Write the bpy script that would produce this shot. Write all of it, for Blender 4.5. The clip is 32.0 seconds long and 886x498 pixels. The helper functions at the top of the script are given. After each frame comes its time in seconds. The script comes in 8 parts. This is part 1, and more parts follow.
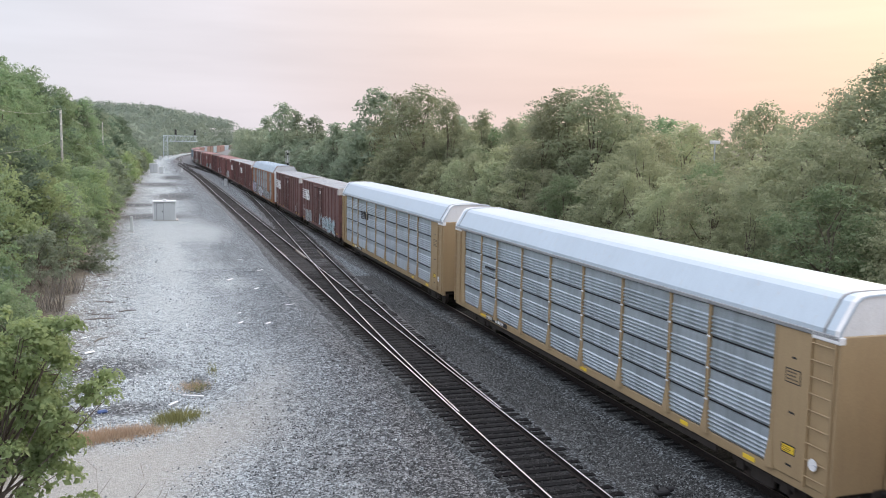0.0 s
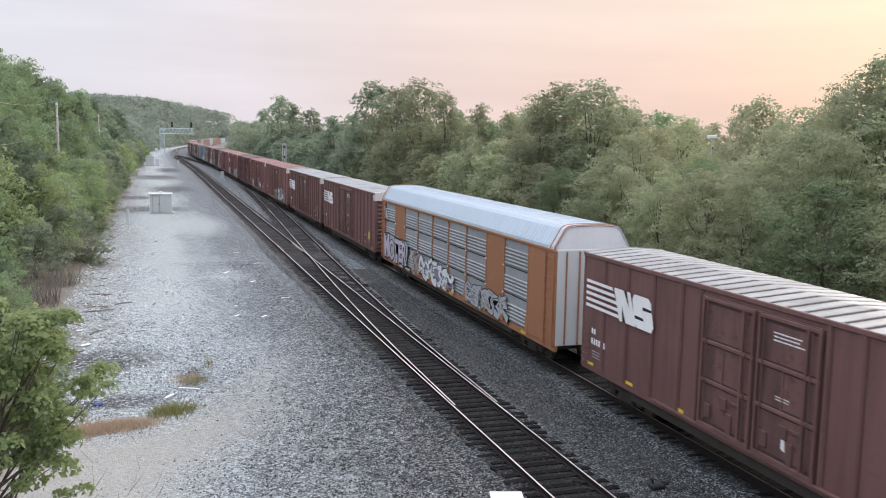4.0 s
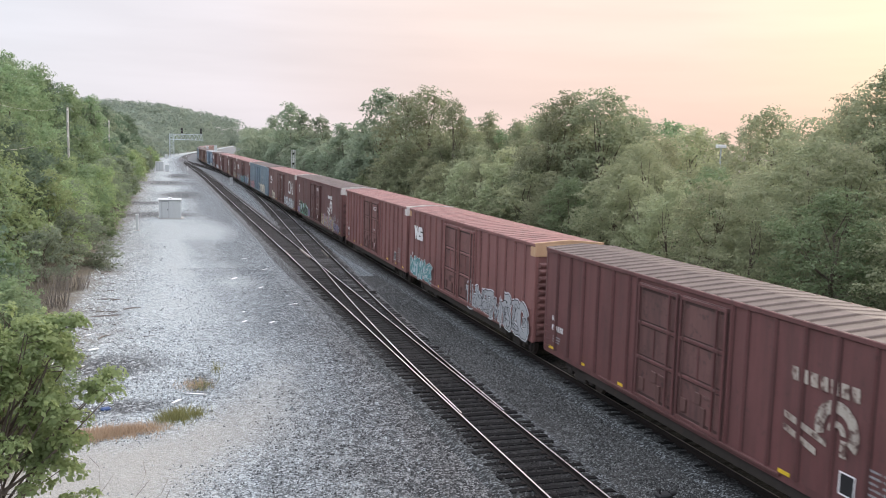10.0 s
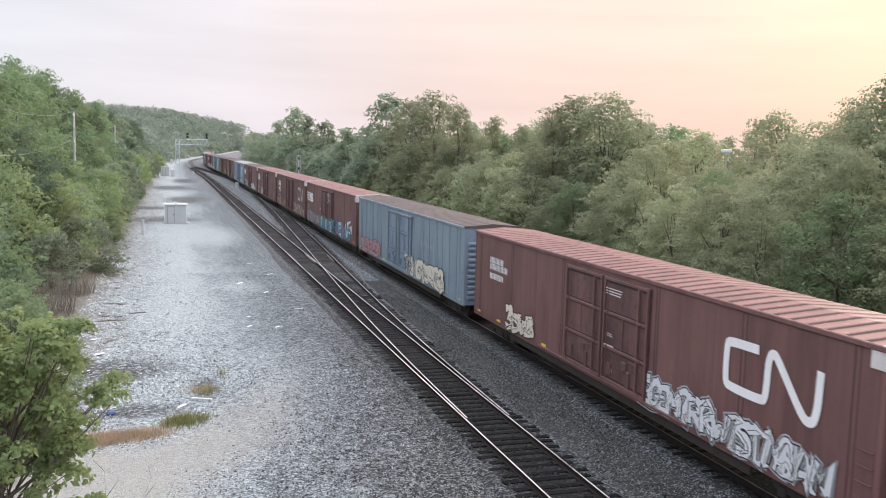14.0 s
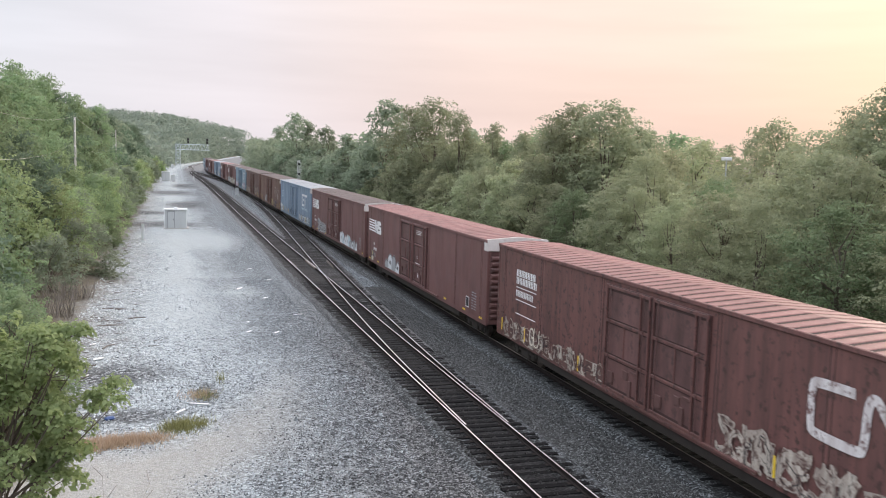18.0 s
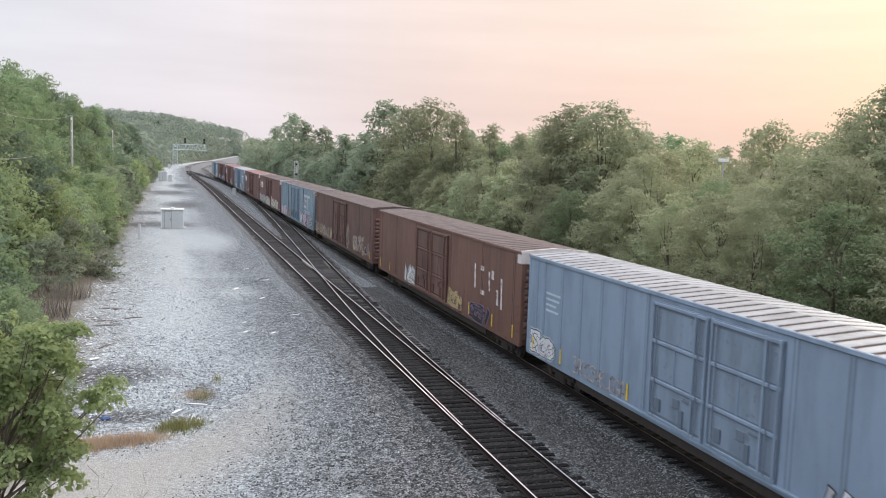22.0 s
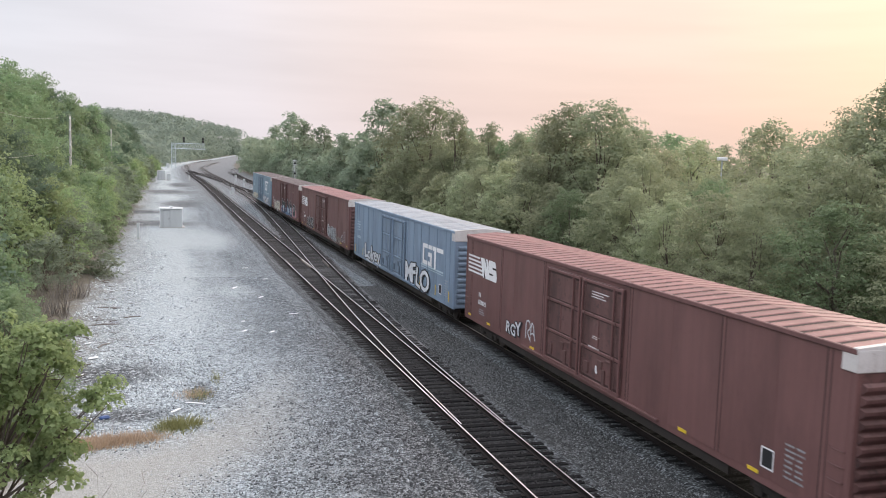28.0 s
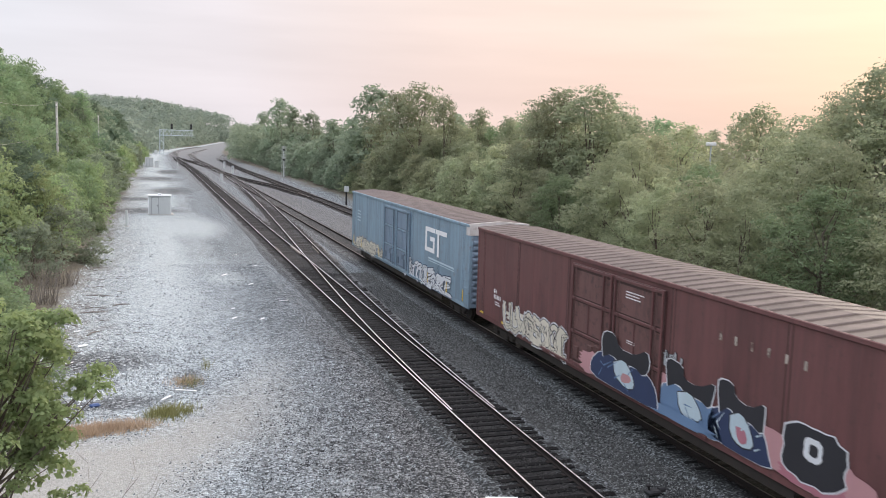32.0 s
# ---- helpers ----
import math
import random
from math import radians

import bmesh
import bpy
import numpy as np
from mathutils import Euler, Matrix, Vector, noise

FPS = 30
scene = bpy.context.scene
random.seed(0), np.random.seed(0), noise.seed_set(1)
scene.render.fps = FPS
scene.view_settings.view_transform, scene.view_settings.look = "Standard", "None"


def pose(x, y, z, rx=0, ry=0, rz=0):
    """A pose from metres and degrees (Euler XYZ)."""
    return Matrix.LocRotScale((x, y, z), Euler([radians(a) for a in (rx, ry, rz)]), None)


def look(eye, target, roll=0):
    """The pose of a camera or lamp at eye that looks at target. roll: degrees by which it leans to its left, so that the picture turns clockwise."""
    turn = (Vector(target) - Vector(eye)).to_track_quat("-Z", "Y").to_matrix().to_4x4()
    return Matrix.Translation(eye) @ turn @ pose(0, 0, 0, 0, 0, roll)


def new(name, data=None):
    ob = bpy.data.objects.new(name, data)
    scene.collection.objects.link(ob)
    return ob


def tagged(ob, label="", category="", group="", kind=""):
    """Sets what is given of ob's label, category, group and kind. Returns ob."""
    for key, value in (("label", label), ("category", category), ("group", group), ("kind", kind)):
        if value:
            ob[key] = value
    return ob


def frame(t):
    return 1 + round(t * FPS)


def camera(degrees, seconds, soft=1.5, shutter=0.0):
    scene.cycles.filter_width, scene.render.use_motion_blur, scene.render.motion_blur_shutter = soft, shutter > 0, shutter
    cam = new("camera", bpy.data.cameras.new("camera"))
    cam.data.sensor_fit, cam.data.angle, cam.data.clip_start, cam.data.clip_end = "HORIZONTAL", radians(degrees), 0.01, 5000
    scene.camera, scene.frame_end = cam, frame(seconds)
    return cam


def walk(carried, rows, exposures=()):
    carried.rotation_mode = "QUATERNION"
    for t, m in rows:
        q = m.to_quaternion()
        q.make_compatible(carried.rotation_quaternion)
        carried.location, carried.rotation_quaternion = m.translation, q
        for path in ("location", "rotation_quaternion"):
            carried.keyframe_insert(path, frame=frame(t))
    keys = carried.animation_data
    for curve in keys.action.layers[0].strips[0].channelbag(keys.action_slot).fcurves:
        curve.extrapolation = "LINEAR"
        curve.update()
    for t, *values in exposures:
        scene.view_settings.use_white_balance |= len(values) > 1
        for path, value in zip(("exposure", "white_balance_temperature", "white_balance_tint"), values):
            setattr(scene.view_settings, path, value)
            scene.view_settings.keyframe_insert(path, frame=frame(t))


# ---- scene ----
EYE = Vector((0.0, 0.0, 8.9))


def aim(yaw, pitch, lean):
    # yaw to the right of +y, pitch downwards, lean to the left; degrees
    a, p = radians(yaw), radians(pitch)
    way = Vector((math.sin(a) * math.cos(p), math.cos(a) * math.cos(p), -math.sin(p)))
    return look(EYE, EYE + way, lean)


cam = camera(52.73, 32.0, soft=0.95, shutter=0.12)
walk(cam, [
    (0, aim(17.81, 6.74, 0.91)), (0.5, aim(17.93, 6.78, 0.99)), (1, aim(18.04, 6.88, 1.04)),
    (1.5, aim(18.10, 7.00, 1.20)), (2, aim(18.15, 7.09, 1.26)), (2.5, aim(18.19, 7.15, 1.26)),
    (3, aim(18.16, 7.17, 1.20)), (3.5, aim(18.09, 7.16, 1.16)), (5.5, aim(17.91, 7.11, 1.16)),
    (6, aim(17.86, 7.09, 1.25)), (6.5, aim(17.85, 7.13, 1.27)), (7, aim(17.86, 7.14, 1.37)),
    (7.5, aim(17.89, 7.17, 1.39)), (8, aim(17.85, 7.11, 1.43)), (8.5, aim(17.77, 7.02, 1.50)),
    (9, aim(17.68, 6.91, 1.49)), (9.5, aim(17.61, 6.80, 1.49)), (10, aim(17.52, 6.67, 1.51)),
    (10.5, aim(17.48, 6.60, 1.47)), (11, aim(17.45, 6.53, 1.49)), (11.5, aim(17.43, 6.50, 1.53)),
    (12, aim(17.44, 6.51, 1.56)), (12.5, aim(17.39, 6.50, 1.50)), (13, aim(17.34, 6.49, 1.46)),
    (13.5, aim(17.24, 6.39, 1.58)), (14, aim(17.18, 6.38, 1.46)), (14.5, aim(17.12, 6.33, 1.46)),
    (16.5, aim(17.03, 6.11, 1.61)), (17, aim(17.10, 6.08, 1.63)), (17.5, aim(17.14, 6.03, 1.68)),
    (18, aim(17.18, 5.97, 1.76)), (18.5, aim(17.22, 5.97, 1.73)), (19, aim(17.25, 5.97, 1.77)),
    (19.5, aim(17.25, 5.96, 1.78)), (20, aim(17.27, 5.95, 1.77)), (20.5, aim(17.30, 5.93, 1.85)),
    (21, aim(17.33, 5.92, 1.83)), (21.5, aim(17.37, 5.94, 1.81)), (22, aim(17.37, 5.92, 1.92)),
    (22.5, aim(17.38, 5.91, 1.99)), (23, aim(17.36, 5.90, 1.98)), (23.5, aim(17.36, 5.84, 1.99)),
    (24, aim(17.40, 5.85, 2.01)), (24.5, aim(17.41, 5.81, 2.05)), (25, aim(17.41, 5.83, 2.00)),
    (25.5, aim(17.41, 5.87, 2.07)), (27.5, aim(17.39, 5.93, 1.95)), (28, aim(17.45, 5.99, 1.88)),
    (28.5, aim(17.61, 6.13, 1.77)), (29, aim(17.72, 6.22, 1.81)), (29.5, aim(17.81, 6.37, 1.78)),
    (30, aim(17.86, 6.50, 1.75)), (30.5, aim(17.91, 6.62, 1.81)), (31, aim(17.93, 6.72, 1.78)),
    (31.5, aim(17.97, 6.77, 1.81)), (32, aim(18.13, 6.86, 1.71)),
], exposures=[(0, 0.03, 6300, 10), (1, -0.05, 6300, 10), (2, -0.03, 6300, 10), (3.5, 0.0, 6300, 10), (6, 0.03, 6300, 10), (8, 0.07, 6330, 10), (12, 0.13, 6400, 10), (14, 0.13, 6400, 10),
              (18, 0.09, 6420, 10), (21, 0.06, 6420, 10), (23, 0.05, 6420, 10), (25, 0.08, 6420, 10), (29, 0.04, 6420, 10), (32, 0.08, 6420, 10)])

# ---- sky and sun ----
SUN_TURN, SUN_HEIGHT = 58.0, 14.0          # degrees to the right of +y, degrees above the horizon
world = bpy.data.worlds.new("world")
scene.world = world
world.use_nodes = True


def build_sky():
    nt = world.node_tree
    nt.nodes.clear()
    N, K = nt.nodes.new, nt.links.new
    out, bg = N("ShaderNodeOutputWorld"), N("ShaderNodeBackground")
    K(bg.outputs[0], out.inputs[0])
    sky = N("ShaderNodeTexSky")
    sky.sky_type, sky.sun_disc = "NISHITA", False
    sky.sun_elevation, sky.sun_rotation = radians(SUN_HEIGHT), radians(SUN_TURN)
    sky.air_density, sky.dust_density, sky.ozone_density = 1.5, 4.0, 1.0
    co = N("ShaderNodeTexCoord")
    a, h = radians(SUN_TURN), radians(SUN_HEIGHT)
    dot = N("ShaderNodeVectorMath")
    dot.operation = "DOT_PRODUCT"
    dot.inputs[1].default_value = (math.sin(a) * math.cos(h), math.cos(a) * math.cos(h), math.sin(h))
    K(co.outputs["Generated"], dot.inputs[0])
    near_sun = N("ShaderNodeValToRGB")         # thin high cloud: lavender grey away from the sun, cream towards it
    K(dot.outputs["Value"], near_sun.inputs[0])
    e = near_sun.color_ramp.elements
    e[0].position, e[0].color = 0.0, (0.68, 0.70, 0.78, 1)
    e[1].position, e[1].color = 1.0, (1.08, 0.95, 0.70, 1)
    for at, c in ((0.42, (0.765, 0.77, 0.83, 1)), (0.6, (0.84, 0.785, 0.815, 1)), (0.76, (0.92, 0.765, 0.705, 1)), (0.9, (0.95, 0.765, 0.655, 1)), (0.965, (0.99, 0.84, 0.64, 1))):
        k = near_sun.color_ramp.elements.new(at)
        k.color = c
    low = N("ShaderNodeValToRGB")              # dusty pink band low over the horizon
    K(dot.outputs["Value"], low.inputs[0])
    e = low.color_ramp.elements
    e[0].position, e[0].color = 0.3, (0.74, 0.75, 0.80, 1)
    e[1].position, e[1].color = 1.0, (0.98, 0.66, 0.46, 1)
    for at, c in ((0.6, (0.825, 0.755, 0.78, 1)), (0.76, (0.86, 0.68, 0.63, 1)), (0.9, (0.90, 0.655, 0.55, 1))):
        k = low.color_ramp.elements.new(at)
        k.color = c
    sep = N("ShaderNodeSeparateXYZ")
    K(co.outputs["Generated"], sep.inputs[0])
    band = N("ShaderNodeMapRange")
    band.interpolation_type = "SMOOTHSTEP"
    band.inputs[1].default_value, band.inputs[2].default_value = 0.02, 0.19
    band.inputs[3].default_value, band.inputs[4].default_value = 0.9, 0.0
    K(sep.outputs["Z"], band.inputs[0])
    noise_tex = N("ShaderNodeTexNoise")        # faint streaks of cloud
    noise_tex.inputs["Scale"].default_value, noise_tex.inputs["Detail"].default_value = 3.0, 4.0
    stretch = N("ShaderNodeMapping")
    stretch.inputs["Scale"].default_value = (1.0, 1.0, 9.0)
    K(co.outputs["Generated"], stretch.inputs[0])
    K(stretch.outputs[0], noise_tex.inputs[0])
    wob = N("ShaderNodeMapRange")
    wob.inputs[1].default_value, wob.inputs[2].default_value = 0.3, 0.7
    wob.inputs[3].default_value, wob.inputs[4].default_value = 0.94, 1.05
    K(noise_tex.outputs[0], wob.inputs[0])
    mix = N("ShaderNodeMix")
    mix.data_type = "RGBA"
    K(band.outputs[0], mix.inputs["Factor"])
    K(near_sun.outputs[0], mix.inputs["A"])
    K(low.outputs[0], mix.inputs["B"])
    scale = N("ShaderNodeVectorMath")
    scale.operation = "SCALE"
    K(mix.outputs["Result"], scale.inputs[0])
    K(wob.outputs[0], scale.inputs["Scale"])
    dome = N("ShaderNodeMapRange")             # an overcast dome is brightest overhead
    dome.interpolation_type = "SMOOTHSTEP"
    dome.inputs[1].default_value, dome.inputs[2].default_value = 0.14, 1.0
    dome.inputs[3].default_value, dome.inputs[4].default_value = 1.0, 3.0
    K(sep.outputs["Z"], dome.inputs[0])
    lift = N("ShaderNodeVectorMath")
    lift.operation = "SCALE"
    K(scale.outputs[0], lift.inputs[0])
    K(dome.outputs[0], lift.inputs["Scale"])
    nish = N("ShaderNodeVectorMath")
    nish.operation = "SCALE"
    nish.inputs["Scale"].default_value = 0.005
    K(sky.outputs[0], nish.inputs[0])
    add = N("ShaderNodeVectorMath")
    add.operation = "ADD"
    K(lift.outputs[0], add.inputs[0])
    K(nish.outputs[0], add.inputs[1])
    K(add.outputs[0], bg.inputs[0])
    bg.inputs[1].default_value = 1.0


build_sky()
sun = new("sun", bpy.data.lights.new("sun", "SUN"))
sun.data.energy, sun.data.angle, sun.data.color = 2.6, radians(22), (1.0, 0.87, 0.71)
sun.matrix_world = look((math.sin(radians(SUN_TURN)) * 100, math.cos(radians(SUN_TURN)) * 100, 100 * math.tan(radians(SUN_HEIGHT))), (0, 0, 0))

# ---- materials ----
def link_math(nt, op, a, b=None, clamp=False):
    n = nt.nodes.new("ShaderNodeMath")
    n.operation, n.use_clamp = op, clamp
    for i, x in enumerate((a, b)):
        if x is None:
            continue
        if isinstance(x, (int, float)):
            n.inputs[i].default_value = x
        else:
            nt.links.new(x, n.inputs[i])
    return n.outputs[0]


def link_noise(nt, vec, scale, detail=3.0, rough=0.55, stretch=None):
    n = nt.nodes.new("ShaderNodeTexNoise")
    n.inputs["Scale"].default_value, n.inputs["Detail"].default_value, n.inputs["Roughness"].default_value = scale, detail, rough
    if stretch:
        m = nt.nodes.new("ShaderNodeMapping")
        m.inputs["Scale"].default_value = stretch
        nt.links.new(vec, m.inputs[0])
        vec = m.outputs[0]
    nt.links.new(vec, n.inputs[0])
    return n.outputs[0]


def link_range(nt, x, a, b, c=0.0, d=1.0):
    n = nt.nodes.new("ShaderNodeMapRange")
    for i, k in zip((1, 2, 3, 4), (a, b, c, d)):
        n.inputs[i].default_value = k
    nt.links.new(x, n.inputs[0])
    return n.outputs[0]


def link_mix(nt, f, a, b):
    n = nt.nodes.new("ShaderNodeMix")
    n.data_type = "RGBA"
    for key, x in (("Factor", f), ("A", a), ("B", b)):
        if isinstance(x, (int, float)):
            n.inputs[key].default_value = x
        elif isinstance(x, tuple):
            n.inputs[key].default_value = (*x, 1)
        else:
            nt.links.new(x, n.inputs[key])
    return n.outputs["Result"]


def link_bump(nt, height, strength, distance):
    b = nt.nodes.new("ShaderNodeBump")
    b.inputs["Strength"].default_value, b.inputs["Distance"].default_value = strength, distance
    nt.links.new(height, b.inputs["Height"])
    return b.outputs[0]


def blank(name):
    m = bpy.data.materials.new(name)
    m.use_nodes = True
    nt = m.node_tree
    return m, nt, nt.nodes["Principled BSDF"]


def coords(nt, kind="Object"):
    return nt.nodes.new("ShaderNodeTexCoord").outputs[kind]


def weathered(name, base, rough=0.55, metal=0.0, second=None, streak=0.5, spots=None, amount=0.4, grain=30.0, bump=0.15, vary=0.12, spec=0.4, cut=0.58, soot=0.0, spread=1.0):
    """A worn surface: a base colour, a second colour in streaks that run down, spots of a third, and fine grain."""
    m, nt, p = blank(name)
    co = coords(nt)
    r = nt.nodes.new("ShaderNodeObjectInfo").outputs["Random"]
    second = second or tuple(c * 0.6 for c in base)
    shift = nt.nodes.new("ShaderNodeVectorMath")
    shift.operation = "ADD"
    nt.links.new(co, shift.inputs[0])
    comb = nt.nodes.new("ShaderNodeCombineXYZ")
    nt.links.new(link_math(nt, "MULTIPLY", r, 37.0), comb.inputs[1])
    nt.links.new(comb.outputs[0], shift.inputs[1])
    v = shift.outputs[0]
    run = link_noise(nt, v, 1.0, 5.0, 0.65, (2.0, 3.2, 0.22))
    blot = link_noise(nt, v, 0.55, 4.0, 0.6)
    fine = link_noise(nt, v, grain, 3.0, 0.6)
    c = link_mix(nt, link_math(nt, "MULTIPLY", link_range(nt, run, 0.42, 0.72), streak), base, second)
    c = link_mix(nt, link_range(nt, blot, 0.3, 0.75, 0.0, 0.35), c, tuple(min(1, k * 1.25 + 0.01) for k in base))
    if spots:
        s = link_noise(nt, v, 3.4, 6.0, 0.7)
        c = link_mix(nt, link_math(nt, "MULTIPLY", link_range(nt, s, cut, cut + 0.08), amount), c, spots)
    if soot:
        broad = link_noise(nt, v, 0.8, 6.0, 0.62, (1.0, 1.0, 0.3))
        c = link_mix(nt, link_math(nt, "MULTIPLY", link_range(nt, broad, 0.47, 0.68), soot), c, tuple(k * 0.28 + 0.006 for k in base))
        scuff = link_noise(nt, v, 6.0, 5.0, 0.7, (1.0, 1.6, 0.5))
        c = link_mix(nt, link_math(nt, "MULTIPLY", link_range(nt, scuff, 0.62, 0.70), soot * 0.45), c, tuple(min(1.0, k * 1.5 + 0.05) for k in base))
    hsv = nt.nodes.new("ShaderNodeHueSaturation")
    nt.links.new(c, hsv.inputs["Color"])
    val = link_math(nt, "ADD", link_range(nt, fine, 0.2, 0.8, 1 - vary, 1 + vary), link_math(nt, "MULTIPLY", link_math(nt, "SUBTRACT", r, 0.5), vary * spread))
    nt.links.new(val, hsv.inputs["Value"])
    nt.links.new(hsv.outputs[0], p.inputs["Base Color"])
    nt.links.new(link_range(nt, blot, 0.2, 0.8, rough - 0.1, min(1, rough + 0.12)), p.inputs["Roughness"])
    p.inputs["Metallic"].default_value = metal
    p.inputs["Specular IOR Level"].default_value = spec
    if bump:
        nt.links.new(link_bump(nt, link_math(nt, "ADD", fine, run), bump, 0.004), p.inputs["Normal"])
    return m


def leafy(name, light, dark, translucent=0.48):
    m, nt, p = blank(name)
    geo = nt.nodes.new("ShaderNodeNewGeometry")
    r = nt.nodes.new("ShaderNodeObjectInfo").outputs["Random"]
    isl = geo.outputs["Random Per Island"]
    clump = link_noise(nt, coords(nt), 0.6, 2.0)
    f = link_math(nt, "ADD", link_math(nt, "MULTIPLY", isl, 0.5), link_range(nt, clump, 0.3, 0.7, 0.0, 0.5))
    c = link_mix(nt, f, dark, light)
    hsv = nt.nodes.new("ShaderNodeHueSaturation")
    nt.links.new(c, hsv.inputs["Color"])
    nt.links.new(link_range(nt, r, 0, 1, 0.488, 0.52), hsv.inputs["Hue"])
    nt.links.new(link_range(nt, r, 0, 1, 0.8, 1.2), hsv.inputs["Value"])
    nt.links.new(hsv.outputs[0], p.inputs["Base Color"])
    p.inputs["Roughness"].default_value = 0.6
    p.inputs["Specular IOR Level"].default_value = 0.25
    tr = nt.nodes.new("ShaderNodeBsdfTranslucent")
    nt.links.new(hsv.outputs[0], tr.inputs[0])
    mix = nt.nodes.new("ShaderNodeMixShader")
    mix.inputs[0].default_value = translucent
    nt.links.new(p.outputs[0], mix.inputs[1])
    nt.links.new(tr.outputs[0], mix.inputs[2])
    nt.links.new(mix.outputs[0], nt.nodes["Material Output"].inputs[0])
    return m


def stones(name, tones, size, tint=None, rough=0.9, depth=0.02):
    """Broken stone: every cell its own tone, dark gaps between, larger drifts of dust."""
    m, nt, p = blank(name)
    co = coords(nt)
    vor = nt.nodes.new("ShaderNodeTexVoronoi")
    vor.inputs["Scale"].default_value = 1 / size
    nt.links.new(co, vor.inputs["Vector"])
    tone = nt.nodes.new("ShaderNodeSeparateColor")
    nt.links.new(vor.outputs["Color"], tone.inputs[0])
    ramp = nt.nodes.new("ShaderNodeValToRGB")
    e = ramp.color_ramp.elements
    e[0].position, e[0].color = 0.0, (*tones[0], 1)
    e[1].position, e[1].color = 1.0, (*tones[-1], 1)
    for i, t in enumerate(tones[1:-1]):
        ramp.color_ramp.elements.new((i + 1) / (len(tones) - 1)).color = (*t, 1)
    nt.links.new(tone.outputs[0], ramp.inputs[0])
    c = ramp.outputs[0]
    drift = link_noise(nt, co, 0.35, 5.0, 0.6)
    if tint:
        c = link_mix(nt, link_range(nt, drift, 0.35, 0.7, 0.0, 0.7), c, tint)
    nt.links.new(c, p.inputs["Base Color"])
    p.inputs["Roughness"].default_value = rough
    p.inputs["Specular IOR Level"].default_value = 0.3
    h = link_range(nt, vor.outputs["Distance"], 0.0, 0.8, 1.0, 0.0)
    nt.links.new(link_bump(nt, h, 0.9, depth), p.inputs["Normal"])
    return m


def ground_material():
    """Yard of crushed limestone: pale stone and worn fines along the middle, grey ballast towards the rails, a tan dirt lane, dark heaps."""
    m, nt, p = blank("yard_gravel")
    co = coords(nt)
    sep = nt.nodes.new("ShaderNodeSeparateXYZ")
    nt.links.new(co, sep.inputs[0])
    x, y = sep.outputs[0], sep.outputs[1]

    def cells(scale):
        vor = nt.nodes.new("ShaderNodeTexVoronoi")
        vor.inputs["Scale"].default_value = scale
        nt.links.new(co, vor.inputs["Vector"])
        tone = nt.nodes.new("ShaderNodeSeparateColor")
        nt.links.new(vor.outputs["Color"], tone.inputs[0])
        return tone.outputs[0], vor.outputs["Distance"]

    def centred(v, k):
        return link_math(nt, "MULTIPLY", link_math(nt, "SUBTRACT", v, 0.5), k)

    def power(v, k):
        return link_math(nt, "POWER", v, k)

    big = link_noise(nt, co, 0.24, 5.0, 0.6, (1.0, 0.3, 1.0))
    mid = link_noise(nt, co, 1.1, 5.0, 0.65, (1.0, 0.45, 1.0))
    patch = link_noise(nt, co, 2.0, 7.0, 0.72, (1.0, 0.6, 1.0))
    wob = link_math(nt, "ADD", centred(big, 5.0), centred(mid, 2.4))
    curve = link_math(nt, "MULTIPLY", power(link_math(nt, "MAXIMUM", link_math(nt, "SUBTRACT", y, 330.0), 0.0), 2.0), 0.00026)
    along = link_math(nt, "SUBTRACT", x, curve)
    xx = link_math(nt, "ADD", along, wob)
    yy = link_math(nt, "ADD", y, link_math(nt, "MULTIPLY", wob, 0.5))
    t, gap = cells(20.0)
    fine, _ = cells(44.0)
    rock, _ = cells(9.0)

    def spot(cx, cy, rx, ry, soft=0.45):
        """A patch of its own with a ragged edge."""
        a = link_math(nt, "DIVIDE", link_math(nt, "SUBTRACT", x, cx), rx)
        b = link_math(nt, "DIVIDE", link_math(nt, "SUBTRACT", y, cy), ry)
        r = link_math(nt, "SQRT", link_math(nt, "ADD", power(a, 2.0), power(b, 2.0)))
        return link_range(nt, link_math(nt, "ADD", r, centred(patch, 1.3)), 1.0 + soft, 1.0 - soft)

    pale = link_mix(nt, power(t, 1.4), (0.15, 0.166, 0.172), (0.62, 0.695, 0.72))
    grey = link_mix(nt, power(t, 1.9), (0.046, 0.051, 0.055), (0.45, 0.505, 0.53))
    brown = link_mix(nt, power(t, 2.7), (0.019, 0.0195, 0.02), (0.32, 0.325, 0.325))
    dirt = link_mix(nt, power(fine, 0.7), (0.21, 0.206, 0.19), (0.41, 0.404, 0.372))
    chalk = link_mix(nt, fine, (0.30, 0.328, 0.332), (0.52, 0.568, 0.575))
    # grey broken stone towards the rails and in the near part of the yard, browner along the track
    near = link_math(nt, "MULTIPLY", link_range(nt, yy, 40.0, 29.0, 0.0, 0.7), link_range(nt, xx, -1.0, 2.0))
    c = link_mix(nt, link_math(nt, "MAXIMUM", link_range(nt, xx, 1.6, 5.0), near), pale, grey)
    c = link_mix(nt, link_math(nt, "MULTIPLY", link_range(nt, xx, 5.4, 8.4), link_range(nt, yy, 62.0, 34.0, 0.2, 1.0)), c, brown)
    c = link_mix(nt, link_math(nt, "MULTIPLY", link_range(nt, xx, 1.8, 4.4), link_range(nt, yy, 34.0, 24.0, 0.0, 0.75)), c, brown)
    # chalky fines worn along the middle of the yard, with a fainter wheel track beside
    d = link_math(nt, "ABSOLUTE", link_math(nt, "SUBTRACT", xx, 1.0))
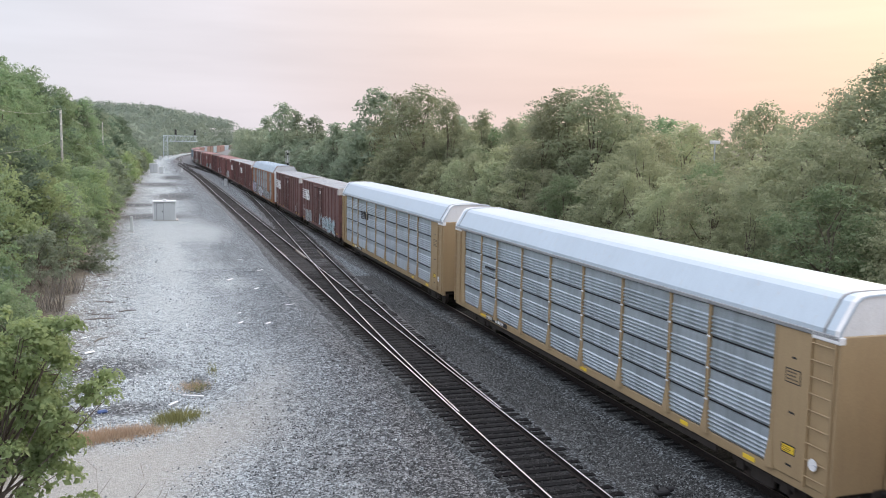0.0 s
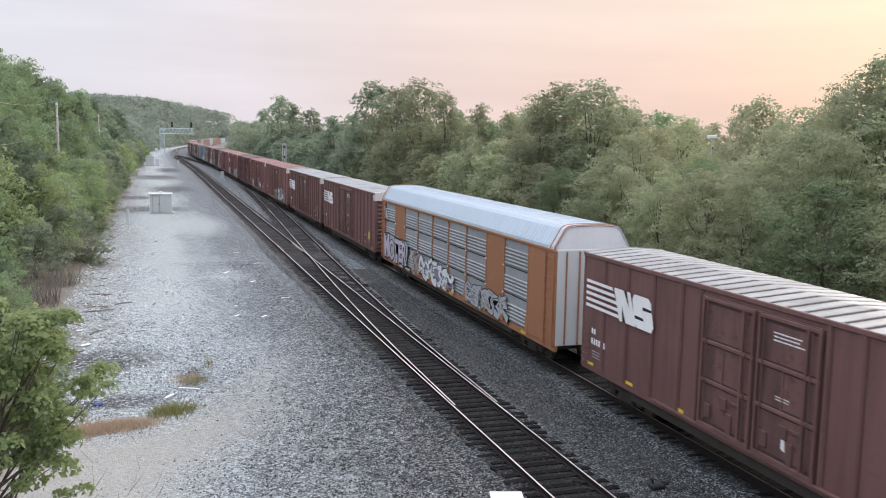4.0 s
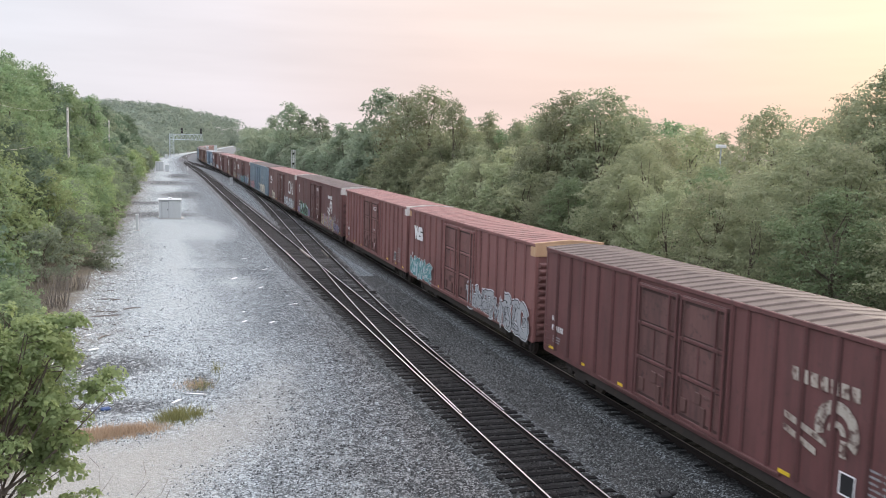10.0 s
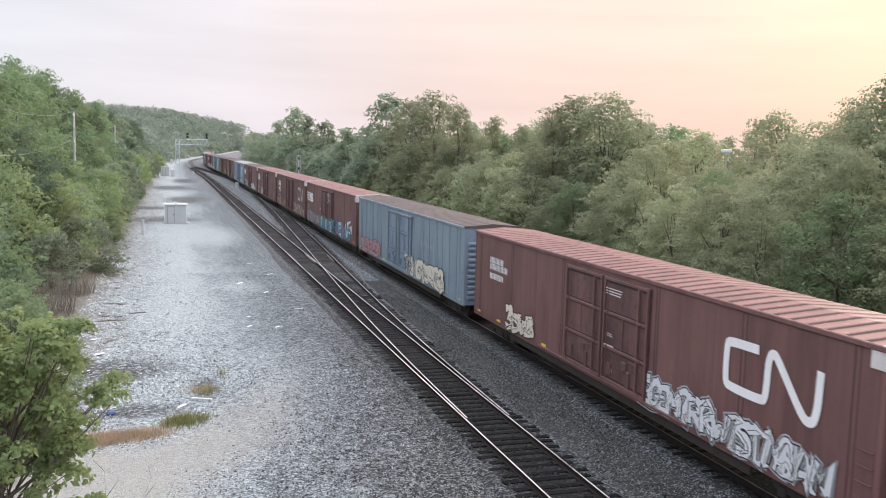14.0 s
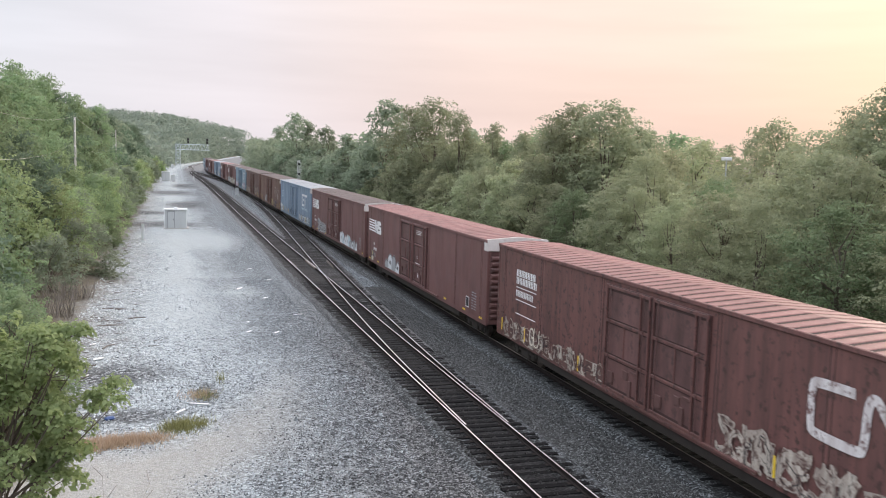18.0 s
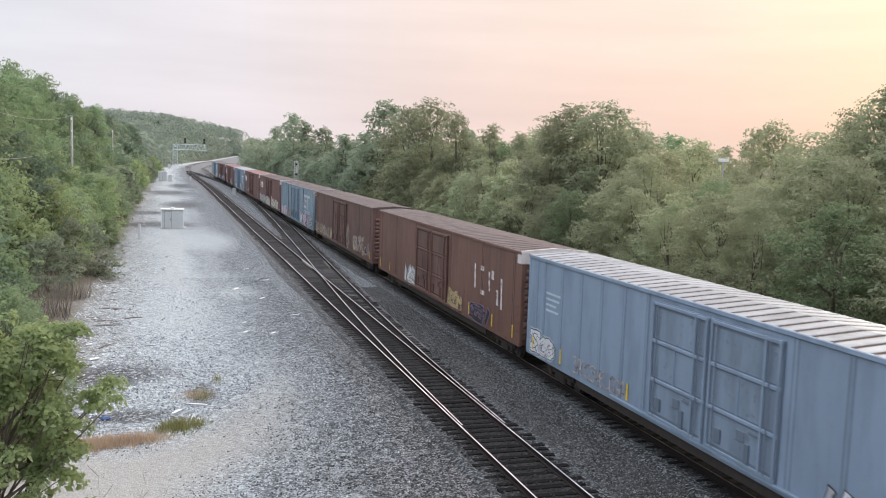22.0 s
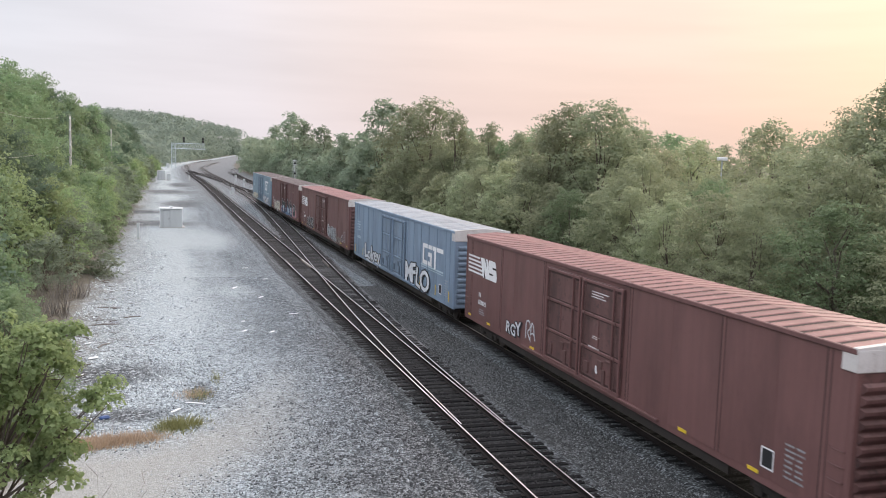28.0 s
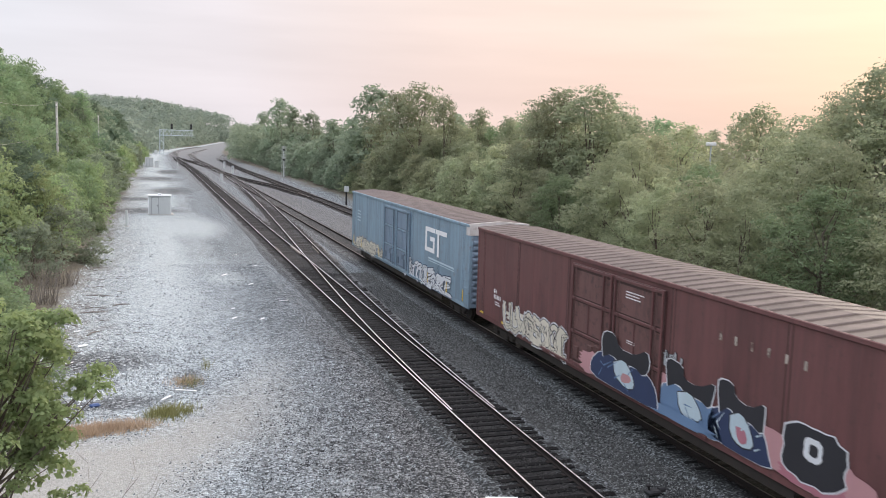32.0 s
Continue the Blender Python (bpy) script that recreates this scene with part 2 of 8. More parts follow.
    worn = link_math(nt, "MULTIPLY", link_range(nt, d, 2.1, 0.3), link_range(nt, yy, 37.0, 52.0, 0.0, 0.75))
    c = link_mix(nt, link_math(nt, "MULTIPLY", worn, link_range(nt, patch, 0.3, 0.65, 0.35, 1.0)), c, chalk)
    d = link_math(nt, "ABSOLUTE", link_math(nt, "SUBTRACT", xx, 4.2))
    worn = link_math(nt, "MULTIPLY", link_range(nt, d, 1.3, 0.2), link_range(nt, patch, 0.42, 0.6, 0.0, 0.45))
    c = link_mix(nt, worn, c, chalk)
    c = link_mix(nt, link_math(nt, "MULTIPLY", spot(4.4, 59.0, 1.3, 3.2), 0.75), c, chalk)
    c = link_mix(nt, link_math(nt, "MULTIPLY", spot(4.2, 93.0, 2.4, 9.0), 0.7), c, chalk)
    # washed stone and leaf dust along the foot of the bushes
    c = link_mix(nt, link_math(nt, "MULTIPLY", link_range(nt, xx, -0.8, -3.4), link_range(nt, patch, 0.38, 0.62, 0.15, 0.75)), c, link_mix(nt, power(t, 1.8), (0.055, 0.052, 0.048), (0.36, 0.345, 0.33)))
    # dirt lane in front, bending off along the yard
    xp = link_math(nt, "MAXIMUM", x, 0.0)
    bend = link_math(nt, "ADD", link_math(nt, "ADD", link_math(nt, "MULTIPLY", x, 0.28), 26.8), link_math(nt, "MULTIPLY", power(xp, 2.0), 0.235))
    d = link_math(nt, "DIVIDE", link_math(nt, "MAXIMUM", link_math(nt, "SUBTRACT", yy, bend), link_math(nt, "MULTIPLY", link_math(nt, "SUBTRACT", bend, yy), link_range(nt, x, -0.5, 2.5, 0.2, 1.0))), link_math(nt, "ADD", link_math(nt, "MULTIPLY", xp, 0.3), 1.0))
    road = link_math(nt, "MULTIPLY", link_range(nt, d, 2.8, 0.5), link_range(nt, xx, 6.5, 0.0))
    c = link_mix(nt, link_math(nt, "MULTIPLY", road, 0.85), c, dirt)
    # dark heaps and damp stone in front
    coal = link_mix(nt, power(t, 2.0), (0.022, 0.023, 0.025), (0.17, 0.178, 0.185))
    for at in ((-1.9, 37.6, 1.9, 1.7), (1.25, 34.0, 0.5, 1.4), (-1.4, 31.6, 1.7, 0.8)):
        c = link_mix(nt, link_math(nt, "MULTIPLY", spot(*at), 0.85), c, coal)
    # darker patches round the hut and further along the yard
    for at in ((-1.2, 111.5, 4.6, 4.0), (-2.5, 131.0, 3.2, 3.4), (2.5, 150.0, 3.0, 9.0), (0.5, 190.0, 4.0, 9.0), (3.6, 225.0, 2.5, 12.0)):
        c = link_mix(nt, link_math(nt, "MULTIPLY", spot(*at), 0.8), c, coal)
    # larger lumps and the gaps between them
    off_road = link_math(nt, "SUBTRACT", 1.0, road)
    lump = link_math(nt, "MULTIPLY", link_range(nt, rock, 0.86, 0.92), link_range(nt, xx, 4.0, -1.0, 0.1, 0.5))
    c = link_mix(nt, link_math(nt, "MULTIPLY", lump, off_road), c, (0.66, 0.70, 0.71))
    pit = link_math(nt, "MULTIPLY", link_range(nt, rock, 0.14, 0.08), link_range(nt, xx, 4.0, -1.0, 0.1, 0.25))
    c = link_mix(nt, link_math(nt, "MULTIPLY", pit, off_road), c, (0.06, 0.06, 0.062))
    # soil and leaf litter past the yard's edge
    soil = link_math(nt, "MAXIMUM", link_range(nt, xx, -3.4, -5.2), link_range(nt, xx, 27.5, 30.0))
    c = link_mix(nt, soil, c, link_mix(nt, patch, (0.06, 0.055, 0.042), (0.24, 0.21, 0.165)))
    # lighter ballast on the curve
    far = link_range(nt, y, 150.0, 290.0)
    far = link_math(nt, "MULTIPLY", link_math(nt, "MULTIPLY", far, link_range(nt, along, 5.0, 8.0)), link_range(nt, xx, 30.0, 27.0))
    c = link_mix(nt, far, c, link_mix(nt, mid, (0.12, 0.124, 0.126), (0.25, 0.257, 0.26)))
    nt.links.new(c, p.inputs["Base Color"])
    p.inputs["Roughness"].default_value = 0.95
    p.inputs["Specular IOR Level"].default_value = 0.2
    nt.links.new(link_bump(nt, link_range(nt, gap, 0.0, 0.8, 1.0, 0.0), 1.0, 0.03), p.inputs["Normal"])
    return m


M_GROUND = ground_material()
def track_bed(name, middle):
    """Broken stone, oily between the rails, clean at the shoulders."""
    m, nt, p = blank(name)
    co = coords(nt)
    sep = nt.nodes.new("ShaderNodeSeparateXYZ")
    nt.links.new(co, sep.inputs[0])
    vor = nt.nodes.new("ShaderNodeTexVoronoi")
    vor.inputs["Scale"].default_value = 18.0
    nt.links.new(co, vor.inputs["Vector"])
    tone = nt.nodes.new("ShaderNodeSeparateColor")
    nt.links.new(vor.outputs["Color"], tone.inputs[0])
    t = link_math(nt, "POWER", tone.outputs[0], 3.2)
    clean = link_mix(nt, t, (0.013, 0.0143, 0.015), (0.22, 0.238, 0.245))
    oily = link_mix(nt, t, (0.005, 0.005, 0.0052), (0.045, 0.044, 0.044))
    # distance tone put into the colour: both mixes turn paler from 42 to 110 m
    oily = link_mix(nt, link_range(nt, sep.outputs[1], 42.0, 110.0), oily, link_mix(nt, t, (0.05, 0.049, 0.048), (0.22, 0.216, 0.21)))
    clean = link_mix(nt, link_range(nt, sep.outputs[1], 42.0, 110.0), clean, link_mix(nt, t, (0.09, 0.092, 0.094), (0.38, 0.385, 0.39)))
    wob = link_math(nt, "MULTIPLY", link_math(nt, "SUBTRACT", link_noise(nt, co, 0.9, 4.0), 0.5), 1.4)
    d = link_math(nt, "ADD", link_math(nt, "ABSOLUTE", link_math(nt, "SUBTRACT", sep.outputs[0], middle)), wob)
    nt.links.new(link_mix(nt, link_range(nt, d, 1.5, 0.7), clean, oily), p.inputs["Base Color"])
    p.inputs["Roughness"].default_value = 0.9
    p.inputs["Specular IOR Level"].default_value = 0.3
    nt.links.new(link_bump(nt, link_range(nt, vor.outputs["Distance"], 0.0, 0.8, 1.0, 0.0), 0.9, 0.03), p.inputs["Normal"])
    return m


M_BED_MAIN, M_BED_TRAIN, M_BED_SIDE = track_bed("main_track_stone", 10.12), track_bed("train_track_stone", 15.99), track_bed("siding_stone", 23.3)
M_BALLAST = stones("ballast_stone", [(0.012, 0.0128, 0.013), (0.026, 0.028, 0.0282), (0.052, 0.055, 0.055), (0.23, 0.243, 0.242)], 0.045, (0.04, 0.0395, 0.0385))
M_BALLAST_FAR = stones("siding_ballast", [(0.04, 0.041, 0.042), (0.08, 0.081, 0.083), (0.14, 0.142, 0.145), (0.32, 0.325, 0.33)], 0.05, (0.12, 0.118, 0.115))
# sleeper tone set by distance: darkest near, lighter in the middle, palest far
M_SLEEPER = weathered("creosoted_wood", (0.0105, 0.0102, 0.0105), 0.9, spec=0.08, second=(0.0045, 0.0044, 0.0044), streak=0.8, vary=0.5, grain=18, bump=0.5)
M_SLEEPER_MID = weathered("mid_sleeper_wood", (0.024, 0.023, 0.0225), 0.9, spec=0.1, second=(0.012, 0.0115, 0.011), streak=0.7, vary=0.4, grain=18)
M_SLEEPER_FAR = weathered("far_sleeper_wood", (0.062, 0.059, 0.057), 0.85, spec=0.15, second=(0.04, 0.036, 0.033), streak=0.6, vary=0.4, grain=18)
M_RAIL = weathered("rusted_rail", (0.020, 0.016, 0.0145), 0.85, metal=0.0, spec=0.15, spots=(0.032, 0.025, 0.022))
M_RAIL_TOP = weathered("polished_rail_head", (0.80, 0.84, 0.89), 0.34, metal=1.0, streak=0.1, bump=0.02, vary=0.05)
M_RAIL_DULL = weathered("dull_rail_head", (0.24, 0.21, 0.19), 0.5, metal=0.6, spots=(0.12, 0.08, 0.06), amount=0.6)
M_IRON = weathered("black_iron", (0.022, 0.021, 0.021), 0.7, metal=0.2, spots=(0.06, 0.04, 0.03))
M_TRUCK = weathered("grimy_cast_steel", (0.045, 0.038, 0.034), 0.8, metal=0.2, spots=(0.09, 0.06, 0.045))
M_WHEEL = weathered("wheel_steel", (0.12, 0.10, 0.09), 0.5, metal=0.7)
M_WHITE = weathered("white_paint", (0.74, 0.75, 0.76), 0.55, second=(0.5, 0.49, 0.47), streak=0.35)
M_WHITE_MARK = weathered("white_lettering", (0.78, 0.78, 0.78), 0.6, second=(0.6, 0.56, 0.54), streak=0.35, bump=0.0)
M_BAND = weathered("dusty_white_band", (0.60, 0.57, 0.545), 0.6, second=(0.36, 0.32, 0.29), streak=0.5, spots=(0.30, 0.22, 0.18), amount=0.4)
M_YELLOW = weathered("yellow_reflector", (0.72, 0.50, 0.04), 0.4, streak=0.3, bump=0.0)
M_RUST_BAND = weathered("rusty_cream_band", (0.50, 0.33, 0.20), 0.6, second=(0.34, 0.19, 0.11), streak=0.6)
M_BLACK = weathered("black_paint", (0.02, 0.02, 0.022), 0.6)
M_GALV = weathered("galvanised_steel", (0.50, 0.575, 0.635), 0.36, metal=0.8, second=(0.34, 0.39, 0.43), streak=0.5, vary=0.1)
M_PANEL = weathered("zinc_side_panel", (0.42, 0.48, 0.525), 0.42, metal=0.55, second=(0.27, 0.31, 0.335), streak=0.55, vary=0.12, soot=0.3)
M_GALV_DULL = weathered("dull_galvanised_steel", (0.31, 0.325, 0.335), 0.6, metal=0.3, second=(0.19, 0.195, 0.20), streak=0.6)
M_TAN = weathered("tan_yellow_paint", (0.34, 0.25, 0.14), 0.55, second=(0.27, 0.195, 0.115), streak=0.5, spots=(0.28, 0.19, 0.12), amount=0.25)
M_ORANGE = weathered("orange_paint", (0.31, 0.142, 0.07), 0.6, second=(0.26, 0.12, 0.065), streak=0.5, spots=(0.28, 0.14, 0.08), amount=0.35)
M_RACK_ROOF = weathered("pale_rack_roof", (0.45, 0.53, 0.60), 0.45, metal=0.15, second=(0.37, 0.445, 0.51), streak=0.35, vary=0.05, spots=(0.47, 0.44, 0.41), amount=0.25)
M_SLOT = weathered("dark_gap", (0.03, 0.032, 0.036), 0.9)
M_ROOF_PALE = weathered("galvanised_roof", (0.29, 0.32, 0.345), 0.5, metal=0.2, second=(0.20, 0.21, 0.22), streak=0.7, spots=(0.26, 0.18, 0.155), amount=0.55, vary=0.22, soot=0.45)
M_ROOF_RED = weathered("red_primer_roof", (0.225, 0.105, 0.1), 0.55, second=(0.17, 0.09, 0.084), streak=0.5, spots=(0.42, 0.28, 0.26), amount=0.4, vary=0.22, soot=0.45)
M_ROOF_BROWN = weathered("brown_roof", (0.105, 0.082, 0.078), 0.65, second=(0.06, 0.048, 0.046), streak=0.7, spots=(0.20, 0.16, 0.15), amount=0.4, vary=0.22, soot=0.45)
M_BARK = weathered("bark", (0.13, 0.105, 0.085), 0.9, second=(0.06, 0.05, 0.04), streak=0.8, grain=12, bump=0.8)
M_TWIG = weathered("dry_twig", (0.20, 0.18, 0.16), 0.9, streak=0.4)
LEAF_RIGHT = leafy("olive_leaves", (0.425, 0.455, 0.285), (0.285, 0.31, 0.20), 0.62)
LEAF_OLIVE = leafy("yellow_olive_leaves", (0.44, 0.455, 0.285), (0.29, 0.305, 0.19), 0.6)
LEAF_LIME = leafy("lime_leaves", (0.38, 0.455, 0.23), (0.225, 0.29, 0.15), 0.55)
LEAF_TALL = leafy("dull_green_leaves", (0.36, 0.39, 0.25), (0.23, 0.255, 0.165), 0.6)
LEAF_DEEP = leafy("deep_green_leaves", (0.20, 0.27, 0.185), (0.12, 0.165, 0.115), 0.5)
LEAF_LEFT = leafy("fresh_leaves", (0.295, 0.385, 0.21), (0.165, 0.22, 0.13), 0.55)
# blue-green foliage; on the distant wood it puts haze into the colour
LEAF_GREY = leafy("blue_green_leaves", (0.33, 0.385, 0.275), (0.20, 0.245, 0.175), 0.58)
# distance haze put into a bluish leaf colour
LEAF_FAR = leafy("hazed_far_leaves", (0.255, 0.31, 0.255), (0.22, 0.27, 0.225), 0.65)
LEAF_NEAR = leafy("bright_near_leaves", (0.38, 0.46, 0.22), (0.21, 0.28, 0.125), 0.55)
LEAF_DRY = leafy("dry_grass_blades", (0.60, 0.48, 0.345), (0.44, 0.33, 0.235), 0.4)
LEAF_WEED = leafy("weed_blades", (0.33, 0.32, 0.14), (0.17, 0.18, 0.075), 0.3)


def car_paint(name, base, **kw):
    return weathered(name, base, kw.pop("rough", 0.55), second=kw.pop("second", tuple(c * 0.62 for c in base)), soot=kw.pop("soot", 0.35), spread=2.2, **kw)


PAINT = {
    "oxide": car_paint("oxide_red_paint", (0.172, 0.086, 0.079), second=(0.085, 0.045, 0.042), streak=0.6, vary=0.08, spots=(0.11, 0.058, 0.053), amount=0.4),
    "oxide_peel": car_paint("peeling_oxide_red_paint", (0.165, 0.076, 0.067), second=(0.06, 0.038, 0.035), streak=0.85, vary=0.08, spots=(0.045, 0.03, 0.028), amount=0.8, cut=0.545),
    "oxide_new": car_paint("fresh_oxide_red_paint", (0.17, 0.083, 0.077), second=(0.10, 0.052, 0.048), streak=0.45, vary=0.06, spots=(0.13, 0.066, 0.06), amount=0.3),
    "oxide_pink": car_paint("faded_oxide_red_paint", (0.235, 0.108, 0.10), second=(0.13, 0.065, 0.06), streak=0.5, vary=0.08, spots=(0.16, 0.075, 0.068), amount=0.35),
    "oxide_dark": car_paint("dark_oxide_red_paint", (0.142, 0.06, 0.058), second=(0.07, 0.04, 0.038), streak=0.65, vary=0.08, spots=(0.075, 0.045, 0.042), amount=0.45),
    "brown": car_paint("rusty_brown_paint", (0.17, 0.092, 0.07), streak=0.9, vary=0.1, spots=(0.10, 0.05, 0.04), amount=0.6),
    "brown_patch": car_paint("patched_brown_paint", (0.145, 0.08, 0.068), streak=0.9, vary=0.1, spots=(0.07, 0.04, 0.036), amount=0.7),
    "blue": car_paint("sky_blue_paint", (0.215, 0.285, 0.37), streak=0.4, vary=0.05, second=(0.17, 0.24, 0.33), spots=(0.25, 0.22, 0.2), amount=0.2),
    "blue_old": car_paint("stained_blue_paint", (0.23, 0.33, 0.41), streak=0.75, vary=0.07, second=(0.16, 0.18, 0.19), spots=(0.20, 0.13, 0.09), amount=0.5),
    "grey_blue": car_paint("grey_blue_paint", (0.21, 0.28, 0.33), streak=0.8, vary=0.07, second=(0.15, 0.17, 0.18), spots=(0.2, 0.13, 0.1), amount=0.45),
}
# sooty door paint, also laid on the car ends as their shade
DOOR_AND_END = {"red": car_paint("sooty_door_shaded_end_red", (0.155, 0.078, 0.072), second=(0.07, 0.04, 0.038), streak=0.7, vary=0.08, spots=(0.05, 0.034, 0.031), amount=0.6, cut=0.54, soot=0.75),
        "blue": car_paint("sooty_door_shaded_end_blue", (0.20, 0.265, 0.34), second=(0.13, 0.17, 0.22), streak=0.6, vary=0.06, spots=(0.10, 0.11, 0.12), amount=0.45, soot=0.5),
        "brown": car_paint("sooty_door_shaded_end_brown", (0.15, 0.085, 0.068), second=(0.07, 0.042, 0.036), streak=0.8, vary=0.1, spots=(0.05, 0.034, 0.03), amount=0.6, soot=0.7),
        "pink": car_paint("sooty_door_shaded_end_faded", (0.205, 0.095, 0.088), second=(0.10, 0.052, 0.048), streak=0.6, vary=0.08, spots=(0.07, 0.042, 0.038), amount=0.55, cut=0.55, soot=0.65)}
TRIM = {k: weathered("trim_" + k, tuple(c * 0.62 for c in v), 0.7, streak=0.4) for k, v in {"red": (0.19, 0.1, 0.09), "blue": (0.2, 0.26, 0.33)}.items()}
# dark strip colour: grime plus painted shade beside posts and door frames
M_EDGE_STRIP = weathered("grime_and_shade_strip", (0.06, 0.033, 0.03), 0.8, streak=0.5)
M_ROOF_SEAM = weathered("dark_roof_seam", (0.06, 0.046, 0.042), 0.9, spec=0.1)
M_WORN_BLUE = weathered("flaking_white_on_blue", (0.60, 0.62, 0.63), 0.65, second=(0.30, 0.33, 0.36), streak=0.5, spots=(0.20, 0.16, 0.15), amount=0.9, cut=0.56, bump=0.0)
M_STAINED_BAND = weathered("stained_white_band", (0.36, 0.36, 0.36), 0.65, second=(0.16, 0.13, 0.12), streak=0.8, spots=(0.20, 0.12, 0.09), amount=0.9, cut=0.52)
M_RUST_STRIP = weathered("rusty_seam_strip", (0.085, 0.06, 0.055), 0.8, second=(0.05, 0.036, 0.033), streak=0.6, spots=(0.15, 0.10, 0.08))
# end-wall shade put into a dark grey-blue, with streaks and rust spots
M_SHADED_END = weathered("shaded_blue_end", (0.12, 0.135, 0.15), 0.7, second=(0.06, 0.058, 0.058), streak=0.8, spots=(0.10, 0.07, 0.055), amount=0.5, soot=0.5)
M_WORN_MARK = weathered("worn_white_lettering", (0.66, 0.64, 0.63), 0.65, second=(0.17, 0.09, 0.083), streak=0.7, spots=(0.16, 0.084, 0.077), amount=1.0, cut=0.53, bump=0.0)
SPRAY = {k: weathered("spray_" + k, c, 0.6, streak=0.15, bump=0.0, vary=0.08) for k, c in {
    "white": (0.62, 0.64, 0.66), "black": (0.025, 0.025, 0.03), "silver": (0.36, 0.375, 0.39), "teal": (0.09, 0.27, 0.28), "violet": (0.24, 0.19, 0.30), "worn": (0.46, 0.42, 0.36),
    "blue": (0.13, 0.21, 0.34), "pink": (0.46, 0.25, 0.26), "gold": (0.42, 0.33, 0.16), "green": (0.16, 0.32, 0.18), "navy": (0.03, 0.045, 0.10), "pale": (0.45, 0.55, 0.60),
    "cream": (0.62, 0.58, 0.48), "rose": (0.40, 0.16, 0.20), "lilac": (0.50, 0.44, 0.53)}.items()}
SPRAY["oxide"] = weathered("spray_rust_brown", (0.13, 0.07, 0.06), 0.7, streak=0.5, bump=0.0)
SPRAY["worn"] = weathered("spray_worn_off", (0.46, 0.42, 0.36), 0.7, second=(0.15, 0.09, 0.075), streak=1.0, spots=(0.13, 0.08, 0.07), amount=1.0, cut=0.5, bump=0.0, vary=0.25)
M_HUT = weathered("off_white_hut_paint", (0.52, 0.54, 0.54), 0.5, second=(0.42, 0.43, 0.43), streak=0.4)

# ---- mesh helpers ----
class Geo:
    """Gathers faces for one mesh."""

    def __init__(self):
        self.v, self.f = [], []

    def add(self, verts, faces):
        n = len(self.v)
        self.v += [tuple(p) for p in verts]
        self.f += [tuple(i + n for i in f) for f in faces]
        return self

    def box(self, x0, y0, z0, x1, y1, z1):
        x0, x1, y0, y1, z0, z1 = min(x0, x1), max(x0, x1), min(y0, y1), max(y0, y1), min(z0, z1), max(z0, z1)
        return self.add([(x0, y0, z0), (x1, y0, z0), (x1, y1, z0), (x0, y1, z0), (x0, y0, z1), (x1, y0, z1), (x1, y1, z1), (x0, y1, z1)],
                        [(0, 3, 2, 1), (4, 5, 6, 7), (0, 1, 5, 4), (1, 2, 6, 5), (2, 3, 7, 6), (3, 0, 4, 7)])

    def soft_box(self, x0, y0, z0, x1, y1, z1, c=0.02):
        """A box with chamfered edges."""
        x0, x1, y0, y1, z0, z1 = min(x0, x1), max(x0, x1), min(y0, y1), max(y0, y1), min(z0, z1), max(z0, z1)
        c = min(c, (x1 - x0) * 0.45, (y1 - y0) * 0.45, (z1 - z0) * 0.45)
        verts, idx = [], {}
        for sx in (0, 1):
            for sy in (0, 1):
                for sz in (0, 1):
                    X, Y, Z = (x1 if sx else x0), (y1 if sy else y0), (z1 if sz else z0)
                    ix, iy, iz = X + (-c if sx else c), Y + (-c if sy else c), Z + (-c if sz else c)
                    for a, p in (("x", (X, iy, iz)), ("y", (ix, Y, iz)), ("z", (ix, iy, Z))):
                        idx[sx, sy, sz, a] = len(verts)
                        verts.append(p)
        F = []
        for s in (0, 1):
            F.append([idx[s, 0, 0, "x"], idx[s, 1, 0, "x"], idx[s, 1, 1, "x"], idx[s, 0, 1, "x"]][:: 1 if s else -1])
            F.append([idx[0, s, 0, "y"], idx[1, s, 0, "y"], idx[1, s, 1, "y"], idx[0, s, 1, "y"]][:: -1 if s else 1])
            F.append([idx[0, 0, s, "z"], idx[1, 0, s, "z"], idx[1, 1, s, "z"], idx[0, 1, s, "z"]][:: 1 if s else -1])
        for a in (0, 1):
            for b in (0, 1):
                F.append([idx[a, b, 0, "x"], idx[a, b, 1, "x"], idx[a, b, 1, "y"], idx[a, b, 0, "y"]][:: 1 if a == b else -1])
                F.append([idx[a, 0, b, "x"], idx[a, 1, b, "x"], idx[a, 1, b, "z"], idx[a, 0, b, "z"]][:: -1 if a == b else 1])
                F.append([idx[0, a, b, "y"], idx[1, a, b, "y"], idx[1, a, b, "z"], idx[0, a, b, "z"]][:: 1 if a == b else -1])
        for sx in (0, 1):
            for sy in (0, 1):
                for sz in (0, 1):
                    F.append([idx[sx, sy, sz, a] for a in "xyz"][:: 1 if (sx + sy + sz) % 2 else -1])
        return self.add(verts, F)

    def tube(self, p0, p1, r0, r1=None, n=8, caps=True):
        r1 = r0 if r1 is None else r1
        a, b = Vector(p0), Vector(p1)
        q = (b - a).to_track_quat("Z", "Y")
        ring = [q @ Vector((math.cos(6.2832 * i / n), math.sin(6.2832 * i / n), 0)) for i in range(n)]
        verts = [a + r0 * d for d in ring] + [b + r1 * d for d in ring]
        faces = [(i, (i + 1) % n, n + (i + 1) % n, n + i) for i in range(n)]
        if caps:
            faces += [tuple(range(n))[::-1], tuple(range(n, 2 * n))]
        return self.add(verts, faces)

    def sweep(self, prof, y0, y1, closed=True):
        """A profile of (x, z) drawn out along y."""
        n = len(prof)
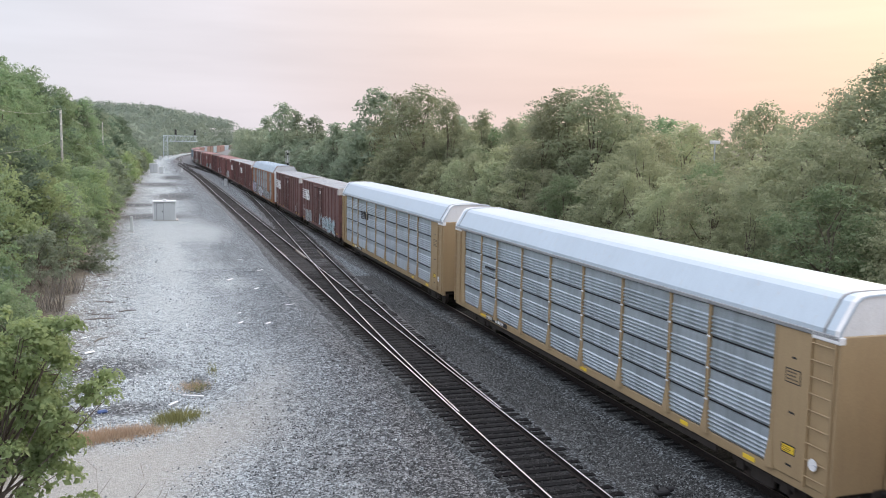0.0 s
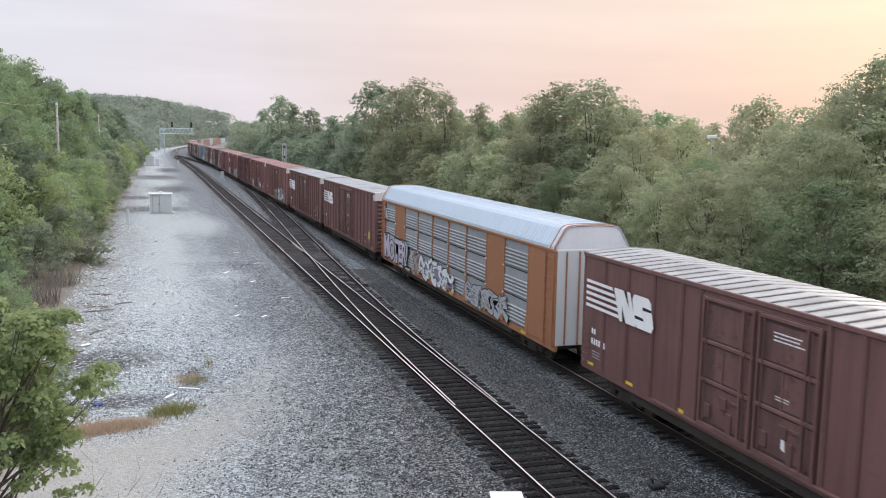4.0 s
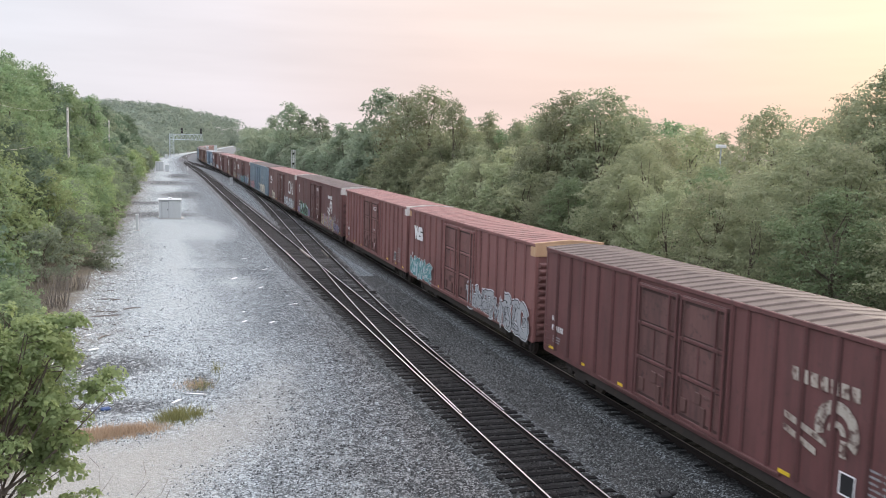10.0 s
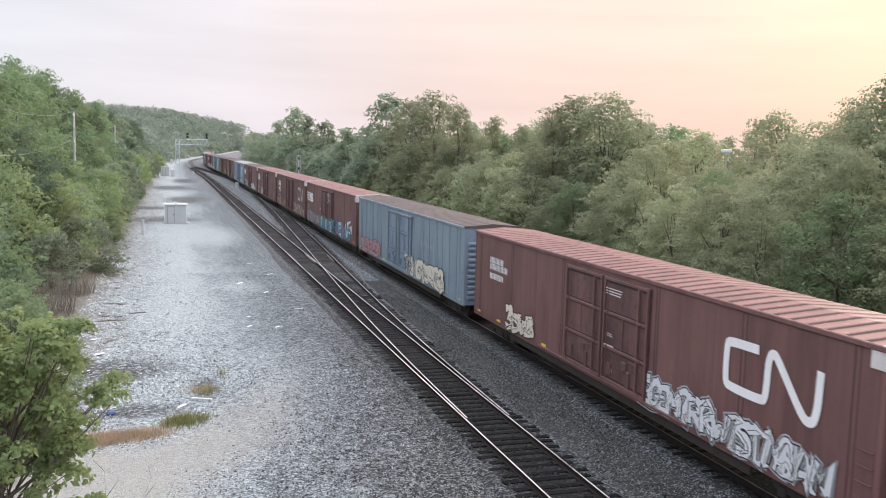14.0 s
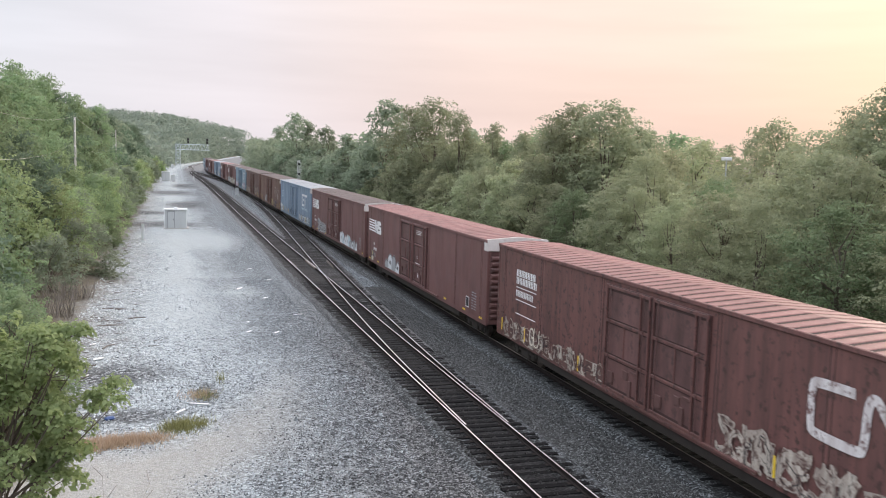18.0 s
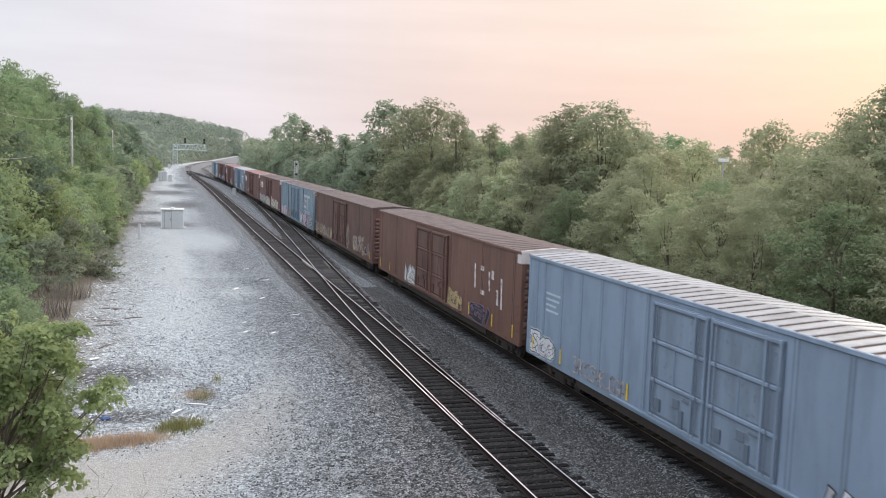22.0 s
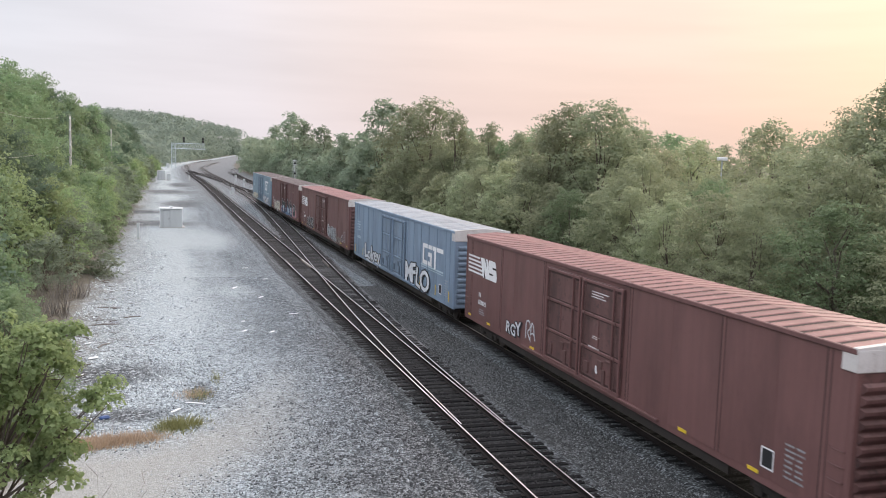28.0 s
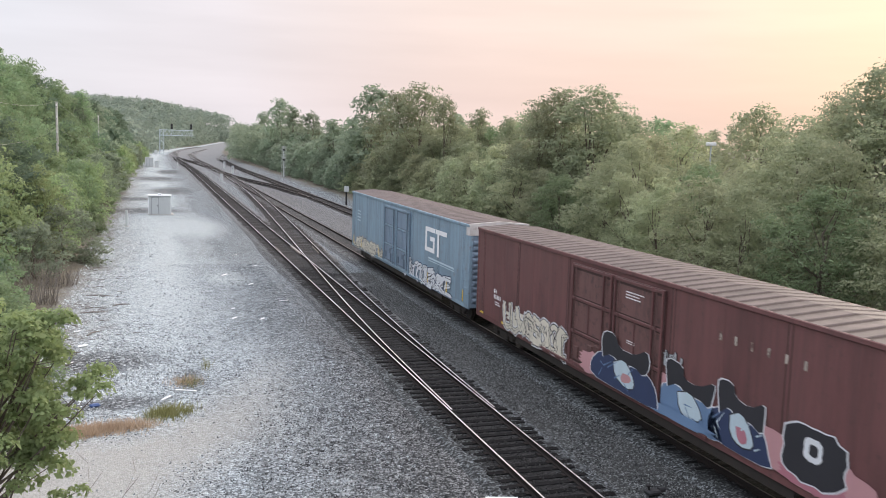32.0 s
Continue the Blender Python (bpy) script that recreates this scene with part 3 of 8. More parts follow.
        verts = [(x, y0, z) for x, z in prof] + [(x, y1, z) for x, z in prof]
        faces = [(i, (i + 1) % n, n + (i + 1) % n, n + i) for i in range(n if closed else n - 1)]
        if closed:
            faces += [tuple(range(n))[::-1], tuple(range(n, 2 * n))]
        return self.add(verts, faces)

    def flat(self, pts, x, thick=0.004):
        """A thin plate in the y-z plane, facing -x."""
        n = len(pts)
        verts = [(x, y, z) for y, z in pts] + [(x + thick, y, z) for y, z in pts]
        return self.add(verts, [tuple(range(n)), tuple(range(n, 2 * n))[::-1]] + [(i, i + n, (i + 1) % n + n, (i + 1) % n) for i in range(n)])

    def mesh(self, name, smooth=False):
        me = bpy.data.meshes.new(name)
        me.from_pydata(self.v, [], self.f)
        if smooth:
            me.polygons.foreach_set("use_smooth", [True] * len(me.polygons))
        me.update()
        return me


KEPT = {}


def placed(name, me, material, parent=None, label="", m=None):
    """Links mesh data as one object; the material sits on the object, so alike pieces share their mesh."""
    if not me.materials:
        me.materials.append(material)
    ob = new(name, me)
    ob.material_slots[0].link = "OBJECT"
    ob.material_slots[0].material = material
    if parent:
        ob.parent = parent
    if m is not None:
        ob.matrix_basis = m
    return tagged(ob, label)


def part(name, geo, material, parent=None, label="", smooth=False, m=None):
    return placed(name, geo.mesh(name, smooth), material, parent, label, m)


def shared(key, make, smooth=False):
    if key not in KEPT:
        KEPT[key] = make().mesh(key if isinstance(key, str) else key[0], smooth)
    return KEPT[key]


def thing(name, label, category, group="", m=None):
    ob = new(name)
    ob.empty_display_size = 0.3
    if m is not None:
        ob.matrix_basis = m
    return tagged(ob, label, category, group)


def flow(points, y):
    """A smooth line through points (y, x), read at y."""
    if y <= points[0][0]:
        return points[0][1]
    for i in range(len(points) - 1):
        (ya, xa), (yb, xb) = points[i], points[i + 1]
        if y <= yb:
            pa, pb = points[max(i - 1, 0)], points[min(i + 2, len(points) - 1)]
            ma, mb = (xb - pa[1]) / (yb - pa[0]), (pb[1] - xa) / (pb[0] - ya)
            h = yb - ya
            t = (y - ya) / h
            return (2 * t ** 3 - 3 * t * t + 1) * xa + (t ** 3 - 2 * t * t + t) * h * ma + (-2 * t ** 3 + 3 * t * t) * xb + (t ** 3 - t * t) * h * mb
    (ya, xa), (yb, xb) = points[-2], points[-1]
    return xb + (y - yb) * (xb - xa) / (yb - ya)


def letter_mesh(ch, offset):
    """One letter of the built-in font as a flat mesh, one unit high."""
    if (ch, offset) not in LETTERS:
        cu = bpy.data.curves.new("sprayed_letter", "FONT")
        cu.body, cu.size, cu.offset, cu.resolution_u = ch, 1.0, offset, 3
        tmp = bpy.data.objects.new("sprayed_letter", cu)
        scene.collection.objects.link(tmp)
        me = bpy.data.meshes.new_from_object(tmp.evaluated_get(bpy.context.evaluated_depsgraph_get()))
        me.materials.clear()
        bpy.data.objects.remove(tmp)
        LETTERS[ch, offset] = me
    return LETTERS[ch, offset]


LETTERS = {}
for letter in sorted(set("MOTERKehrDvideLokeyMFLO")):
    for edge in (0.0, 0.025, 0.06, 0.07):
        letter_mesh(letter, edge)

# ---- ground and tracks ----
GROUND_Z = -0.32
MAIN = [(-780, 10.12), (200, 10.12), (243, 9.9), (284, 9.25), (326, 8.7), (383, 8.5), (420, 9.3), (460, 11.3), (520, 15.5), (600, 24.0), (680, 36.0), (760, 51.0), (880, 80.0)]
TRAIN = [(-780, 15.99), (215, 15.99), (250, 15.8), (300, 15.1), (340, 14.8), (380, 15.3), (442, 18.9), (526, 27.0), (624, 40.0), (715, 57.0), (780, 71.0), (880, 94.0)]
THIRD = [(-60, 23.3), (180, 23.3), (215, 23.1), (255, 22.9), (300, 23.4), (347, 25.0), (400, 29.5), (450, 37.0), (516, 51.0), (700, 90.0)]
CROSS = [(22, 10.16), (38, 10.45), (52, 11.0), (92, 13.0), (125, 14.5), (160, 15.6), (195, 15.85)]
CROSS_B = [(135, 23.2), (163, 21.4), (180, 19.4), (200, 17.3), (222, 16.1)]
CROSS_C = [(225, 15.95), (255, 15.3), (285, 13.9), (320, 11.5), (360, 8.8)]


GRID = {}


def ground_height(x, y):
    """Heights of the ground sheet under many points."""
    i = np.clip(np.searchsorted(GRID["x"], x) - 1, 0, len(GRID["x"]) - 2)
    j = np.clip(np.searchsorted(GRID["y"], y) - 1, 0, len(GRID["y"]) - 2)
    u = (x - GRID["x"][i]) / (GRID["x"][i + 1] - GRID["x"][i])
    v = (y - GRID["y"][j]) / (GRID["y"][j + 1] - GRID["y"][j])
    z = GRID["z"]
    return (z[j, i] * (1 - u) + z[j, i + 1] * u) * (1 - v) + (z[j + 1, i] * (1 - u) + z[j + 1, i + 1] * u) * v


def ground_sheet():
    g = Geo()
    xs = [-3000, -800, -200, -60, -30] + [-18 + 1.5 * i for i in range(40)] + [60, 100, 250, 800, 3000]
    ys = [-900, -100, -20, 5] + [12 + 1.2 * i for i in range(60)] + [90, 105, 125, 150, 180, 220, 260, 300, 350, 400, 470, 550, 650, 800, 1200, 3500]

    def z(x, y):
        k = GROUND_Z + 0.05 * noise.noise(Vector((x * 0.35, y * 0.35, 0.0))) + 0.12 * noise.noise(Vector((x * 0.08, y * 0.05, 3.0)))
        if x < -3.5:
            k += min(2.0, (-3.5 - x) * 0.12)
        if x > 30:
            k += min(3.0, (x - 30) * 0.1)
        return k if 7.0 > x or x > 27 else min(k, GROUND_Z)

    g.v = [(x, y, z(x, y)) for y in ys for x in xs]
    n = len(xs)
    GRID.update(x=np.array(xs, float), y=np.array(ys, float), z=np.array([p[2] for p in g.v]).reshape(len(ys), n))
    g.f = [(j * n + i, j * n + i + 1, (j + 1) * n + i + 1, (j + 1) * n + i) for j in range(len(ys) - 1) for i in range(n - 1)]
    tagged(part("ground", g, M_GROUND, smooth=True), "pale crushed limestone yard beside the railway tracks", kind="structure")


def steps(y0, y1):
    y, out = y0, []
    while y < y1:
        out.append(y)
        y += 40.0 if y < -60 else 2.0 if y < 60 else (5.0 if y < 170 else 8.0)
    return out + [y1]


def swept_line(points, prof, y0, y1, drop=0.0):
    g = Geo()
    ys, n = steps(y0, y1), len(prof)
    for y in ys:
        x = flow(points, y)
        sl = (flow(points, y + 0.5) - flow(points, y - 0.5))
        k = 1 / math.sqrt(1 + sl * sl)
        g.v += [(x + px * k, y - px * k * sl, pz - drop) for px, pz in prof]
    g.f = [(j * n + i, j * n + (i + 1) % n, (j + 1) * n + (i + 1) % n, (j + 1) * n + i) for j in range(len(ys) - 1) for i in range(n)]
    g.f += [tuple(range(n))[::-1], tuple(range((len(ys) - 1) * n, len(ys) * n))]
    return g


def rails(parent, points, y0, y1, offsets=(-0.7525, 0.7525), name="rail", head=None, drop=0.0):
    for o in offsets:
        web = [(o - 0.07, -0.17), (o + 0.07, -0.17), (o + 0.065, -0.155), (o + 0.012, -0.13), (o + 0.012, -0.05), (o + 0.034, -0.04), (o + 0.034, -0.006),
               (o - 0.034, -0.006), (o - 0.034, -0.04), (o - 0.012, -0.05), (o - 0.012, -0.13), (o - 0.065, -0.155)]
        r = part(name, swept_line(points, web, y0, y1, drop), M_RAIL, parent, "rusty steel rail")
        top = [(o - 0.027, -0.012), (o + 0.027, -0.012), (o + 0.023, 0.0), (o - 0.023, 0.0)]
        part("running_surface", swept_line(points, top, y0, y1, drop), head or M_RAIL_TOP, r, "worn rail head")


def bed(parent, points, y0, y1, material, half=1.75, top=-0.21):
    prof = [(-half - 0.45, GROUND_Z - 0.12), (half + 0.45, GROUND_Z - 0.12), (half, top), (half - 0.4, top + 0.015), (-half + 0.4, top + 0.015), (-half, top)]
    part("ballast_bed", swept_line(points, prof, y0, y1), material, parent, "bed of crushed dark stone")


def sleeper_mesh(k):
    rnd = random.Random(k)
    g = Geo().soft_box(-1.30, -0.11, -0.34, 1.30, 0.11, -0.175, 0.015)
    g.v = [(x + rnd.uniform(-0.012, 0.012), y + rnd.uniform(-0.01, 0.01), z + (rnd.uniform(-0.008, 0.006) if z > -0.3 else 0)) for x, y, z in g.v]
    return g


def sleepers(parent, points, y0, y1, single_to, long_from=None, to_line=None, seed=1):
    rnd = random.Random(seed)
    joined, y = Geo(), y0
    while y < y1:
        wide = 0.0
        x = flow(points, y)
        if to_line:
            wide = max(0.0, flow(to_line, y) - x)
            wide = wide if wide < 2.9 else 0.0
        m = Matrix.Translation((x + wide / 2 + rnd.uniform(-0.12, 0.12), y + rnd.uniform(-0.06, 0.06), rnd.uniform(-0.025, 0.008))) @ Matrix.Rotation(rnd.gauss(0, 0.02), 4, "Z") @ Matrix.Diagonal((1 + wide / 2.6, 1, 1, 1))
        if y < single_to:
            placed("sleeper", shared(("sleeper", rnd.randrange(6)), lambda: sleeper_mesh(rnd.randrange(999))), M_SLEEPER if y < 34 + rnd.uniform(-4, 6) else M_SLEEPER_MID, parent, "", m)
            for o in (-0.7525, 0.7525):
                placed("tie_plate", shared("tie_plate", lambda: Geo().soft_box(-0.17, -0.09, -0.178, 0.17, 0.09, -0.163, 0.006)), M_RAIL, parent, "", Matrix.Translation((x + o, m.translation.y, 0)))
        else:
            box = Geo().box(-1.3, -0.11, -0.3, 1.3, 0.11, -0.175)
            joined.add([m @ Vector(p) for p in box.v], box.f)
        y += 0.51
    if joined.v:
        tagged(part("sleeper_run", joined, M_SLEEPER_FAR, parent), kind="stuff")


def tracks():
    near = thing("main_track", "straight main railway track with dark wooden sleepers and shiny rails", "railway track", "railway tracks")
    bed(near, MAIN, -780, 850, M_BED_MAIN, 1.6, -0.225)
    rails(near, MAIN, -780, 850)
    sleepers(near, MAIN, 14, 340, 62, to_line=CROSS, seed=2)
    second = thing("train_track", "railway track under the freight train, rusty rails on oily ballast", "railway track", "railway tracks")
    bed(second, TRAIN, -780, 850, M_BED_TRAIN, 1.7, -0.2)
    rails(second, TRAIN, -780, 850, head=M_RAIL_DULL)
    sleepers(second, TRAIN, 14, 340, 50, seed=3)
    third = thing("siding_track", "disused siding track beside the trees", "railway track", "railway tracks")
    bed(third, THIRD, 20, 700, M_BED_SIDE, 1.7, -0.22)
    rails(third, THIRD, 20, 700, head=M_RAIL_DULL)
    sleepers(third, THIRD, 60, 330, 0, seed=4)
    turn = thing("crossover_track", "crossover turnout linking the main track to the train's track", "railway turnout", "railway tracks")
    bed(turn, CROSS, 40, 195, M_BALLAST_FAR, 1.4, -0.228)
    rails(turn, CROSS, 27.5, 195, name="closure_rail", drop=0.005)
    sleepers(turn, CROSS, 91, 168, 0, seed=5)
    # wing rails, frog and guard rails round the crossing of the rails
    part("frog", Geo().soft_box(10.78, 68.5, -0.16, 11.0, 73.5, -0.012, 0.02), M_RAIL_DULL, turn, "worn steel crossing frog", m=Matrix.Identity(4))
    for x, y in ((9.50, 71.0), (12.45, 71.0)):
        sl = 0.0 if x < 10 else 0.05
        part("guard_rail", Geo().soft_box(-0.03, -2.2, -0.16, 0.03, 2.2, -0.004, 0.01), M_RAIL_DULL, turn, m=pose(x, y, 0, 0, 0, -math.degrees(sl)))
    turn_b = thing("siding_crossover", "far crossover between the train's track and the siding", "railway turnout", "railway tracks")
    rails(turn_b, CROSS_B, 135, 222, name="closure_rail", head=M_RAIL_DULL)
    sleepers(turn_b, CROSS_B, 135, 222, 0, seed=6)
    turn_c = thing("far_crossover", "far crossover between the two main tracks", "railway turnout", "railway tracks")
    rails(turn_c, CROSS_C, 225, 360, name="closure_rail")
    sleepers(turn_c, CROSS_C, 225, 360, 0, seed=7)
    # gravel between the tracks
    for i, (x0, x1, y0, y1) in enumerate(((11.3, 14.9, 8, 60), (17.1, 22.2, 20, 190))):
        g = Geo()
        ys = steps(y0, y1)
        n = 7
        for y in ys:
            for k in range(n):
                x = x0 + (x1 - x0) * k / (n - 1)
                g.v.append((x, y, -0.235 + 0.03 * noise.noise(Vector((x * 1.3, y * 0.9, 7))) - (0.05 if 0 < k < n - 1 else 0.09)))
        g.f = [(j * n + k, j * n + k + 1, (j + 1) * n + k + 1, (j + 1) * n + k) for j in range(len(ys) - 1) for k in range(n - 1)]
        tagged(part("ballast", g, M_BALLAST if i == 0 else M_BALLAST_FAR, smooth=True), "crushed grey ballast between the tracks", kind="structure")


def loose_stone(name, label, material, count, area, size, seed, skip=None):
    """Scattered broken stones in one mesh."""
    rng = np.random.default_rng(seed)
    x0, y0, x1, y1, z0 = area
    c = np.stack([rng.uniform(x0, x1, count), y0 + (y1 - y0) * rng.uniform(0, 1, count) ** 1.3, np.full(count, z0 or 0.0)], 1)
    if skip:
        c = c[rng.uniform(0, 1, count) > np.array([float(skip(x, y)) for x, y, _ in c])]
    if z0 is None:
        c[:, 2] = ground_height(c[:, 0], c[:, 1]) + 0.006
    n = len(c)
    base = np.array([(1, 0, -0.3), (0, 1, -0.3), (-1, 0, -0.3), (0, -1, -0.3), (0.2, 0.1, 0.8)], float)
    s = size * np.exp(rng.normal(0, 0.35, (n, 1, 1)))
    a = rng.uniform(0, 6.283, n)
    jit = base[None] * (1 + rng.uniform(-0.45, 0.45, (n, 5, 1))) + rng.uniform(-0.25, 0.25, (n, 5, 3))
    ca, sa = np.cos(a)[:, None], np.sin(a)[:, None]
    v = np.stack([jit[..., 0] * ca - jit[..., 1] * sa, jit[..., 0] * sa + jit[..., 1] * ca, jit[..., 2]], 2) * s + c[:, None]
    faces = np.array([(0, 1, 4), (1, 2, 4), (2, 3, 4), (3, 0, 4)])
    f = (faces[None] + 5 * np.arange(n)[:, None, None]).reshape(-1, 3)
    me = bpy.data.meshes.new(name)
    me.from_pydata(v.reshape(-1, 3).tolist(), [], f.tolist())
    tagged(placed(name, me, material), label, "gravel", kind="stuff")


ground_sheet()
tracks()
M_SCATTER = stones("mixed_loose_stone", [(0.05, 0.055, 0.058), (0.11, 0.12, 0.126), (0.22, 0.24, 0.252), (0.56, 0.61, 0.63)], 0.13)
M_SHOULDER = stones("shoulder_stone", [(0.017, 0.018, 0.0185), (0.042, 0.0435, 0.044), (0.10, 0.103, 0.104), (0.38, 0.385, 0.385)], 0.13)
M_RIPRAP = stones("pale_riprap", [(0.20, 0.215, 0.22), (0.36, 0.39, 0.40), (0.52, 0.555, 0.565), (0.72, 0.77, 0.78)], 0.16)


def ease(v, a, b):
    return min(1.0, max(0.0, (v - a) / (b - a)))


def swept_clean(x, y):
    """How far wheels and feet have cleared the loose stones: the dirt lane and the worn middle of the yard."""
    xp = max(0.0, x)
    off = abs(y - 26.8 - 0.28 * x - 0.235 * xp ** 2) / (1.0 + 0.3 * xp) + 0.9 * noise.noise(Vector((x * 0.8, y * 0.5, 5.0)))
    lane = (1 - ease(off, 0.9, 3.2)) * (1 - ease(x, 3.2, 6.0))
    inside = (1 - ease(y, 25.5, 28.0)) * (1 - ease(x, 0.0, 1.6))
    middle = ease(y, 34.0, 48.0) * (1 - ease(x + 1.2 * noise.noise(Vector((x * 0.4, y * 0.2, 8.0))), 0.8, 5.2))
    return max(0.985 * lane, 0.985 * inside, 0.96 * middle, 0.25 + 0.5 * noise.noise(Vector((x * 0.6, y * 0.3, 1.0))), 0.7 * ease(x, 2.0, 4.5) * (1 - ease(y, 24.0, 33.0)))


loose_stone("loose_gravel", "loose grey and white crushed stones on the yard", M_SCATTER, 80000, (-2.5, 17, 7.3, 66, None), 0.022, 11, swept_clean)
loose_stone("shoulder_gravel", "brownish broken stones along the track shoulder", M_SHOULDER, 40000, (2.5, 17, 8.5, 56, None), 0.023, 16, lambda x, y: 1 - max(ease(x, 6.0, 7.6) * (1 - 0.8 * ease(y, 36, 52)), 0.8 * ease(x, 2.2, 4.5) * (1 - ease(y, 24, 33))))
loose_stone("coarse_stones", "coarse pale riprap stones at the edge of the yard", M_RIPRAP, 9000, (-4.6, 29.4, 2.4, 90, None), 0.05, 12,
            lambda x, y: max(0.9 * ((x + 1.9) ** 2 / 4 + (y - 37.6) ** 2 / 3.2 < 1), ease(noise.noise(Vector((x * 0.5, y * 0.3, 2.0))) * 2.2 + max(0.0, (x + 0.6) * 0.5) + max(0.0, (y - 36) * 0.02) * (x > -1.2), 0.1, 0.7)))


def debris():
    """Dark broken twigs and scraps strewn along the foot of the bushes."""
    rnd, g = random.Random(15), Geo()
    for i in range(380):
        y = rnd.uniform(34, 92)
        x = -4.7 + abs(rnd.gauss(0, 1.3)) * (1.0 if y < 60 else 0.6)
        if noise.noise(Vector((x * 0.7, y * 0.5, 4.0))) < -0.12:
            continue
        a, l, r = rnd.uniform(-0.7, 0.7), rnd.uniform(0.12, 0.6), rnd.uniform(0.006, 0.018)
        d, z = Vector((math.cos(a), math.sin(a), rnd.uniform(-0.1, 0.12))) * l / 2, GROUND_Z + 0.05
        m = Vector((x, y, z + 0.03))
        g.tube(m - d, m, r, r, 4, False)
        g.tube(m, m + d + Vector((0, 0.04, 0)), r, r * 0.5, 4, False)
    tagged(part("twig_litter", g, M_TWIG_DARK), "dark broken twigs strewn over the stones", "twigs", kind="stuff")


M_TRACK_STONE = stones("loose_ballast", [(0.011, 0.0118, 0.012), (0.026, 0.028, 0.0282), (0.058, 0.0615, 0.0615), (0.25, 0.263, 0.262)], 0.06)
M_CRIB = stones("oily_crib_stone", [(0.007, 0.0068, 0.0066), (0.016, 0.0155, 0.015), (0.034, 0.033, 0.032), (0.085, 0.083, 0.08)], 0.06)
M_TWIG_DARK = weathered("damp_dark_twig", (0.075, 0.058, 0.048), 0.9, streak=0.4, vary=0.5)
debris()
loose_stone("track_gravel", "loose ballast stones beside the rails", M_TRACK_STONE, 20000, (11.45, 17, 14.9, 54, -0.275), 0.023, 13)
loose_stone("crib_gravel", "dark ballast stones lying between and over the sleepers", M_CRIB, 5200, (8.75, 17, 11.5, 52, -0.185), 0.024, 14, lambda x, y: abs(abs(x - 10.12) - 0.7525) < 0.12)

# ---- freight train ----
# Cars stand with their middle at the origin, rail top at z = 0; -y is the front, -x the side towards the yard.
def truck(car, y):
    t = part("truck", Geo().soft_box(-1.0, y - 0.25, 0.35, 1.0, y + 0.25, 0.75, 0.04), M_TRUCK, car, "grimy cast steel truck")
    for s in (-1, 1):
        g = Geo().sweep([(s * 1.08 - 0.06, 0.0), (s * 1.08 + 0.06, 0.0), (s * 1.08 + 0.06, 0.2), (s * 1.08 - 0.06, 0.2)], y - 1.25, y + 1.25)
        g.v = [(a, b, c + 0.46 + (0.14 if abs(b - y) < 0.7 else 0)) for a, b, c in g.v]
        g.soft_box(s * 1.08 - 0.08, y - 0.45, 0.22, s * 1.08 + 0.08, y + 0.45, 0.62, 0.04)
        for d in (-0.89, 0.89):
            g.soft_box(s * 1.08 - 0.09, y + d - 0.17, 0.3, s * 1.08 + 0.09, y + d + 0.17, 0.6, 0.03)
        part("side_frame", g, M_TRUCK, t)
        for d in (-0.89, 0.89):
            placed("wheel", shared(("wheel", s), lambda: Geo().tube((s * 0.69, 0, 0), (s * 0.82, 0, 0), 0.42, 0.42, 20).tube((s * 0.66, 0, 0), (s * 0.69, 0, 0), 0.46, 0.46, 20)), M_WHEEL, t, "", Matrix.Translation((0, y + d, 0.44)))


def underframe(car, half, deep=0.25, material=None):
    # inset side skirt, near-black to put shade under the car into colour
    sill = Geo().soft_box(-0.35, -half, 0.75, 0.35, half, 1.1, 0.03).soft_box(-1.38, -half * 0.66, 0.52, -1.3, half * 0.66, 0.9, 0.02).soft_box(-1.3, -half * 0.98, 0.8, 1.3, half * 0.98, 1.0, 0.02)
    part("center_sill", sill, M_TRUCK, car)
    for s in (-1, 1):
        part("coupler", Geo().soft_box(-0.09, s * (half - 0.3), 0.78, 0.09, s * (half + 0.62), 1.0, 0.03).soft_box(-0.16, s * (half + 0.42), 0.72, 0.16, s * (half + 0.72), 1.05, 0.05), M_IRON, car, "black iron coupler")
        part("air_hose", Geo().tube((-0.3, s * (half + 0.1), 0.85), (-0.36, s * (half + 0.32), 0.5), 0.03).tube((-0.36, s * (half + 0.32), 0.5), (-0.3, s * (half + 0.55), 0.42), 0.03), M_IRON, car)
    for y in (-2.2, 0.4, 2.6):
        part("brake_gear", Geo().soft_box(-0.8, y - 0.45, 0.55, -0.3, y + 0.45, 0.95, 0.06), M_TRUCK, car)


def bars(car, y, z, w, h, rows, seed, x=-1.53, material=None, name="stencil", digits=False):
    """Small lettering that cannot be read, as plain bars; y is its edge towards the rear."""
    rnd, g = random.Random(seed), Geo()
    for r in range(rows):
        zz = z - r * h / rows
        at = 0.0
        while at < w * rnd.uniform(0.7, 1.0):
            k = 0.1 if digits else rnd.uniform(0.05, 0.16) * min(1.0, w)
            g.flat([(y - at, zz), (y - at - k, zz), (y - at - k, zz - (0.9 if digits else 0.4) * h / rows), (y - at, zz - (0.9 if digits else 0.4) * h / rows)][::-1], x)
            at += k + (0.075 if digits else 0.025)
    tagged(part(name, g, material or M_WHITE_MARK, car, "small stencilled bars"), kind="stuff")


def slanted(y, z, w, h, lean=0.12):
    """Corner points of a leaning block; y is its edge towards the rear, z its top."""
    return [(y, z), (y - w, z), (y - w - lean * h, z - h), (y - lean * h, z - h)][::-1]


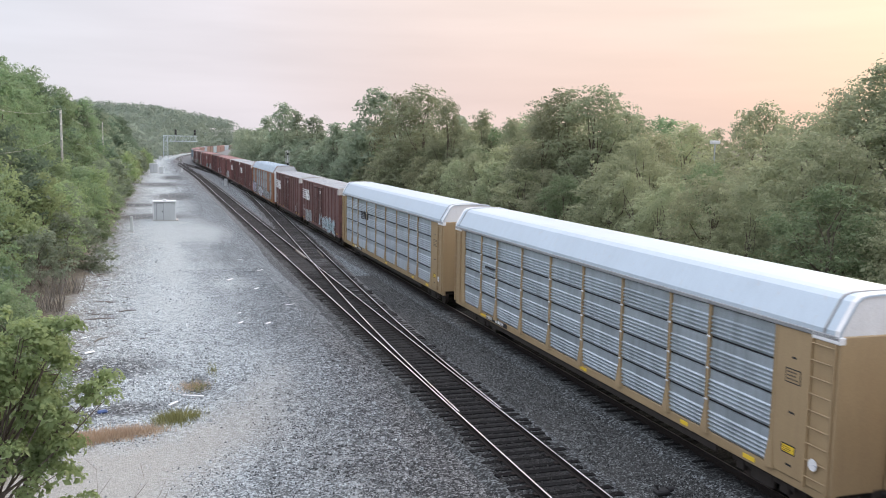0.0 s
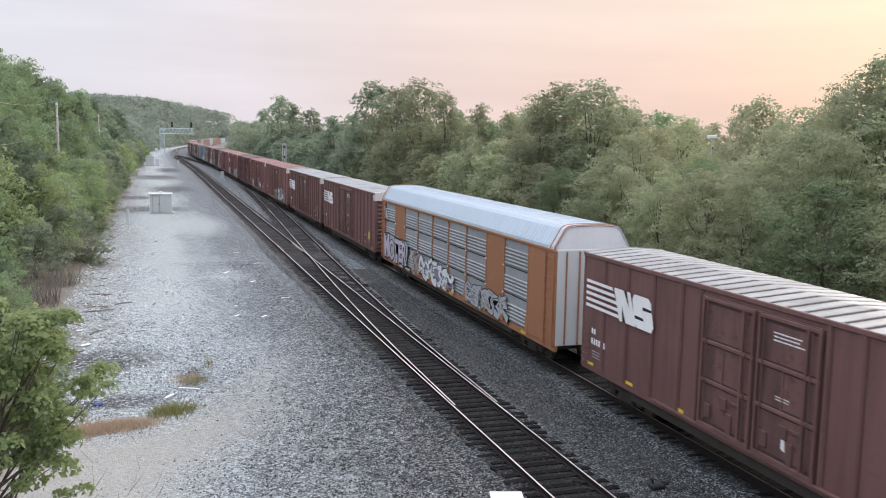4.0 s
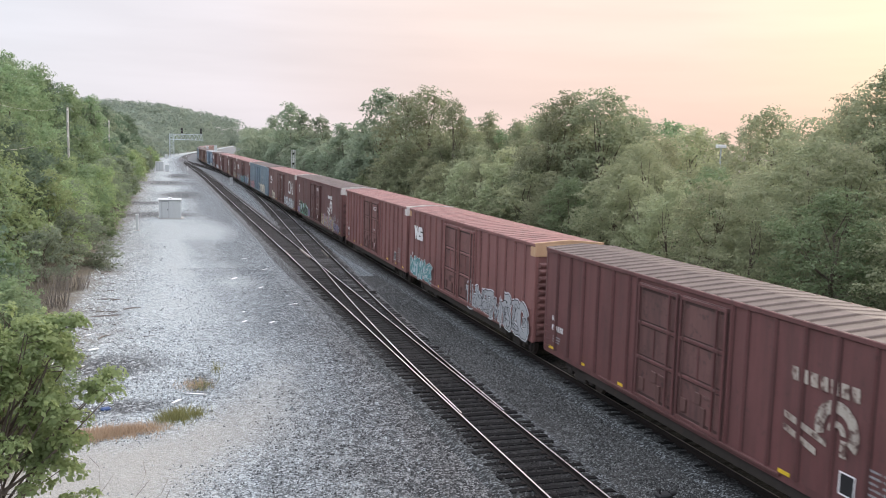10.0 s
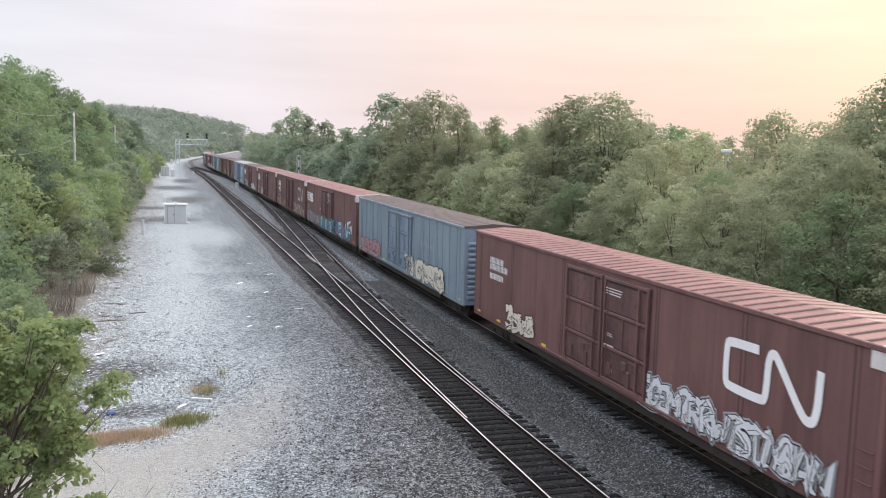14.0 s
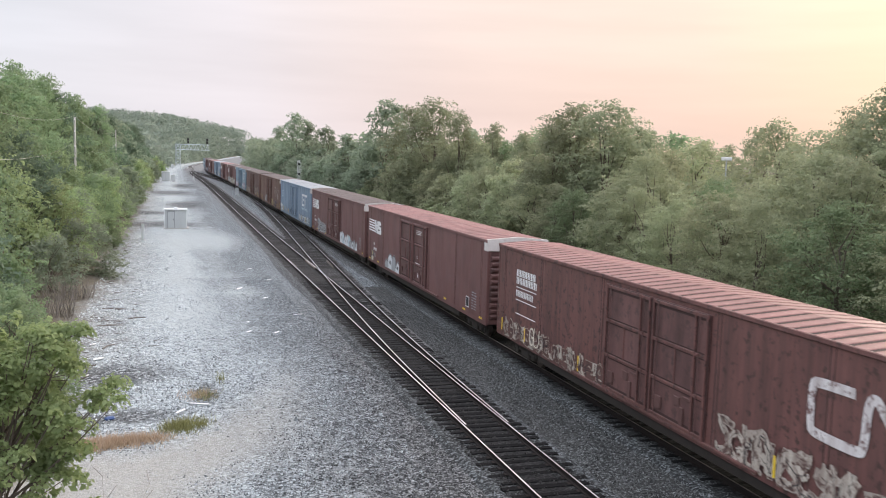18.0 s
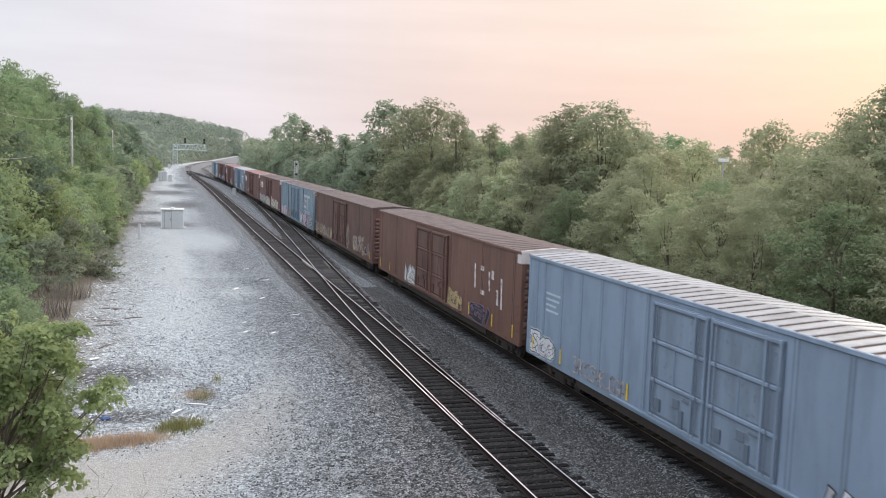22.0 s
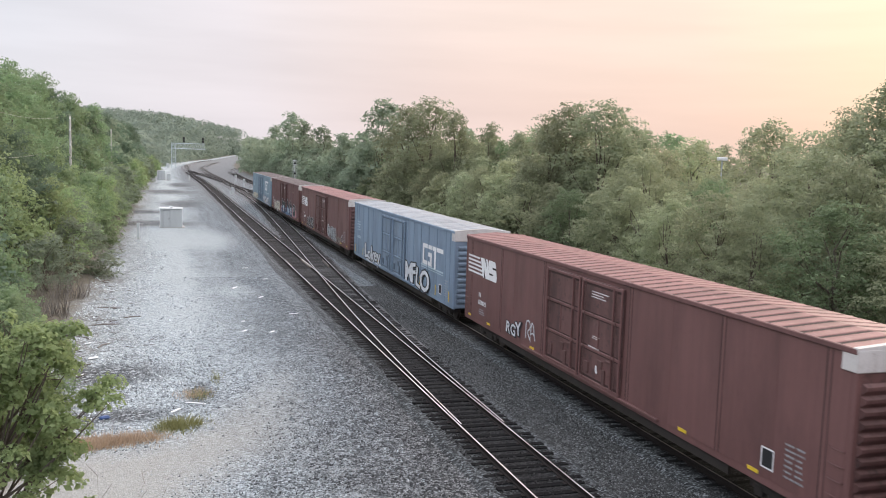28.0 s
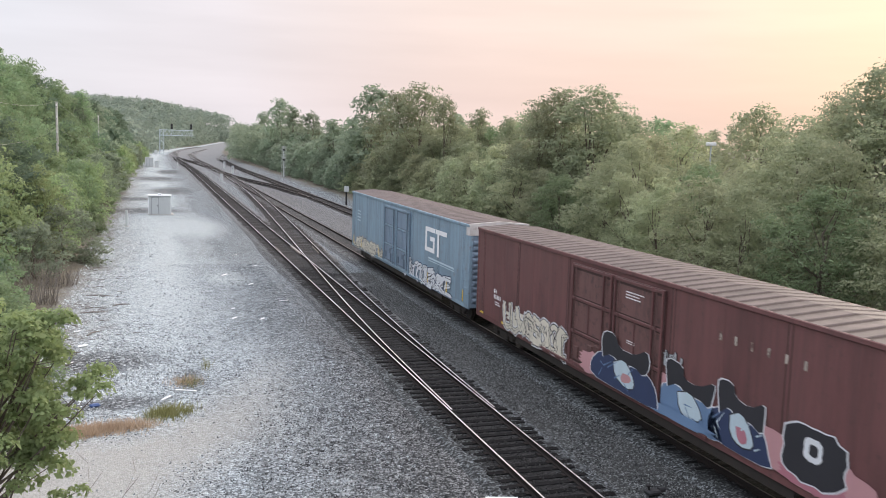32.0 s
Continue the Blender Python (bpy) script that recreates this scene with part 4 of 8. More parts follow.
def striped_emblem(car, y, z, k=1.0, x=-1.53, stripes=True):
    """Five white stripes that run into two leaning white blocks."""
    car_mat = car.children[0].material_slots[0].material
    k *= 0.94
    g = Geo()
    for i in range(5):
        zz = z - i * 0.2 * k
        g.flat([(y, zz), (y - (1.75 + 0.14 * i) * k, zz - 0.02), (y - (1.79 + 0.14 * i) * k, zz - 0.12 * k), (y - 0.02, zz - 0.10 * k)][::-1], x)
    if stripes:
        part("emblem_stripes", g, M_WHITE_MARK, car, "white emblem of five stripes")
    y2 = y - 1.85 * k
    part("emblem_block", Geo().flat(slanted(y2, z, 1.0 * k, 0.98 * k, 0.42), x), M_WHITE_MARK, car, "white leaning emblem block")
    part("emblem_notch", Geo().flat([(y2 - 0.62 * k, z), (y2 - 0.8 * k, z), (y2 - 0.98 * k, z - 0.5 * k)][::-1], x - 0.003), car_mat, car, "notch in the emblem")
    part("emblem_notch", Geo().flat([(y2 - 0.55 * k, z - 0.5 * k), (y2 - 0.8 * k, z - 0.98 * k), (y2 - 0.6 * k, z - 0.98 * k)][::-1], x - 0.003), car_mat, car, "notch in the emblem")
    y3 = y2 - 1.2 * k
    c = [(0.05, 0.0), (0.85, 0.0), (1.0, 0.12), (1.2, 0.8), (1.1, 0.98), (0.3, 0.98), (0.12, 0.86), (-0.05, 0.15)]
    g = Geo()
    fan(g, [(y3 - a * k, z - b * k) for a, b in c], x)
    part("emblem_block", g, M_WHITE_MARK, car, "white rounded emblem block")
    for p0, p1 in ((0.55, 0.30), (0.12, 0.62)):
        part("emblem_notch", Geo().flat([(y3 - p0 * k, z - p1 * k), (y3 - (p0 + 0.5) * k, z - (p1 + 0.02) * k), (y3 - (p0 + 0.52) * k, z - (p1 + 0.1) * k), (y3 - (p0 + 0.02) * k, z - (p1 + 0.1) * k)][::-1], x - 0.003), car_mat, car, "notch in the emblem")


def ring(g, cy, cz, r0, r1, a0, a1, x, n=14):
    for i in range(n):
        a, b = radians(a0 + (a1 - a0) * i / n), radians(a0 + (a1 - a0) * (i + 1) / n)
        g.flat([(cy - r1 * math.cos(a), cz + r1 * math.sin(a)), (cy - r0 * math.cos(a), cz + r0 * math.sin(a)), (cy - r0 * math.cos(b), cz + r0 * math.sin(b)), (cy - r1 * math.cos(b), cz + r1 * math.sin(b))], x)


def ribbon(g, pts, w, x, lift=0.0, ends=0.0, step=0.00012):
    """A flat band along points (y, z) on the car's side; w is its width or a list of widths."""
    n = len(pts)
    ws = w if isinstance(w, list) else [w] * n
    base, out = len(g.v), []
    for i, (y, z) in enumerate(pts):
        a, b = pts[max(0, i - 1)], pts[min(n - 1, i + 1)]
        dy, dz = b[0] - a[0], b[1] - a[1]
        k = math.hypot(dy, dz) or 1.0
        dy, dz = dy / k, dz / k
        e = -ends if i == 0 else (ends if i == n - 1 else 0.0)
        h = ws[i] / 2 + lift
        out += [(x - step * i, y + dy * e - dz * h, z + dz * e + dy * h), (x - step * i, y + dy * e + dz * h, z + dz * e - dy * h)]
    g.v += out
    for i in range(n - 1):
        p = base + 2 * i
        g.f.append((p, p + 1, p + 3, p + 2))


def rounded(pts, cuts=2):
    """Corner cutting that turns a few points into a soft line."""
    for _ in range(cuts):
        new_pts = [pts[0]]
        for (a, b), (c, d) in zip(pts[:-1], pts[1:]):
            new_pts += [(a * 0.75 + c * 0.25, b * 0.75 + d * 0.25), (a * 0.25 + c * 0.75, b * 0.25 + d * 0.75)]
        pts = new_pts + [pts[-1]]
    return pts


def noodle_emblem(car, y, z, k=1.0, faded=False):
    """One endless white band with round turns."""
    sy, sz = 1.4 * k, 1.06 * k
    path = [(1.08, -0.1), (0.2, -0.12), (0.1, -0.2), (0.1, -1.18), (0.2, -1.28), (1.2, -1.3), (1.34, -1.22), (1.36, -0.2), (1.5, -0.05), (1.64, -0.2), (2.3, -1.22), (2.5, -1.36), (2.68, -1.2), (2.72, -0.1)]
    g = Geo()
    ribbon(g, rounded([(y - a * sy, z + b * sz) for a, b in path], 2), 0.25 * k, -1.53, step=0.00005)
    part("emblem_band", g, M_WHITE_MARK if not faded else M_WORN_MARK, car, "white band emblem" if not faded else "worn white band emblem")


def frame_emblem(car, y, z, w=3.8, h=1.35, worn=False):
    """A square white frame and a long bar with a stem, over a thin double line."""
    g, t, x = Geo(), 0.24, -1.53
    g.flat([(y, z), (y - w * 0.46, z), (y - w * 0.46, z - t), (y, z - t)][::-1], x)
    g.flat([(y, z - t), (y - 0.3, z - t), (y - 0.3, z - h), (y, z - h)][::-1], x)
    g.flat([(y - 0.3, z - h + t), (y - w * 0.46, z - h + t), (y - w * 0.46, z - h), (y - 0.3, z - h)][::-1], x)
    g.flat([(y - w * 0.46 + 0.3, z - h * 0.36), (y - w * 0.46, z - h * 0.36), (y - w * 0.46, z - h + t), (y - w * 0.46 + 0.3, z - h + t)][::-1], x)
    g.flat([(y - w * 0.46 + 0.85, z - h * 0.36), (y - w * 0.46 + 0.3, z - h * 0.36), (y - w * 0.46 + 0.3, z - h * 0.36 - t), (y - w * 0.46 + 0.85, z - h * 0.36 - t)][::-1], x)
    part("emblem_frame", g, M_WORN_BLUE if worn else M_WHITE_MARK, car, "white square frame emblem")
    b = Geo()
    b.flat([(y - w * 0.46 - 0.12, z), (y - w, z), (y - w, z - t), (y - w * 0.46 - 0.12, z - t)][::-1], x)
    b.flat([(y - w * 0.58, z - t), (y - w * 0.58 - 0.32, z - t), (y - w * 0.58 - 0.32, z - h - 0.1), (y - w * 0.58, z - h - 0.1)][::-1], x)
    part("emblem_bar", b, M_WORN_BLUE if worn else M_WHITE_MARK, car, "white bar emblem")


def wheel_emblem(car, y, z, k=1.0, faded=False):
    """A white ring over two slanting bars, with a row of blocks above."""
    g, x = Geo(), -1.53
    m = M_WHITE_MARK if not faded else SPRAY["worn"]
    ring(g, y - 1.8 * k, z - 0.75 * k, 0.42 * k, 0.72 * k, -30, 200, x, 20)
    ring(g, y - 1.8 * k, z - 0.8 * k, 0.14 * k, 0.3 * k, 0, 180, x - 0.001, 12)
    part("emblem_ring", g, m, car, "white ring emblem")
    b = Geo()
    for d in (0.0, 0.32):
        b.flat([(y, z - (0.75 + d) * k), (y - (1.5 - d) * k, z - (1.05 + d) * k), (y - (1.5 - d) * k, z - (1.22 + d) * k), (y, z - (0.92 + d) * k)][::-1], x - 0.002)
    b.flat([(y - 1.95 * k, z - 0.9 * k), (y - 2.15 * k, z - 0.9 * k), (y - 2.15 * k, z - 1.3 * k), (y - 1.95 * k, z - 1.3 * k)][::-1], x)
    part("emblem_bar", b, m, car, "white slanting bars")
    for i in range(7):
        part("emblem_block", Geo().flat(slanted(y - (0.15 + 0.34 * i) * k, z + 0.42 * k, 0.24 * k, 0.34 * k, 0.1), x), m, car)


def blob(rnd, y0, y1, z0, z1, n=26, rough=0.18):
    """An uneven closed outline that fills a rectangle."""
    cy, cz, out = (y0 + y1) / 2, (z0 + z1) / 2, []
    for i in range(n):
        a = 6.2832 * i / n
        k = 1 - rough * rnd.random()
        c, s = math.cos(a), math.sin(a)
        q = 1 / max(abs(c), abs(s)) ** 0.8
        out.append((cy + (y1 - y0) / 2 * c * k * min(q, 1.15), cz + (z1 - z0) / 2 * s * k * min(q, 1.15)))
    return out


def fan(g, pts, x, thick=0.003):
    cy, cz = sum(p[0] for p in pts) / len(pts), sum(p[1] for p in pts) / len(pts)
    n = len(g.v)
    g.v += [(x, cy, cz)] + [(x, a, b) for a, b in pts]
    k = len(pts)
    g.f += [(n, n + 1 + (i + 1) % k, n + 1 + i) for i in range(k)]


STROKES = (     # bends of sprayed lettering in a unit cell, with no meaning of their own
    ((0.95, 0.9), (0.3, 1.0), (0.05, 0.75), (0.8, 0.45), (0.75, 0.05), (0.0, 0.1)),
    ((0.1, 0.0), (0.05, 0.9), (0.6, 1.05), (0.9, 0.7), (0.3, 0.5), (1.0, 0.0)),
    ((0.0, 1.0), (0.25, 0.05), (0.5, 0.7), (0.7, 0.0), (1.0, 0.95)),
    ((0.95, 0.75), (0.5, 1.05), (0.05, 0.6), (0.15, 0.05), (0.8, 0.0), (0.95, 0.45), (0.5, 0.4)),
    ((0.05, 0.05), (0.3, 1.0), (0.6, 0.95), (1.0, 0.0), (0.75, 0.4), (0.2, 0.35)),
    ((0.05, 0.95), (0.95, 1.0), (0.4, 0.55), (0.9, 0.35), (0.6, -0.05), (0.0, 0.1)),
    ((0.1, 1.0), (0.05, 0.1), (0.5, -0.05), (0.95, 0.2), (0.9, 1.0)),
    ((0.0, 0.85), (0.5, 1.0), (1.0, 0.85), (0.55, 0.8), (0.5, 0.0), (0.85, -0.05)),
    ((0.1, 0.0), (0.1, 1.0), (0.55, 0.4), (0.95, 1.0), (0.9, 0.0)),
    ((0.9, 1.0), (0.1, 0.9), (0.15, 0.5), (0.7, 0.55), (0.1, 0.45), (0.1, 0.05), (0.95, 0.0)),
)


LIGHT_SPRAY = ("white", "pale", "silver", "cream", "worn")


def spray_letters(car, y, z0, z1, w, count, fill, line, seed, x=-1.535, label="", back=None):
    """Unreadable sprayed lettering: interlocked bends with halo, outline, thin inner lines and drips; y is its edge towards the rear."""
    rnd = random.Random(seed)
    fills = fill.split("+")              # several names: each letter takes one of them
    fill = fills[0]
    h = z1 - z0
    count = max(1, int(count * 1.1 + 0.5))
    if back:
        g = Geo()
        fan(g, blob(rnd, y + 0.12, y - w - 0.12, z0 - 0.03, z1 * 0.85 + z0 * 0.15, 60, 0.3), x + 0.004)
        part("sprayed_backing", g, SPRAY[back], car, "cloud of sprayed paint")
    both = fill in LIGHT_SPRAY and line in LIGHT_SPRAY
    edge_col = ("black" if fill != "worn" else "worn") if both else line
    step = w / count
    base_lean = rnd.uniform(-0.18, 0.18)
    halo, fine = Geo(), Geo()
    for i in range(count):
        gl, gf = Geo(), Geo()
        cell, tall = step * rnd.uniform(1.05, 1.45), h * rnd.uniform(0.7, 1.02)
        foot = z0 + max(0.0, h - tall) * rnd.uniform(0.0, 0.5)
        lean = base_lean + rnd.uniform(-0.15, 0.15)
        fat = min(step, h) * rnd.uniform(0.28, 0.46)
        edge = min(0.045, 0.16 * fat)
        xx = x - 0.0022 * (i % 2) - 0.0002 * i
        for k in range(rnd.choice((1, 1, 2))):
            pts = [(y - i * step - (a + rnd.uniform(-0.1, 0.1)) * cell - b * lean * tall, foot + max(-0.02, b + rnd.uniform(-0.08, 0.08)) * tall) for a, b in rnd.choice(STROKES)]
            if rnd.random() < 0.6:
                pts = rounded(pts, 2 if h > 0.5 else 1)
            ws = [fat * (0.7 if k else 1.0) * rnd.uniform(0.65, 1.3) for _ in pts]
            if both and edge_col != "worn":
                ribbon(halo, pts, ws, x + 0.0025, edge + 0.05, edge + 0.05)
            ribbon(gl, pts, ws, xx - 0.0012 * k, edge, edge)
            ribbon(gf, pts, ws, xx - 0.0035 - 0.0012 * k)
            for _ in range(2):          # thin lines over the fill
                m = rnd.randrange(max(1, len(pts) - 3))
                line_pts = [(a + rnd.uniform(-0.3, 0.3) * fat, b + rnd.uniform(-0.3, 0.3) * fat) for a, b in pts[m:m + max(3, len(pts) // 2)]]
                if len(line_pts) > 1:
                    ribbon(fine, line_pts, max(0.012, fat * rnd.uniform(0.06, 0.12)), xx - 0.009, step=0.00004)
            for _ in range(2):          # arrows, serifs and ticks off the bend
                p = rnd.choice(pts)
                a = rnd.uniform(0, 6.283)
                q = (p[0] + math.cos(a) * fat * 1.1, min(z1 + 0.05, max(z0, p[1] + math.sin(a) * fat * 1.1)))
                ribbon(gl, [p, q], [fat * 0.75, fat * 0.2], xx - 0.001, edge * 0.8, edge * 0.8)
                ribbon(gf, [p, q], [fat * 0.75, fat * 0.2], xx - 0.0052)
        letter = part("sprayed_letter", gf, SPRAY[fills[i % len(fills)]], car, label)
        part("outline", gl, SPRAY[edge_col], letter)
    for _ in range(count):              # drips
        yy, zz = y - rnd.uniform(0, w), z0 + rnd.uniform(0.05, 0.5) * h
        ribbon(fine, [(yy, zz), (yy, max(z0 - 0.06, zz - rnd.uniform(0.1, 0.3)))], 0.014, x - 0.0095)
    tagged(part("linework", fine, SPRAY["black" if fill in LIGHT_SPRAY + ("pink", "gold") else line], car, "thin sprayed lines"), kind="stuff")
    if halo.v:
        part("sprayed_halo", halo, SPRAY[line], car, "pale edge round the lettering")


def tag(car, y, z0, z1, w, seed, colour="white", x=-1.54, thick=0.045):
    """A quick scrawl in one thin line."""
    rnd, g = random.Random(seed), Geo()
    n = max(2, int(w / 0.35))
    for i in range(n):
        pts = [(y - (i + 1.25 * a + rnd.uniform(-0.1, 0.1)) * w / n, z0 + min(1.0, max(0.0, b + rnd.uniform(-0.1, 0.1))) * (z1 - z0)) for a, b in rnd.choice(STROKES)]
        ribbon(g, rounded(pts, 1), [thick * rnd.uniform(0.6, 1.2)] * (2 * len(pts)), x - 0.0006 * i, step=0.00003)
    part("sprayed_tag", g, SPRAY[colour], car, "thin sprayed tag")


def dome_letters(car, y, z0, tall, w, count, fills, line, seed, x=-1.54):
    """Fat sprayed letters with round tops, heights falling and rising, some with a pale or dark drop inside; y is the edge towards the rear."""
    rnd, step = random.Random(seed), w / count
    for i in range(count):
        h = tall * rnd.uniform(0.62, 1.0) * (1.0 if i % 3 else 0.85)
        r, lean, c = step * rnd.uniform(0.46, 0.62), rnd.uniform(-0.2, 0.3) * step, y - (i + 0.5) * step
        first = None
        for k, (nm, grow, col) in enumerate((("sprayed_letter", 0.0, fills[i % len(fills)]), ("outline", 0.055, line), ("halo", 0.1, fills[0]))):
            pts = [(c + (r + grow), z0)]
            for j in range(11):
                a = math.pi * j / 10
                bump = 1.0 + 0.1 * math.sin(3 * a + i)
                pts.append((c + (r * bump + grow) * math.cos(a) - lean * math.sin(a), z0 + h - r * 0.9 + (r * 0.9 * bump + grow) * math.sin(a)))
            pts.append((c - (r + grow), z0))
            g = Geo().flat(pts, x - 0.0005 * i + 0.0012 * k, 0.001)
            ob = placed(nm, g.mesh(nm), SPRAY[col], first or car)
            first = first or ob
        mid = Geo()
        fan(mid, blob(rnd, c + r * 0.4, c - r * 0.35, z0 + h * 0.3, z0 + h * rnd.uniform(0.55, 0.75), 14, 0.15), x - 0.0005 * i - 0.0008)
        placed("inner_drop", mid.mesh("inner_drop"), SPRAY[line if i % 2 else "silver"], first)


def smear(g, pts, x):
    """One flat patch of paint inside an outline of (y, z)."""
    n = len(g.v)
    g.v += [(x, a, b) for a, b in pts]
    g.f.append(tuple(range(n, n + len(pts)))[::-1])


def crest_letter(car, y, z0, w, h, top, body, inner, seed, x=-1.539):
    """A heavy sprayed letter: a horned dark crest over a wide foot, white edges, a pale drop in the middle; y is its edge towards the rear."""
    rnd = random.Random(seed)

    def shape(pts, swell=0.0):
        cy, cz = sum(p[0] for p in pts) / len(pts), sum(p[1] for p in pts) / len(pts)
        out = []
        for a, b in pts:
            k = math.hypot((a - cy) * w, (b - cz) * h) or 1.0
            out.append((y - (a + (a - cy) * swell / k) * w, max(z0, z0 + (b + (b - cz) * swell / k) * h)))
        return rounded(out + [out[0]], 1)[:-1]

    foot = [(0.02, 0.5), (0.2, 0.62), (0.5, 0.55), (0.8, 0.6), (0.93, 0.42), (1.0, 0.2), (1.04, 0.0), (0.4, 0.0), (-0.06, 0.05), (-0.08, 0.3)]
    crest = [(0.1, 0.5), (0.06, 0.8), (0.12, 1.0), (0.36, 0.97), (0.42, 0.78), (0.62, 0.74), (0.86, 0.92), (0.9, 0.7), (0.84, 0.42), (0.62, 0.55), (0.45, 0.48), (0.28, 0.62)]
    drop = [(0.34, 0.5), (0.5, 0.6), (0.66, 0.42), (0.7, 0.2), (0.52, 0.1), (0.36, 0.24)]
    seed_drop = [(0.46, 0.38), (0.56, 0.4), (0.61, 0.24), (0.52, 0.15), (0.45, 0.24)]
    wobble = [[(a + rnd.uniform(-0.04, 0.04), b + rnd.uniform(-0.03, 0.03)) for a, b in pts] for pts in (foot, crest, drop, seed_drop)]
    first = None
    for i, (pts, fill, line) in enumerate(zip(wobble, (body, top, "pale", inner), ("white", "white", "black", None))):
        g = Geo()
        smear(g, shape(pts), x - 0.0015 - 0.003 * i)
        ob = part("sprayed_letter" if not first else "sprayed_shape", g, SPRAY[fill], first or car, "heavy sprayed letter" if not first else "")
        first = first or ob
        if line:
            e = Geo()
            smear(e, shape(pts, 0.05), x - 0.003 * i)
            part("outline", e, SPRAY[line], first)
    fine = Geo()
    for _ in range(7):                   # streaks and flashes over the foot
        a, b = rnd.uniform(0.05, 0.9), rnd.uniform(0.08, 0.4)
        ribbon(fine, [(y - a * w, z0 + b * h), (y - (a + rnd.uniform(0.05, 0.16)) * w, z0 + max(0.02, b + rnd.uniform(-0.2, 0.2)) * h)], [0.05, 0.015], x - 0.017)
    tagged(part("linework", fine, SPRAY[rnd.choice(("blue", "pale"))], first, "thin sprayed lines"), kind="stuff")


def spray_word(car, word, y, z, size, width, fill, line, x=-1.54, label="", seed=1):
    """A readable sprayed word, each letter tilted and sized a little differently; y is its edge towards the rear, z its baseline."""
    rnd = random.Random(seed + len(word))
    turn = Matrix(((0, 0, -1, 0), (-1, 0, 0, 0), (0, 1, 0, 0), (0, 0, 0, 1)))
    spans = []
    for ch in word:
        me = letter_mesh(ch, 0.0)
        spans.append((min(v.co.x for v in me.vertices), max(v.co.x for v in me.vertices)))
    k = width / (sum(b - a for a, b in spans) + 0.04 * len(word))
    at = 0.0
    for i, ch in enumerate(word):
        low, high = spans[i]
        tilt, big, drop = rnd.uniform(-9, 9), rnd.uniform(0.92, 1.14), rnd.uniform(-0.07, 0.07) * size
        first = None
        for nm, mat_, off, dx, sy, sz in (("sprayed_letter", fill, 0.025, -0.004, 0, 0), ("outline", line, 0.07, 0.0, 0, 0), ("drop_shadow", line, 0.06, 0.002, 0.09, -0.03)):
            me = letter_mesh(ch, off).copy()
            me.transform(Matrix.Translation((x + dx - 0.0003 * i, y - at - sy, z + drop + sz)) @ turn @ Matrix.Rotation(radians(tilt), 4, "Z") @ Matrix.Diagonal((k * big, size * big, 1, 1)) @ Matrix.Translation((-low, 0, 0)))
            ob = placed(nm, me, SPRAY[mat_], first or car, label if not first else "")
            first = first or ob
        at += (high - low + 0.04) * k
    fine = Geo()
    for _ in range(len(word) * 3):
        yy, zz = y - rnd.uniform(0, width), z + rnd.uniform(0.05, 0.7) * size * 0.7
        ribbon(fine, [(yy, zz), (yy + rnd.uniform(-0.08, 0.08), zz - rnd.uniform(0.06, 0.25))], 0.014, x - 0.008)
    tagged(part("linework", fine, SPRAY[line], car, "thin sprayed lines"), kind="stuff")


